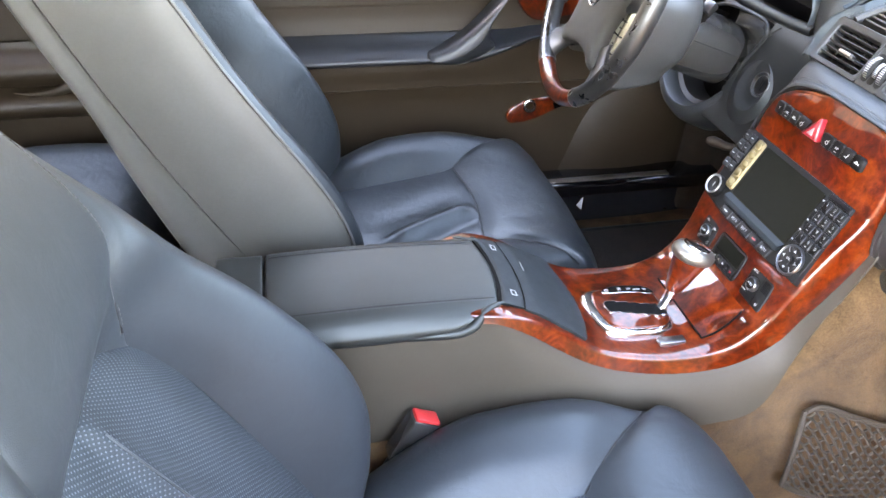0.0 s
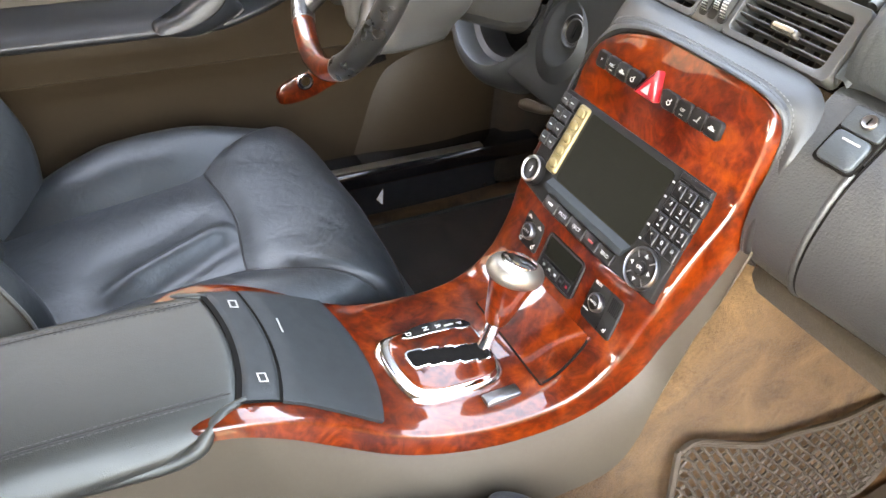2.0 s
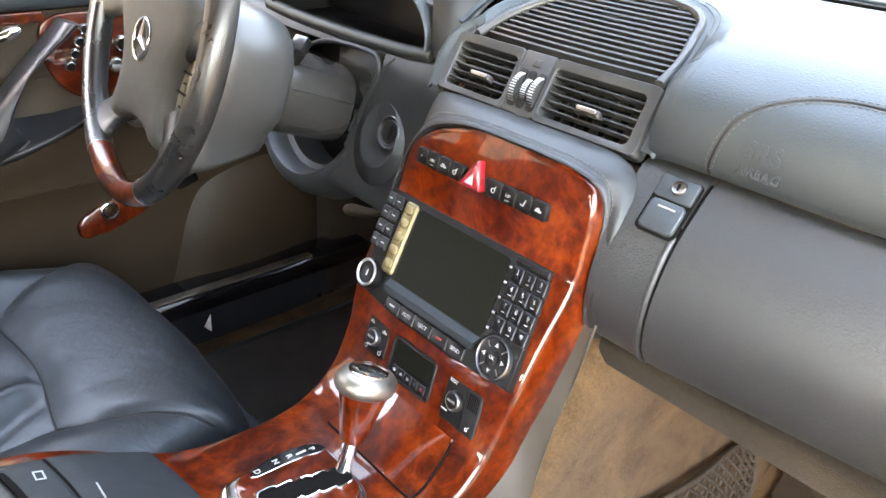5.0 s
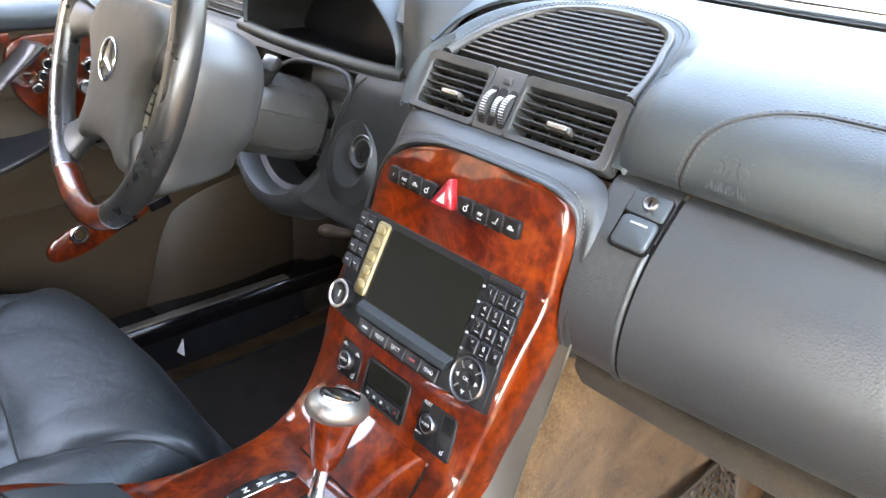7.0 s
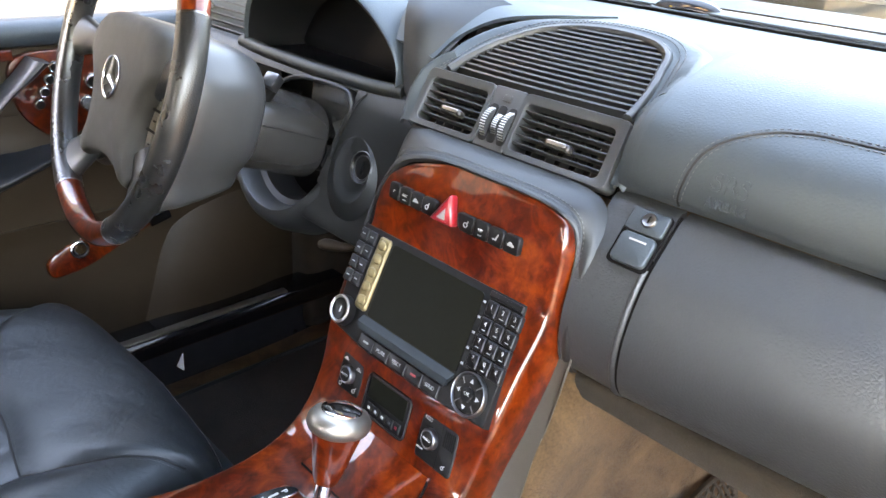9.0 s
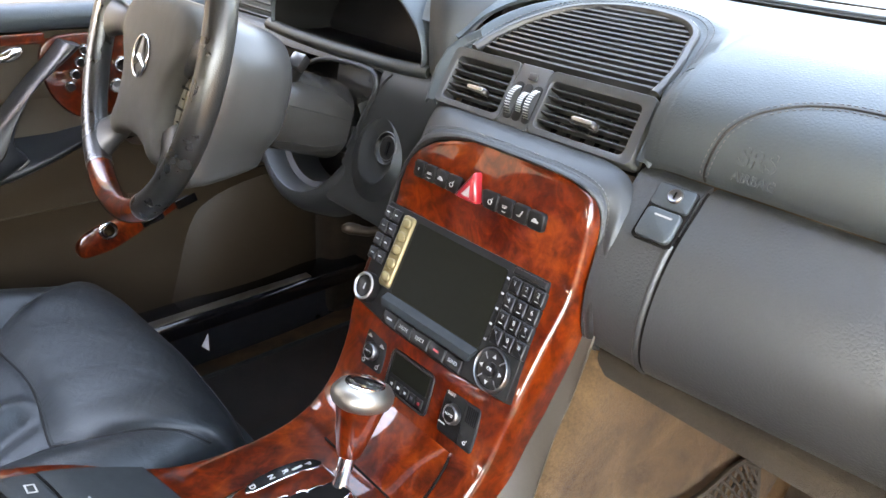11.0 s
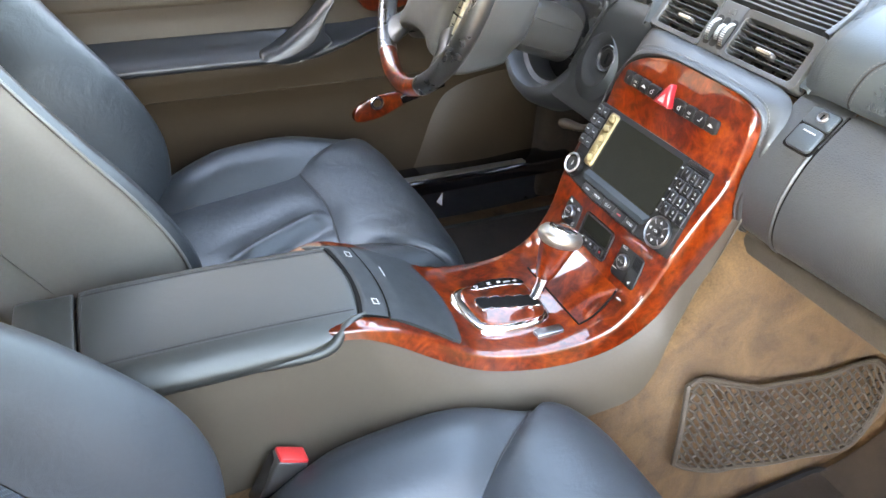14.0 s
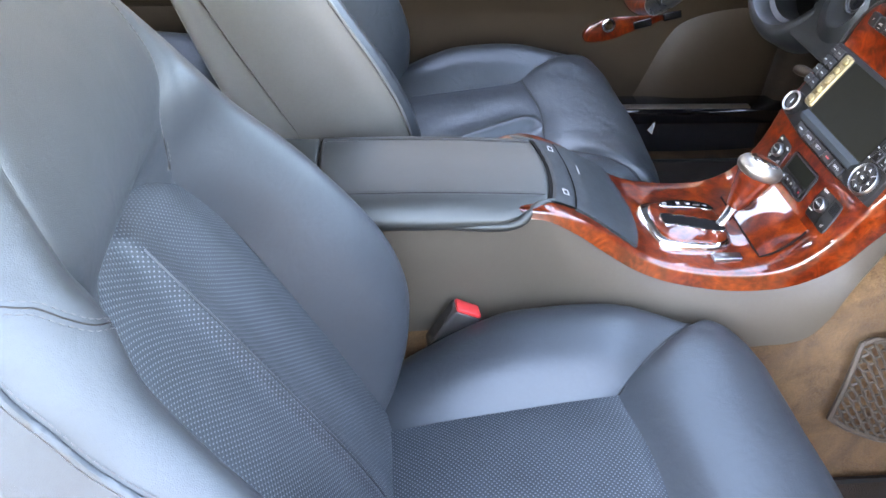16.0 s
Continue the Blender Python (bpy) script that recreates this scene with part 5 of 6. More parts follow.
# ---- steering wheel and column ----
def wheel():
    a = radians(19.2)
    c = Vector((0.262, 0.357, 0.676))
    up = Vector((math.sin(a), 0, math.cos(a)))
    right = Vector((-0.0868, -0.9962, 0))
    right = (right - up * right.dot(up)).normalized()
    back = right.cross(up)
    m = Matrix(((right.x, up.x, back.x, c.x), (right.y, up.y, back.y, c.y), (right.z, up.z, back.z, c.z), (0, 0, 0, 1)))
    w = thing("steering_wheel", tuple(c), "grey leather and burl wood four-spoke steering wheel", "steering wheel")
    R = 0.175
    def arc(a0, a1, n, z=0.0, R=R):
        return [tuple(m @ Vector((R * math.sin(radians(t)), R * math.cos(radians(t)), z))) for t in np.linspace(a0, a1, n)]
    for a0, a1, mat, nm, lb in ((66, 150, RIM, "rim_grip", "worn grey leather grip"), (207, 294, RIM, "rim_grip", "worn grey leather grip"), (150, 207, WOOD, "rim_wood", "burl wood rim section"), (-66, 66, WOOD, "rim_wood", "burl wood rim section")):
        part(nm, tube(arc(a0, a1, 40), 0.0148 if mat is RIM else 0.0144, 20), mat, w, lb)
    for t in (66, 150, 207, 294):
        part("rim_joint", tube(arc(t - 0.35, t + 0.35, 2), 0.0150, 20), GUNMETAL, w)
    # hub with airbag cover
    mid = Vector((0, -0.03, 0))
    half = [(0.0, 0.056), (0.045, 0.0565), (0.082, 0.050), (0.101, 0.034), (0.105, 0.012), (0.092, -0.006), (0.077, -0.026), (0.0705, -0.050), (0.0735, -0.080), (0.083, -0.102), (0.074, -0.113), (0.052, -0.104), (0.022, -0.098)]
    hub = curve(half + [(0.0, -0.097)] + [(-x, y) for x, y in half[:0:-1]], 110, True)
    rows = []
    for k, z in ((0.02, 0.0045), (0.5, 0.0042), (0.78, 0.0030), (0.90, 0.0008), (0.955, -0.003), (0.985, -0.008), (1.0, -0.016), (0.995, -0.045)):
        rows.append([tuple(m @ (mid + (Vector((x, y, 0)) - mid) * k + Vector((0, 0, z)))) for x, y in hub])
    part("airbag_cover", net_mesh(rows, True), HUB, w, "matt grey airbag cover")
    # back shell of the hub
    rows = []
    shell_line = curve([(0, 0.058), (0.07, 0.052), (0.106, 0.02), (0.112, -0.03), (0.104, -0.088), (0.094, -0.126), (0.0, -0.100), (-0.094, -0.126), (-0.104, -0.088), (-0.112, -0.03), (-0.106, 0.02), (-0.07, 0.052)], 60, True)
    for k, low, z in ((0.93, 0.0, -0.022), (1.0, 0.0, -0.034), (1.0, 0.05, -0.055), (0.98, 0.12, -0.080), (0.945, 0.18, -0.104), (0.90, 0.20, -0.118), (0.84, 0.20, -0.124), (0.60, 0.10, -0.125)):
        rows.append([tuple(m @ (mid + (Vector((x, y, 0)) - mid) * (k - low * max(0.0, min(1.0, (-y - 0.05) / 0.06))) + Vector((0, 0, z)))) for x, y in shell_line])
    part("back_cover", net_mesh(rows, True), BACKSHELL, w, "grey plastic back cover")
    for s in (-1, 1):
        for b, e, w0, w1 in (((0.088, 0.009, -0.016), (R - 0.002, 0.012, -0.001), 0.026, 0.034), ((0.066, -0.080, -0.018), (R * math.sin(radians(141)), R * math.cos(radians(141)), -0.001), 0.034, 0.036)):
            b, e = Vector((b[0] * s, b[1], b[2])), Vector((e[0] * s, e[1], e[2]))
            c1 = (e + b) / 2 + Vector((0, 0.003, -0.006))
            path = curve([tuple(b), tuple(c1), tuple(e)], 14)
            across = (e - b).normalized().cross(Vector((0, 0, 1)))
            rows = []
            for q, p in enumerate(path):
                f = q / 13
                wd = w0 + (w1 - w0) * f - 0.013 * math.sin(math.pi * f) ** 0.8
                rows.append([tuple(m @ (Vector(p) + across * wd * math.cos(g) + Vector((0, 0, 0.0105 * math.copysign(abs(math.sin(g)) ** 0.8, math.sin(g)))))) for g in np.linspace(0, 2 * math.pi, 20, endpoint=False)])
            part("spoke", net_mesh(rows, True), SPOKE, w, "glossy grey spoke")
        pad_line = curve([(0.095, 0.002), (0.0985, -0.010), (0.1010, -0.040), (0.0985, -0.072), (0.091, -0.097), (0.0865, -0.101), (0.0765, -0.080), (0.0735, -0.050), (0.080, -0.027), (0.093, -0.008)], 40, True)
        keys = part("switch_pad", slab([(x * s, y) for x, y in pad_line], m, -0.045, -0.014, 0.004), OLIVE, w, "dull silver-grey wheel switch pad")
        for (xa, ya, xb, yb) in ((0.082, -0.026, 0.0985, -0.0215), (0.0755, -0.0475, 0.1005, -0.0455), (0.0765, -0.0745, 0.0975, -0.0725)):
            part("joint", box(min(xa * s, xb * s), ya, -0.03, max(xa * s, xb * s), ya + 0.0022, -0.0125, m=m), HOLE, keys)
        for x, y in ((0.0925, -0.014), (0.089, -0.036), (0.0875, -0.060), (0.0885, -0.086)):
            part("print", box(x * s - 0.003, y - 0.0008, -0.016, x * s + 0.003, y + 0.0008, -0.0132, m=m), HOLE, keys)
    part("emblem_ring", tube([tuple(m @ Vector((0.022 * math.cos(t), -0.012 + 0.022 * math.sin(t), 0.006))) for t in np.linspace(0, 2 * math.pi, 32, endpoint=False)], 0.0018, 8, True), CHROME, w, "chrome ring emblem")
    bm = bmesh.new()
    for t in (92, 212, 332):
        d = Vector((math.cos(radians(t)), math.sin(radians(t)), 0))
        tube([tuple(m @ (Vector((0, -0.012, 0.006)))), tuple(m @ (Vector((0, -0.012, 0.006)) + d * 0.021))], [0.0042, 0.0012], 6, bm=bm)
    part("emblem_bars", bm, STEEL, w, "pale metal emblem bars")
    for nm, bmx in (("embossed_bar", box(-0.010, -0.072, 0.000, 0.012, -0.065, 0.0034, 0.0004, m)),):
        part(nm, bmx, HUB, w)
    k = thing("steering_column", (0.40, 0.37, 0.55), "grey plastic steering column with stalk and adjuster", "steering column")
    cx = (m.to_3x3() @ Vector((0, 0, -1)))
    rows = []
    for d, rx, ry in ((0.09, 0.054, 0.040), (0.118, 0.0665, 0.050), (0.16, 0.068, 0.050), (0.20, 0.068, 0.0495), (0.2265, 0.067, 0.049), (0.229, 0.0655, 0.0475), (0.2292, 0.063, 0.045), (0.2235, 0.062, 0.044), (0.2235, 0.03, 0.03)):
        rows.append([tuple(m @ Vector((rx * math.copysign(abs(math.cos(t)) ** 0.75, math.cos(t)), ry * math.copysign(abs(math.sin(t)) ** 0.75, math.sin(t)) - 0.030, -d))) for t in np.linspace(0, 2 * math.pi, 48, endpoint=False)])
    part("shroud", net_mesh(rows, True), COLUMN, k, "grey column shroud")
    part("shroud_joint", tube([tuple(m @ Vector((0.0676, -0.020, -z))) for z in np.linspace(0.119, 0.228, 8)], 0.0006, 5), SATIN, k)
    part("inner_column", lathe([(0.04, 0.0), (0.04, 0.10)], m @ pose(0, -0.030, -0.32), 28), SATIN, k, "dark column inside the dash")
    st = part("stalk", tube([tuple(m @ Vector((0.048, 0.010, -0.144))), tuple(m @ Vector((0.056, 0.026, -0.145)))], 0.009, 12), SATIN, k)
    part("stalk_knob", box(-0.0095, -0.0095, -0.004, 0.0095, 0.0095, 0.010, 0.003, m @ pose(0.057, 0.028, -0.146, -25, 20, 0)), GUNMETAL, k, "square metal-faced adjuster knob")
    return w


wheel()


# ---- seats ----
def seat(s, label):
    """s: 1 for the driver's, -1 for the passenger's seat."""
    C = 0.36
    # One leather in two tones, brighter light painted in on the passenger's.
    hide = LEATHER if s > 0 else LIT_LEATHER
    o = thing("front_seat", (0.0, s * C, FLOOR), label, "car seat", "front seats")
    W = lambda rows: [[(x, s * (C + w), z) for x, w, z in r] for r in rows]
    # cushion
    mid = [[(-0.215, -0.10, 0.272), (-0.215, -0.05, 0.276), (-0.215, 0.0, 0.277), (-0.215, 0.05, 0.276), (-0.215, 0.10, 0.272)],
           [(-0.13, -0.105, 0.286), (-0.13, -0.06, 0.292), (-0.13, 0.0, 0.292), (-0.13, 0.06, 0.292), (-0.13, 0.105, 0.286)],
           [(-0.03, -0.11, 0.297), (-0.03, -0.06, 0.304), (-0.03, 0.0, 0.304), (-0.03, 0.06, 0.304), (-0.03, 0.11, 0.297)],
           [(0.035, -0.111, 0.306), (0.045, -0.06, 0.313), (0.047, 0.0, 0.313), (0.045, 0.06, 0.313), (0.035, 0.111, 0.306)],
           [(0.055, -0.112, 0.308), (0.066, -0.06, 0.309), (0.070, 0.0, 0.309), (0.066, 0.06, 0.309), (0.055, 0.112, 0.308)]]
    if s > 0:
        mid[3] = [(0.045, -0.113, 0.308), (0.058, -0.06, 0.314), (0.060, 0.0, 0.314), (0.058, 0.06, 0.314), (0.045, 0.110, 0.308)]
        mid[4] = [(0.070, -0.117, 0.312), (0.080, -0.06, 0.313), (0.083, 0.0, 0.313), (0.081, 0.05, 0.313), (0.070, 0.117, 0.312)]
    mid = surface(W(mid), 60, 76)
    if s > 0:  # the worn fold across the middle of the driver's cushion
        u = ((mid[..., 0] + 0.06) * 0.125 + (mid[..., 1] - 0.285) * 0.045) / 0.133
        q = ((mid[..., 1] - 0.285) * 0.125 - (mid[..., 0] + 0.06) * 0.045) / 0.133
        along = np.clip((u + 0.05) / 0.06, 0, 1) * np.clip((0.145 - u) / 0.03, 0, 1)
        mid[..., 2] += along * (0.011 * np.exp(-(q / 0.013) ** 2) - 0.007 * np.exp(-((q + 0.032) / 0.016) ** 2) - 0.004 * np.exp(-((q - 0.05) / 0.025) ** 2))
    part("seat_panel", net_mesh(mid), PERF if s < 0 else hide, o, "finely perforated seat panel" if s < 0 else "")
    seam_in = [(0.055, -0.112, 0.308), (0.095, -0.150, 0.322), (0.137, -0.182, 0.326), (0.172, -0.208, 0.310), (0.190, -0.246, 0.22)]
    if s > 0:
        seam_in = [(0.070, -0.117, 0.312), (0.113, -0.153, 0.327), (0.160, -0.179, 0.329), (0.200, -0.206, 0.308), (0.212, -0.243, 0.22)]
    bol = [[(-0.235, -0.10, 0.255), (-0.235, -0.13, 0.255), (-0.235, -0.165, 0.25), (-0.235, -0.19, 0.23), (-0.235, -0.2, 0.16)],
           [(-0.185, -0.103, 0.272), (-0.185, -0.14, 0.284), (-0.185, -0.18, 0.280), (-0.185, -0.212, 0.25), (-0.185, -0.218, 0.16)],
           [(-0.13, -0.105, 0.284), (-0.13, -0.146, 0.310), (-0.13, -0.19, 0.308), (-0.13, -0.228, 0.272), (-0.13, -0.234, 0.16)],
           [(-0.08, -0.107, 0.290), (-0.08, -0.150, 0.326), (-0.08, -0.20, 0.326), (-0.08, -0.242, 0.287), (-0.08, -0.246, 0.16)],
           [(-0.03, -0.11, 0.295), (-0.03, -0.152, 0.334), (-0.03, -0.205, 0.338), (-0.03, -0.250, 0.295), (-0.03, -0.253, 0.17)],
           [(0.03, -0.1115, 0.303), (0.05, -0.152, 0.337), (0.068, -0.20, 0.344), (0.085, -0.245, 0.305), (0.09, -0.252, 0.18)], seam_in]
    sides = [part("bolster", net_mesh(surface(W(bol), 30, 44)), hide, o)]
    sides.append(part("bolster", net_mesh(surface(W([[(x, -w, z) for x, w, z in r] for r in bol]), 30, 44)), hide, o))
    mir = lambda p: (p[0], -p[1], p[2])
    row0 = [seam_in[4], seam_in[3], seam_in[2], seam_in[1], seam_in[0], (0.070, 0.0, 0.309)]
    row0 = row0 + [mir(p) for p in row0[4::-1]]
    r1 = [(0.207, -0.247, 0.22), (0.190, -0.213, 0.313), (0.160, -0.180, 0.333), (0.125, -0.143, 0.337), (0.10, -0.095, 0.331), (0.108, 0, 0.328)]
    r2 = [(0.228, -0.235, 0.21), (0.218, -0.205, 0.300), (0.202, -0.170, 0.325), (0.185, -0.130, 0.331), (0.175, -0.08, 0.329), (0.178, 0, 0.327)]
    r3 = [(0.245, -0.215, 0.19), (0.246, -0.188, 0.268), (0.243, -0.155, 0.294), (0.238, -0.115, 0.303), (0.237, -0.07, 0.304), (0.24, 0, 0.304)]
    r4 = [(0.247, -0.20, 0.16), (0.256, -0.172, 0.215), (0.261, -0.14, 0.235), (0.264, -0.10, 0.243), (0.265, -0.06, 0.246), (0.267, 0, 0.247)]
    r5 = [(0.225, -0.20, 0.11), (0.235, -0.17, 0.12), (0.24, -0.14, 0.125), (0.244, -0.10, 0.13), (0.245, -0.06, 0.13), (0.247, 0, 0.13)]
    if s > 0:
        row0[5] = (0.083, 0.0, 0.313)
        r1 = [(0.225, -0.244, 0.22), (0.214, -0.210, 0.306), (0.178, -0.179, 0.333), (0.139, -0.146, 0.338), (0.112, -0.098, 0.331), (0.116, 0, 0.328)]
        r2 = [(0.236, -0.235, 0.21), (0.230, -0.204, 0.295), (0.208, -0.170, 0.323), (0.190, -0.130, 0.331), (0.178, -0.08, 0.329), (0.180, 0, 0.327)]
    fr = [row0] + [r + [mir(p) for p in r[4::-1]] for r in (r1, r2, r3, r4, r5)]
    thigh = part("thigh_panel", net_mesh(surface(W(fr), 80, 50)), hide, o)
    for pts in (row0[0:5], [mir(p) for p in row0[0:5]]):
        sewn(o, [thigh] + sides, W([pts])[0][1:], DARK_THREAD, 0.0035, 50, groove=0.0013)
    if s > 0:
        sewn(o, [thigh], W([row0[4:7]])[0], DARK_THREAD, 0.0035, 40, False, groove=0.0013)
    val = [[(0.236, -0.2, 0.215), (0.25, -0.1, 0.235), (0.252, 0, 0.237), (0.25, 0.1, 0.235), (0.236, 0.2, 0.215)], [(0.262, -0.205, 0.195), (0.278, -0.1, 0.205), (0.28, 0, 0.206), (0.278, 0.1, 0.205), (0.262, 0.205, 0.195)], [(0.30, -0.20, 0.14), (0.318, -0.1, 0.145), (0.32, 0, 0.145), (0.318, 0.1, 0.145), (0.30, 0.20, 0.14)], [(0.29, -0.2, 0.10), (0.305, -0.1, 0.10), (0.307, 0, 0.10), (0.305, 0.1, 0.10), (0.29, 0.2, 0.10)]]
    part("front_valance", net_mesh(surface(W(val), 24, 16)), DASH, o, "grey plastic valance under the cushion")
    edge = curve(W([[(0.237, -0.212, 0.255), (0.2535, -0.180, 0.256), (0.2585, -0.145, 0.268), (0.262, -0.10, 0.273), (0.264, -0.05, 0.276), (0.2655, 0.0, 0.277), (0.264, 0.05, 0.276), (0.262, 0.10, 0.273), (0.2585, 0.145, 0.268), (0.2535, 0.180, 0.256), (0.237, 0.212, 0.255)]])[0], 90)
    sewn(o, [thigh], edge[::5], DARK_THREAD, 0.0035, 90, groove=0.0013)
    part("seat_base", box(-0.22, s * C - 0.23, 0.10, 0.22, s * C + 0.23, 0.20, 0.02), SATIN, o)
    for y in (-0.19, 0.19):
        part("seat_rail", box(-0.25, s * C + y - 0.02, FLOOR, 0.24, s * C + y + 0.02, 0.11, 0.004), BLACK, o)
    # backrest, in run along the back (h), across (w) and out of it (d)
    bx, bz = -0.4695, 0.8829
    O = (-0.205, 0.295)
    K = 0.345 if s < 0 else 0.36
    B = lambda rows: [[(O[0] + bx * h + bz * d, s * (K + w), O[1] + bz * h - bx * d) for h, w, d in r] for r in rows]
    ws = (-1.0, -0.62, -0.15, 0.10, 0.22, 0.62, 1.0)
    ds = (0.0, 0.010, 0.011, 0.0165, 0.009, 0.008, 0.0) if s < 0 else (0.0, 0.009, 0.006, 0.010, 0.006, 0.010, 0.0)
    cp = [[(h + dh * (1 - abs(f) ** 2.2), f * wd, d0 + e * lift) for f, e in zip(ws, ds)] for h, dh, wd, d0, lift in ((-0.04, 0, 0.108, 0.0, 0.3), (0.06, 0, 0.116, 0.003, 0.9), (0.16, 0, 0.118, 0.005, 1.0), (0.265, 0, 0.116, 0.006, 1.0), (0.318, 0.034, 0.106, 0.007, 0.8), (0.336, 0.042, 0.094, 0.008, 0.15))]
    part("back_panel", net_mesh(surface(B(cp), 43, 50)), PERF if s < 0 else hide, o, "ribbed perforated back panel" if s < 0 else "")
    if s < 0:
        bb = [[(-0.05, -0.106, -0.012), (-0.05, -0.135, -0.012), (-0.05, -0.165, -0.015), (-0.05, -0.185, -0.025), (-0.05, -0.19, -0.05)],
              [(-0.005, -0.109, -0.002), (-0.005, -0.138, 0.022), (-0.005, -0.165, 0.030), (-0.005, -0.19, 0.010), (-0.005, -0.20, -0.03)],
              [(0.035, -0.112, 0.0), (0.035, -0.144, 0.044), (0.035, -0.172, 0.060), (0.035, -0.202, 0.045), (0.035, -0.213, 0.0)],
              [(0.08, -0.116, 0.003), (0.08, -0.144, 0.055), (0.08, -0.178, 0.080), (0.08, -0.208, 0.070), (0.08, -0.221, 0.03)],
              [(0.15, -0.118, 0.005), (0.15, -0.145, 0.056), (0.15, -0.181, 0.086), (0.15, -0.208, 0.078), (0.15, -0.221, 0.04)],
              [(0.265, -0.117, 0.006), (0.262, -0.139, 0.046), (0.26, -0.170, 0.074), (0.26, -0.196, 0.066), (0.26, -0.211, 0.03)],
              [(0.345, -0.091, 0.010), (0.345, -0.120, 0.038), (0.345, -0.148, 0.060), (0.345, -0.176, 0.050), (0.345, -0.194, 0.015)],
              [(0.39, -0.096, 0.036), (0.39, -0.111, 0.051), (0.39, -0.132, 0.062), (0.39, -0.165, 0.046), (0.39, -0.184, 0.007)],
              [(0.43, -0.107, 0.056), (0.43, -0.118, 0.060), (0.43, -0.133, 0.057), (0.43, -0.156, 0.040), (0.43, -0.173, 0.0)],
              [(0.53, -0.079, 0.066), (0.53, -0.088, 0.059), (0.53, -0.104, 0.047), (0.53, -0.130, 0.026), (0.53, -0.148, -0.005)],
              [(0.65, -0.050, 0.055), (0.65, -0.058, 0.050), (0.65, -0.070, 0.038), (0.65, -0.085, 0.02), (0.65, -0.10, -0.01)]]
        wide = (0.0965, 0.1075, 0.0795, 0.0505, 0.045, 0.045)
        rise = ((0.385, 0.026), (0.43, 0.050), (0.53, 0.062), (0.65, 0.056), (0.69, 0.02), (0.69, -0.05))
    else:
        bb = [[(-0.05, -0.106, -0.005), (-0.05, -0.135, 0.03), (-0.05, -0.165, 0.05), (-0.05, -0.185, 0.05), (-0.05, -0.20, 0.03)],
              [(0.02, -0.112, 0.0), (0.02, -0.138, 0.052), (0.02, -0.168, 0.088), (0.02, -0.190, 0.094), (0.02, -0.203, 0.078)],
              [(0.08, -0.116, 0.003), (0.08, -0.141, 0.060), (0.08, -0.172, 0.104), (0.08, -0.193, 0.110), (0.08, -0.205, 0.098)],
              [(0.16, -0.118, 0.005), (0.16, -0.141, 0.060), (0.16, -0.172, 0.106), (0.16, -0.193, 0.112), (0.16, -0.205, 0.102)],
              [(0.265, -0.117, 0.006), (0.262, -0.138, 0.052), (0.26, -0.168, 0.094), (0.26, -0.190, 0.102), (0.26, -0.203, 0.094)],
              [(0.345, -0.091, 0.010), (0.345, -0.125, 0.050), (0.345, -0.160, 0.084), (0.345, -0.186, 0.096), (0.345, -0.200, 0.088)],
              [(0.43, -0.085, 0.050), (0.43, -0.118, 0.070), (0.43, -0.152, 0.086), (0.43, -0.180, 0.094), (0.43, -0.196, 0.086)],
              [(0.53, -0.080, 0.062), (0.53, -0.11, 0.075), (0.53, -0.145, 0.085), (0.53, -0.172, 0.090), (0.53, -0.188, 0.083)],
              [(0.65, -0.07, 0.055), (0.65, -0.095, 0.062), (0.65, -0.125, 0.068), (0.65, -0.15, 0.070), (0.65, -0.165, 0.062)]]
        rise = ((0.385, 0.026), (0.43, 0.050), (0.53, 0.062), (0.65, 0.055), (0.69, 0.02), (0.69, -0.05))
        wide = (0.0925, 0.0895, 0.0865, 0.0835, 0.0805, 0.0775)
    skins = []
    for k in (1, -1):
        outer = s < 0 and k < 0
        bolster = part("back_bolster", net_mesh(surface(B([[(h, w * k, d) for h, w, d in r] for r in bb]), 36, 70)), hide, o)
        pipe = curve(B([[(r[4][0], r[4][1] * k, r[4][2]) for r in bb]])[0], 80)
        skins.append(bolster)
        if outer:
            ridge = B([[(0.50, 0.150, 0.030), (0.45, 0.158, 0.029), (0.401, 0.169, 0.029), (0.378, 0.175, 0.033), (0.355, 0.182, 0.037), (0.333, 0.186, 0.043), (0.27, 0.194, 0.06), (0.15, 0.206, 0.075), (0.06, 0.204, 0.06)]])[0]
            part("piping", tube(lay(skin([bolster]), curve(ridge, 70), 0.0)[0], 0.0028, 8), hide, o)
            sewn(o, [bolster], [Vector(q) + Vector((0.004, 0.004, 0.006)) for q in ridge], DARK_THREAD, 0.003, 80, False, groove=0)
            sewn(o, [bolster], B([[(0.47, 0.160, 0.02), (0.430, 0.147, 0.048), (0.420, 0.142, 0.053), (0.407, 0.139, 0.056), (0.394, 0.134, 0.059), (0.385, 0.125, 0.058), (0.37, 0.11, 0.045)]])[0], DARK_THREAD, 0.003, 60, groove=0.0005)
        else:
            part("piping", tube(pipe, 0.0026, 8), hide if s < 0 else SIDE_LEATHER, o)
            sewn(o, [bolster], pipe[::6] + np.array([0.004, -s * k * 0.006, 0.004]), DARK_THREAD if s < 0 else THREAD, 0.0025, 90, False, groove=0)
        side = []
        for r in bb:
            h, w, d = r[4]
            e = -0.03 - 0.012 * math.sin(math.pi * min(1, max(0, h / 0.6)))
            if s < 0:
                e -= 0.05
            side.append([(h, w * k, d), (h, (w - 0.008) * k, d * 0.75 + e * 0.25), (h - 0.006, (w - 0.012) * k, d * 0.35 + e * 0.65), (h - 0.012, (w - 0.006) * k, e)])
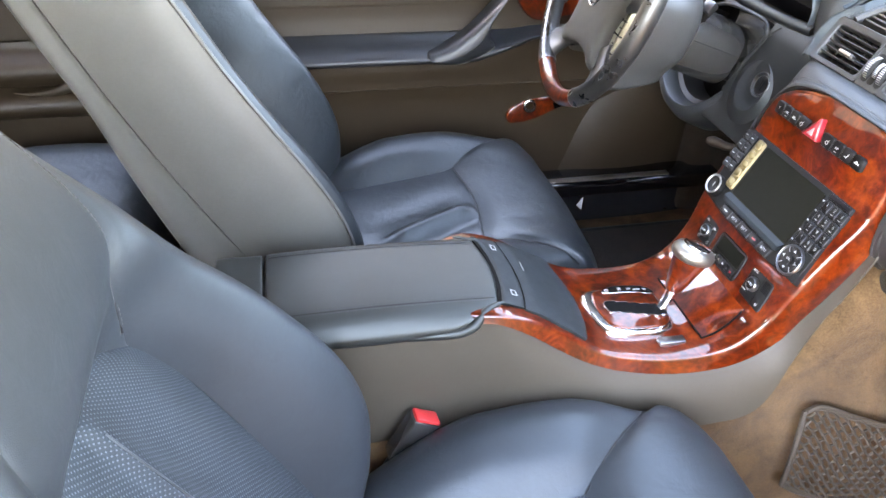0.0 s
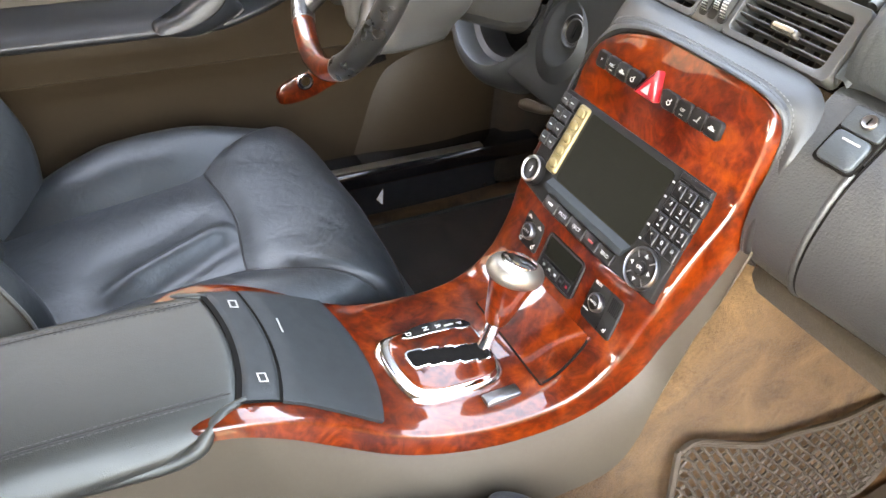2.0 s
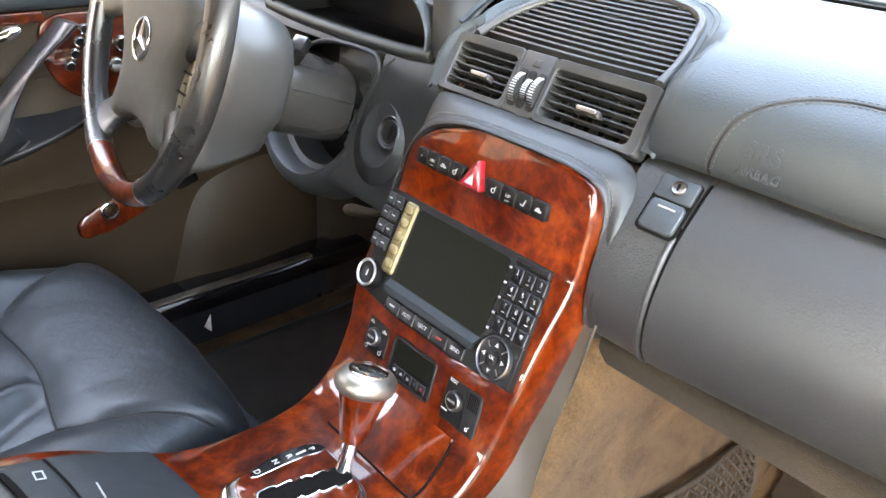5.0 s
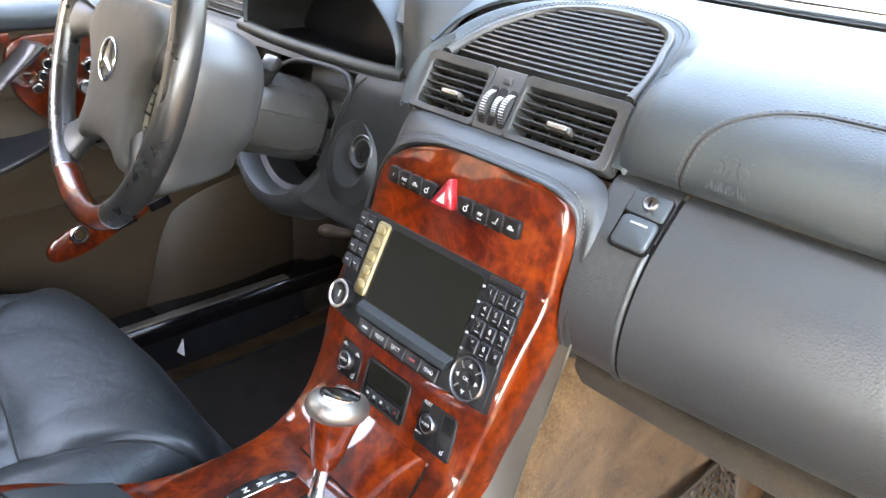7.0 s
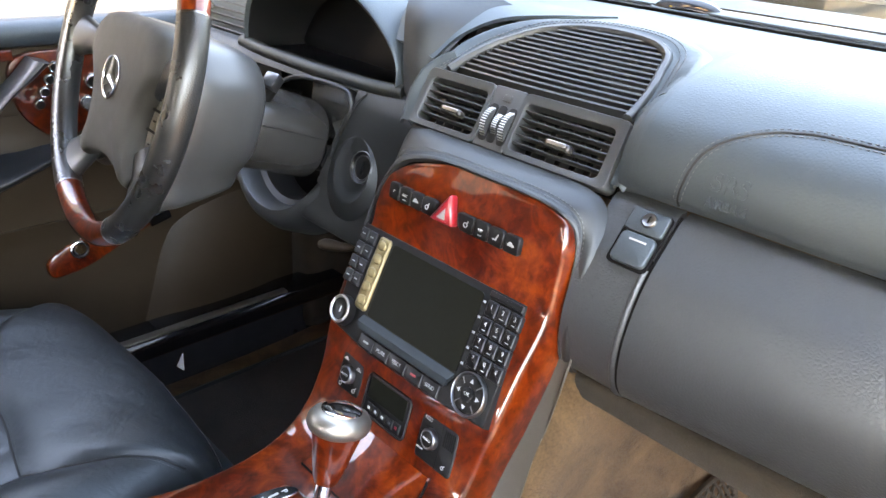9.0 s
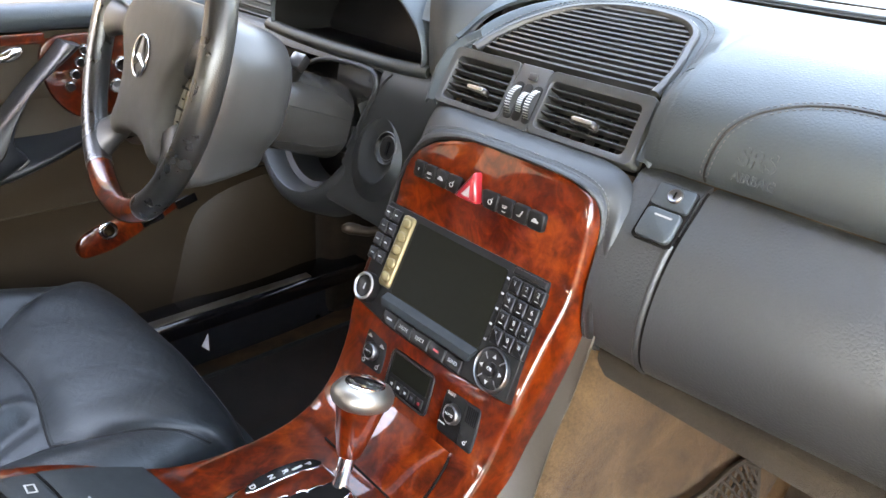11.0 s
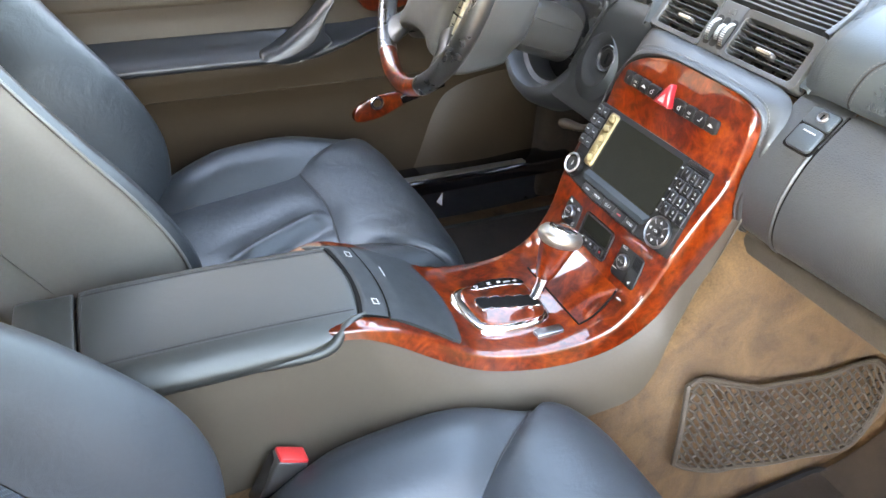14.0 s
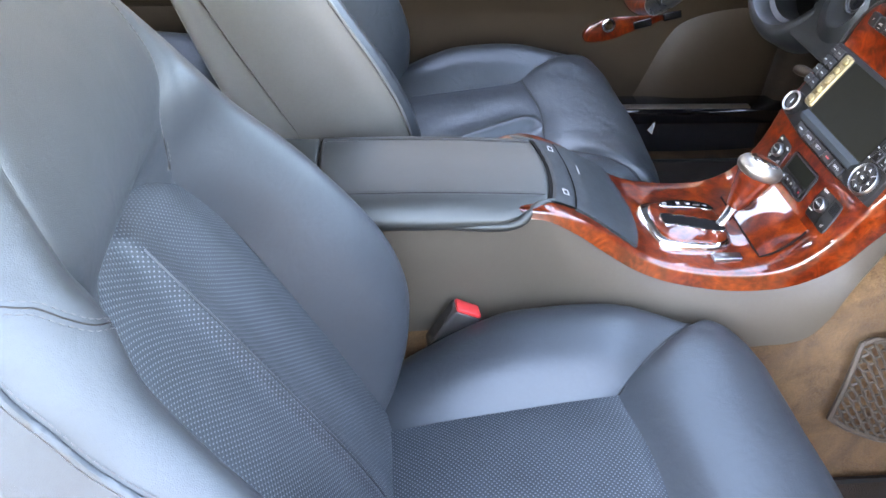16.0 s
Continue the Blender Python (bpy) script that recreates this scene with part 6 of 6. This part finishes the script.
        part("side_panel", net_mesh(surface(B(side), 24, 60)), SIDE_LEATHER if s > 0 else hide, o, "smooth grey leather side")
        shellr = []
        for r, q in zip(bb, side):
            h, w, d = q[3]
            t = 0.035 + 0.12 * max(0, 0.42 - h)
            shellr.append([(h, w + 0.002 * k, d - 0.002), (h - 0.002, w + 0.004 * k, d - 0.008), (h - 0.03, w + 0.010 * k, d - t), (h - 0.03, w * 0.6, d - 0.012 - t), (h - 0.03, 0.0, d - 0.018 - t)])
        part("back_shell", net_mesh(surface(B(shellr), 28, 50)), SIDE_LEATHER, o, "grey back shell")
    if s < 0:
        rise = ((0.39, 0.036), (0.43, 0.056), (0.53, 0.066), (0.65, 0.055), (0.69, 0.02), (0.69, -0.05))
    e0, d0 = cp[-1][0][1], cp[-1][0][2]
    up = [[(cp[-1][0][0], e0 * 1.06, d0 - 0.010)] + [(h, w, d - 0.0005) for h, w, d in cp[-1]] + [(cp[-1][0][0], -e0 * 1.06, d0 - 0.010)]]
    for n, (h, d) in enumerate(rise):
        e = -wide[n]
        up.append([(h, e * 1.07, d - 0.010), (h, e, d - 0.0015), (h, e * 0.88, d + 0.002), (h, e * 0.5, d + 0.003), (h, 0, d + 0.003), (h, -e * 0.5, d + 0.003), (h, -e * 0.88, d + 0.002), (h, -e, d - 0.0015), (h, -e * 1.07, d - 0.010)])
    shoulder = part("shoulder_panel", net_mesh(surface(B(up), 40, 40)), hide, o)
    for k in (1, -1):
        if not (s < 0 and k < 0):
            sewn(o, [shoulder, skins[0 if k > 0 else 1]], B([[(0.350, -0.0915 * k, 0.014)] + [(h, -w2 * k, d) for (h, d), w2 in zip(((0.385, 0.030), (0.43, 0.054), (0.53, 0.064), (0.64, 0.057)), wide)]])[0], THREAD, 0.003, 70, True, groove=0.0014)
    if s < 0:
        line = curve(B([[(0.352, 0.0915, 0.016), (0.385, 0.0955, 0.030), (0.43, 0.1070, 0.054), (0.53, 0.0795, 0.064), (0.64, 0.052, 0.057)]])[0], 50)
        part("shoulder_seam", tube(lay(skin([shoulder] + skins), line, 0.0004)[0], 0.0015, 8), hide, o, "raised seam beside the shoulder")
        part("ridge_seam", tube(curve(B([[(-0.03, 0.010, 0.0065), (0.06, 0.012, 0.0185), (0.16, 0.0125, 0.0215), (0.265, 0.0125, 0.0225), (0.33, 0.012, 0.0215), (0.352, 0.010, 0.020)]])[0], 50), 0.0012, 6), hide, o)
    return o


seat(-1, "black leather passenger seat with perforated centre panels")
seat(1, "black leather driver's seat with creased cushion")


def buckle():
    b = thing("seat_belt_buckle", (-0.13, -0.088, 0.22), "black seat belt buckle with a red push button", "seat belt buckle")
    ax = Vector((0.048, 0.004, 0.088)).normalized()
    m = Matrix.Translation((-0.128, -0.117, 0.254)) @ ax.to_track_quat("Z", "Y").to_matrix().to_4x4() @ pose(0, 0, 0, 0, 0, 90)
    part("body", box(-0.019, -0.0125, 0, 0.019, 0.0125, 0.068, 0.004, m), COLUMN, b)
    part("push_button", box(-0.0165, -0.010, 0.064, 0.0165, 0.010, 0.0715, 0.002, m), BUCKLE_RED, b, "red push button")
    part("stem", box(-0.012, -0.004, -0.07, 0.012, 0.004, 0.004, 0.002, m), BLACK, b)
    for k in range(3):
        part("print", box(-0.008 + 0.003 * k, -0.0132, 0.012 + 0.004 * (k % 2), -0.0065 + 0.003 * k, -0.0125, 0.022, m=m), SIDE_LEATHER, b)


buckle()


sensor = thing("light_sensor", (0.782, 0.008, 0.7485), "small dark domed light sensor on the dashboard", "sensor")
part("dome", lathe([(0.046 * math.cos(a), 0.019 * math.sin(a)) for a in np.radians((0, 15, 30, 45, 60, 75, 87))], Matrix.Translation((0.782, 0.008, 0.7485)) @ Matrix.Diagonal((0.42, 1.0, 1.0, 1.0)), 36), GLOSS, sensor, "dark domed cover")
part("rim", tube([(0.782 + 0.0195 * math.cos(a), 0.008 + 0.046 * math.sin(a), 0.7515) for a in np.linspace(0, 2 * math.pi, 36, endpoint=False)], 0.0025, 6, True), DASH, sensor)
part("lens", box(0.7655, 0.0, 0.7525, 0.7685, 0.024, 0.7575, 0.001), AMBER, sensor, "amber lens")


# ---- driver's door and side ----
def door():
    d = thing("driver_door", (0.1, 0.74, 0.13), "grey door trim with armrest, pull handle and burl wood", "car door")
    X0, X1 = -0.40, 0.60
    def sheet(prof, n=24, x0=X0, x1=X1, bow=0.0):
        return surface([[(x, y + bow * ((x - 0.1) / 0.5) ** 2, z) for x in np.linspace(x0, x1, 8)] for y, z in prof], 40, n)
    part("upper_trim", thick(net_mesh(sheet([(0.742, 0.671), (0.715, 0.672), (0.702, 0.667), (0.695, 0.655), (0.70, 0.641), (0.712, 0.635)])), 0.008), DASH, d, "grey padded window ledge")
    part("insert", thick(net_mesh(sheet([(0.714, 0.637), (0.718, 0.60), (0.716, 0.55), (0.716, 0.543), (0.716, 0.52), (0.712, 0.492)])), 0.008), DOOR, d, "grey upholstered insert")
    part("seam", tube(curve([(-0.4, 0.7155, 0.548), (-0.1, 0.715, 0.546), (0.0, 0.715, 0.548), (0.04, 0.716, 0.56), (0.06, 0.717, 0.60)], 40), 0.0018, 5), HOLE, d)
    def rest(prof):
        g = sheet(prof, 36)
        g[..., 2] += 0.045 * np.clip((g[..., 0] - 0.15) / 0.13, 0, 1) ** 1.3 * np.clip((0.50 - g[..., 2]) / 0.05, 0, 1) * np.clip((g[..., 2] - 0.385) / 0.045, 0, 1)
        return g
    part("armrest", thick(net_mesh(rest([(0.714, 0.496), (0.705, 0.486), (0.69, 0.474), (0.672, 0.464), (0.662, 0.456), (0.659, 0.450), (0.661, 0.444), (0.668, 0.440), (0.678, 0.438)])), 0.006), DOOR_LEATHER, d, "black padded armrest")
    part("armrest_base", thick(net_mesh(rest([(0.676, 0.441), (0.678, 0.425), (0.684, 0.405), (0.688, 0.386)])), 0.006), DOOR, d, "brown-grey trim under the armrest")
    part("lower_trim", thick(net_mesh(sheet([(0.686, 0.388), (0.698, 0.35), (0.705, 0.29), (0.708, 0.22), (0.712, 0.15)], 24)), 0.008), DOOR, d, "brown-grey lower door trim")
    # pull handle, flowing down into a scoop at the armrest's edge
    hm = Matrix(((1, 0, 0, 0), (0, 0, -1, 0.662), (0, 1, 0, 0), (0, 0, 0, 1)))
    left = curve([(0.262, 0.628), (0.240, 0.605), (0.212, 0.580), (0.179, 0.546), (0.143, 0.509), (0.095, 0.476), (0.061, 0.465), (0.056, 0.457)], 30).tolist()
    right = curve([(0.072, 0.446), (0.1, 0.4405), (0.129, 0.442), (0.161, 0.453), (0.190, 0.471), (0.187, 0.481), (0.178, 0.490), (0.175, 0.503), (0.183, 0.525), (0.199, 0.552), (0.229, 0.581), (0.262, 0.605), (0.283, 0.622)], 30).tolist()
    rows = []
    ring = left + right
    n = len(ring)
    mate = [ring[n - 1 - k] for k in range(n)]
    for f, lift in ((0.0, -0.030), (0.0, -0.004), (0.04, 0.004), (0.12, 0.009), (0.26, 0.0125), (0.40, 0.0145), (0.49, 0.015)):
        rows.append([tuple(hm @ Vector((p[0] + (q[0] - p[0]) * f, p[1] + (q[1] - p[1]) * f, lift))) for p, q in zip(ring, mate)])
    part("pull_handle", net_mesh(rows, True), DOOR_LEATHER, d, "curved black pull handle")
    # Metal bar in place of the highlight along the lower edge.
    part("handle_highlight", tube([tuple(hm @ Vector((x, z - 0.001, -0.001))) for x, z in right[:11]], 0.0018, 6), STEEL, d, "bright line for the highlight on the handle edge")
    # wood with seat switches
    wm = Matrix(((1, 0, 0, 0.30), (0, 0, -1, 0.708), (0, 1, 0, 0.565), (0, 0, 0, 1)))
    wood = part("wood_panel", slab(curve([(-0.05, 0.06), (-0.06, 0.0), (-0.035, -0.045), (0.0, -0.058), (0.05, -0.05), (0.13, -0.035), (0.14, 0.06), (0.05, 0.065)], 40, True).tolist(), wm, -0.01, 0.006, 0.003), WOOD, d, "burl wood panel with seat switches")
    for k in range(4):
        part("seat_switch", lathe([(0.0085, 0.004), (0.0085, 0.010), (0.006, 0.0125)], wm @ pose(-0.029 + 0.009 * k, -0.007 + 0.0167 * k, 0.002), 18), CHROME, wood)
        part("switch_face", lathe([(0.006, 0.010), (0.0058, 0.0132), (0.003, 0.0136)], wm @ pose(-0.029 + 0.009 * k, -0.007 + 0.0167 * k, 0.002), 16), BLACK, wood)
    for k in range(2):
        part("seat_switch", lathe([(0.012, 0.004), (0.012, 0.013), (0.009, 0.016)], wm @ pose(0.035 + 0.012 * k, -0.012 + 0.03 * k, 0.002), 18), CHROME, wood)
    part("wood_strip", slab(rounded(-0.14, -0.008, 0.0, 0.008, 0.004), Matrix(((1, 0, 0, 0.25), (0, 0, -1, 0.708), (0, 1, 0, 0.628), (0, 0, 0, 1))), -0.004, 0.006, 0.003), WOOD, d)
    part("door_handle", tube(curve([(0.10, 0.70, 0.605), (0.15, 0.695, 0.606), (0.19, 0.695, 0.607), (0.215, 0.70, 0.615)], 12), [0.005] * 6 + [0.006, 0.007, 0.009, 0.010, 0.009, 0.006], 10), CHROME, d, "chrome door release")
    # lower wood strip with a round switch, tapering forward
    lm = Matrix(((1, 0, 0, 0), (0, 0.12, -0.99, 0.695 - 0.12 * 0.33), (0, 0.99, 0.12, 0), (0, 0, 0, 1)))
    o2 = curve([(0.237, 0.312), (0.246, 0.328), (0.270, 0.341), (0.30, 0.348), (0.35, 0.352), (0.40, 0.364), (0.475, 0.3825), (0.480, 0.372), (0.410, 0.344), (0.348, 0.320), (0.293, 0.299), (0.246, 0.294)], 48, True).tolist()
    strip = part("switch_strip", slab(o2, lm, -0.02, 0.008, 0.004), WOOD, d, "burl wood switch strip low on the door")
    part("switch", lathe([(0.0145, 0.006), (0.0145, 0.0095), (0.0125, 0.0105)], lm @ pose(0.287, 0.331, 0), 24), CHROME, strip, "chrome-rimmed round switch")
    part("switch_face", lathe([(0.0120, 0.009), (0.0120, 0.0112), (0.007, 0.0100)], lm @ pose(0.287, 0.331, 0), 20), BLACK, strip)
    for x, z in ((0.358, 0.335), (0.418, 0.352)):
        part("rocker", slab(rounded(-0.019, -0.0085, 0.019, 0.0085, 0.003), lm @ pose(x, z, 0, 0, 0, 14), 0.004, 0.0125, 0.002), GLOSS, strip, "black rocker switch")
    # speaker bulge ahead
    rows = []
    for u in np.linspace(0, 1, 12):
        row = []
        for v in np.linspace(0, 1, 12):
            x = 0.37 + 0.345 * u + 0.05 * (1 - u) * v
            z = 0.14 + (0.20 + 0.10 * u) * v
            bul = math.sin(math.pi * min(1, u * 1.2 + 0.0)) ** 0.5 * math.sin(math.pi * min(1, 0.15 + v * 0.8)) ** 0.5
            row.append((x, 0.712 - 0.035 * bul, z))
        rows.append(row)
    part("speaker_pod", thick(net_mesh(rows), 0.006), DOOR, d, "rounded grey-brown speaker pod")
    return d


door()
solid("sill_plate", box(0.20, 0.62, 0.13, 0.75, 0.695, 0.165, 0.008), GLOSS, "glossy black door sill plate with bright strip", "sill plate", "structure")
solid("sill_strip", box(0.20, 0.628, 0.165, 0.62, 0.646, 0.1685, 0.001), STEEL, "polished metal strip on the sill plate", "trim", "structure")
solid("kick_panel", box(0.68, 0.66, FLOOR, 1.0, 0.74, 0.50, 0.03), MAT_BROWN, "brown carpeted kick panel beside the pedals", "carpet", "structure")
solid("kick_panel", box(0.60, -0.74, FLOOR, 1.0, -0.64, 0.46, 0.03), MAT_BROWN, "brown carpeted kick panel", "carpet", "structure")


def mat(x0, x1, y0, y1, name, label, cloth=CARPET_DARK):
    bm = slab(rounded(x0, y0, x1, y1, 0.04, 6), Matrix.Translation((0, 0, FLOOR)), 0.0, 0.012, 0.004)
    ob = solid(name, bm, cloth, label, "floor mat")
    edge = [(x, y, FLOOR + 0.010) for x, y in rounded(x0, y0, x1, y1, 0.04, 8)]
    part("binding", tube(edge, 0.006, 6, True), SATIN, ob)


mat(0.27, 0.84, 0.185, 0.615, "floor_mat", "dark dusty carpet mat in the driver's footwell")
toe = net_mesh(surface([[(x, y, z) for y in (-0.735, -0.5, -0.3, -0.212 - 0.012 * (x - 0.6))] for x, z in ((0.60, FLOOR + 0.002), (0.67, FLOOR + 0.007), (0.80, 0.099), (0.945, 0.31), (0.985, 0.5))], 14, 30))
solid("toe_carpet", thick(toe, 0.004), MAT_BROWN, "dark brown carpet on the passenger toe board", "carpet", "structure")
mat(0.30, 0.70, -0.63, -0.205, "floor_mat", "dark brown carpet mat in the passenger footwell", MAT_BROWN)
# Thin white triangle below the front of the driver's seat.
solid("white_piece", slab([(0, 0), (0.022, 0.004), (0.006, 0.024)], plane_at((0.332, 0.475, 0.205), (0.4, 0, 1)), 0, 0.001), WHITE, "small white triangular piece at the front of the driver's seat", "tag")
grip = thing("release_lever", (0.60, 0.43, 0.33), "pale brown plastic release lever under the dashboard", "lever")
part("lever", tube(curve([(0.575, 0.455, 0.345), (0.585, 0.437, 0.347), (0.60, 0.420, 0.345), (0.625, 0.405, 0.350)], 16), [0.006, 0.008, 0.0095, 0.010, 0.010, 0.0095, 0.009, 0.0085, 0.008, 0.008, 0.0075, 0.007, 0.007, 0.0065, 0.006, 0.006], 12), DOOR, grip)
part("bracket", tube([(0.625, 0.405, 0.350), (0.66, 0.40, 0.42), (0.67, 0.40, 0.50)], 0.006, 8), BLACK, grip)
pedal = thing("brake_pedal", (0.69, 0.42, 0.20), "worn metal pedal under the dashboard", "pedal")
part("arm", tube(curve([(0.78, 0.40, 0.40), (0.74, 0.41, 0.30), (0.70, 0.42, 0.24)], 10), 0.008, 8), BLACK, pedal)
part("plate", box(0.66, 0.385, 0.215, 0.70, 0.455, 0.228, 0.004, Matrix()), STEEL, pedal)


# ---- storage net on the tunnel ----
def net():
    n = thing("storage_net", (0.55, -0.18, 0.05), "brown elastic luggage net on the footwell side", "storage net")
    def at(u, v):
        """u from the rear to the front edge, v from the top to the bottom edge."""
        x = 0.388 + 0.378 * u
        top = np.interp(x, (0.388, 0.405, 0.45, 0.506, 0.593, 0.66, 0.726, 0.766), (0.284, 0.290, 0.268, 0.246, 0.235, 0.230, 0.226, 0.198))
        bot = np.interp(x, (0.388, 0.41, 0.473, 0.587, 0.66, 0.72, 0.75, 0.766), (0.160, 0.145, 0.112, 0.091, 0.077, 0.066, 0.074, 0.096))
        z = top + (bot - top) * v + 0.002 * math.sin(9 * u + 5 * v)
        y = -0.172 - 0.03 * (x - 0.4) - 0.12 * (0.25 - z) - 0.004 * math.sin(math.pi * v) + 0.0015 * math.sin(17 * u + 3 * v)
        return (x, y, z)
    rim = [at(u, 0) for u in np.linspace(0, 1, 30)] + [at(1, v) for v in np.linspace(0.15, 0.9, 8)] + [at(u, 1) for u in np.linspace(1, 0, 30)] + [at(0, v) for v in np.linspace(0.9, 0.1, 8)]
    part("border", tube(rim, 0.0040, 6, True), CORD, n)
    part("border_cord", tube([(x, y - 0.003, z + 0.0055) for x, y, z in rim[:30]], 0.0028, 6), CORD, n)
    bm = bmesh.new()
    N, M = 22, 12
    for j in range(M + 1):
        zig = lambda k, row: at(min(1.0, max(0.0, (k + 0.55 * row - 0.28 * M) / (2 * N))), min(1.0, max(0.0, (row + (0.27 if (k + row) % 2 else -0.27)) / M)))
        tube([zig(k, j) for k in range(-4, 2 * N + 5)], 0.0021, 5, bm=bm)
        if j < M:
            for k in range(-2, 2 * N + 3):
                if (k + j) % 2:
                    tube([zig(k, j), zig(k, j + 1)], 0.0028, 5, bm=bm)
    part("mesh", bm, CORD, n, "knotted elastic mesh")


net()


# ---- rear of the cabin ----
def rear():
    r = thing("rear_seat", (-0.9, 0.36, FLOOR), "dark leather rear seat behind the driver's seat", "car seat")
    rows = []
    for x, z in ((-0.45, 0.12), (-0.435, 0.25), (-0.445, 0.33), (-0.50, 0.372), (-0.65, 0.38), (-0.85, 0.35), (-0.95, 0.34)):
        rows.append([(x + (0.03 if k in (0, 6) else 0) * -1, 0.08 + 0.54 * k / 6, z - (0.05 if k in (0, 6) else 0)) for k in range(7)])
    part("cushion", net_mesh(surface(rows, 30, 40)), LEATHER, r)
    rows = [[(x, 0.08 + 0.54 * k / 6, z) for k in range(7)] for x, z in ((-0.90, 0.30), (-0.93, 0.45), (-1.0, 0.65), (-1.08, 0.80), (-1.14, 0.80))]
    part("backrest", thick(net_mesh(surface(rows, 24, 24)), 0.03), LEATHER, r)
    q = thing("rear_side_trim", (-0.8, 0.68, 0.13), "brown-grey rear side trim with a moulded armrest", "side trim")
    f = lambda prof, n=20: surface([[(x, y, z) for x in np.linspace(-1.4, -0.405, 6)] for y, z in prof], 20, n)
    part("upper_trim", thick(net_mesh(f([(0.742, 0.671), (0.70, 0.664), (0.69, 0.60), (0.688, 0.51)])), 0.008), DOOR, q)
    part("armrest", thick(net_mesh(f([(0.687, 0.507), (0.68, 0.49), (0.655, 0.475), (0.648, 0.462), (0.66, 0.445), (0.672, 0.43), (0.64, 0.418), (0.632, 0.405), (0.645, 0.39), (0.66, 0.38)], 40)), 0.006), DOOR, q, "moulded armrest")
    part("lower_trim", thick(net_mesh(f([(0.661, 0.378), (0.668, 0.30), (0.67, 0.13)])), 0.008), DOOR, q)
    rows = []
    for k, x in enumerate(np.linspace(-0.66, -0.52, 10)):
        t = math.sin(math.pi * k / 9)
        rows.append([(x + 0.03 * math.sin(a), 0.645 - 0.012 * t * math.cos(a), 0.43 + 0.02 * k / 9 + 0.018 * t * math.sin(a)) for a in np.linspace(0, 2 * math.pi, 12, endpoint=False)])
    part("grip", net_mesh(rows, True), DOOR, q, "small pull grip")


rear()
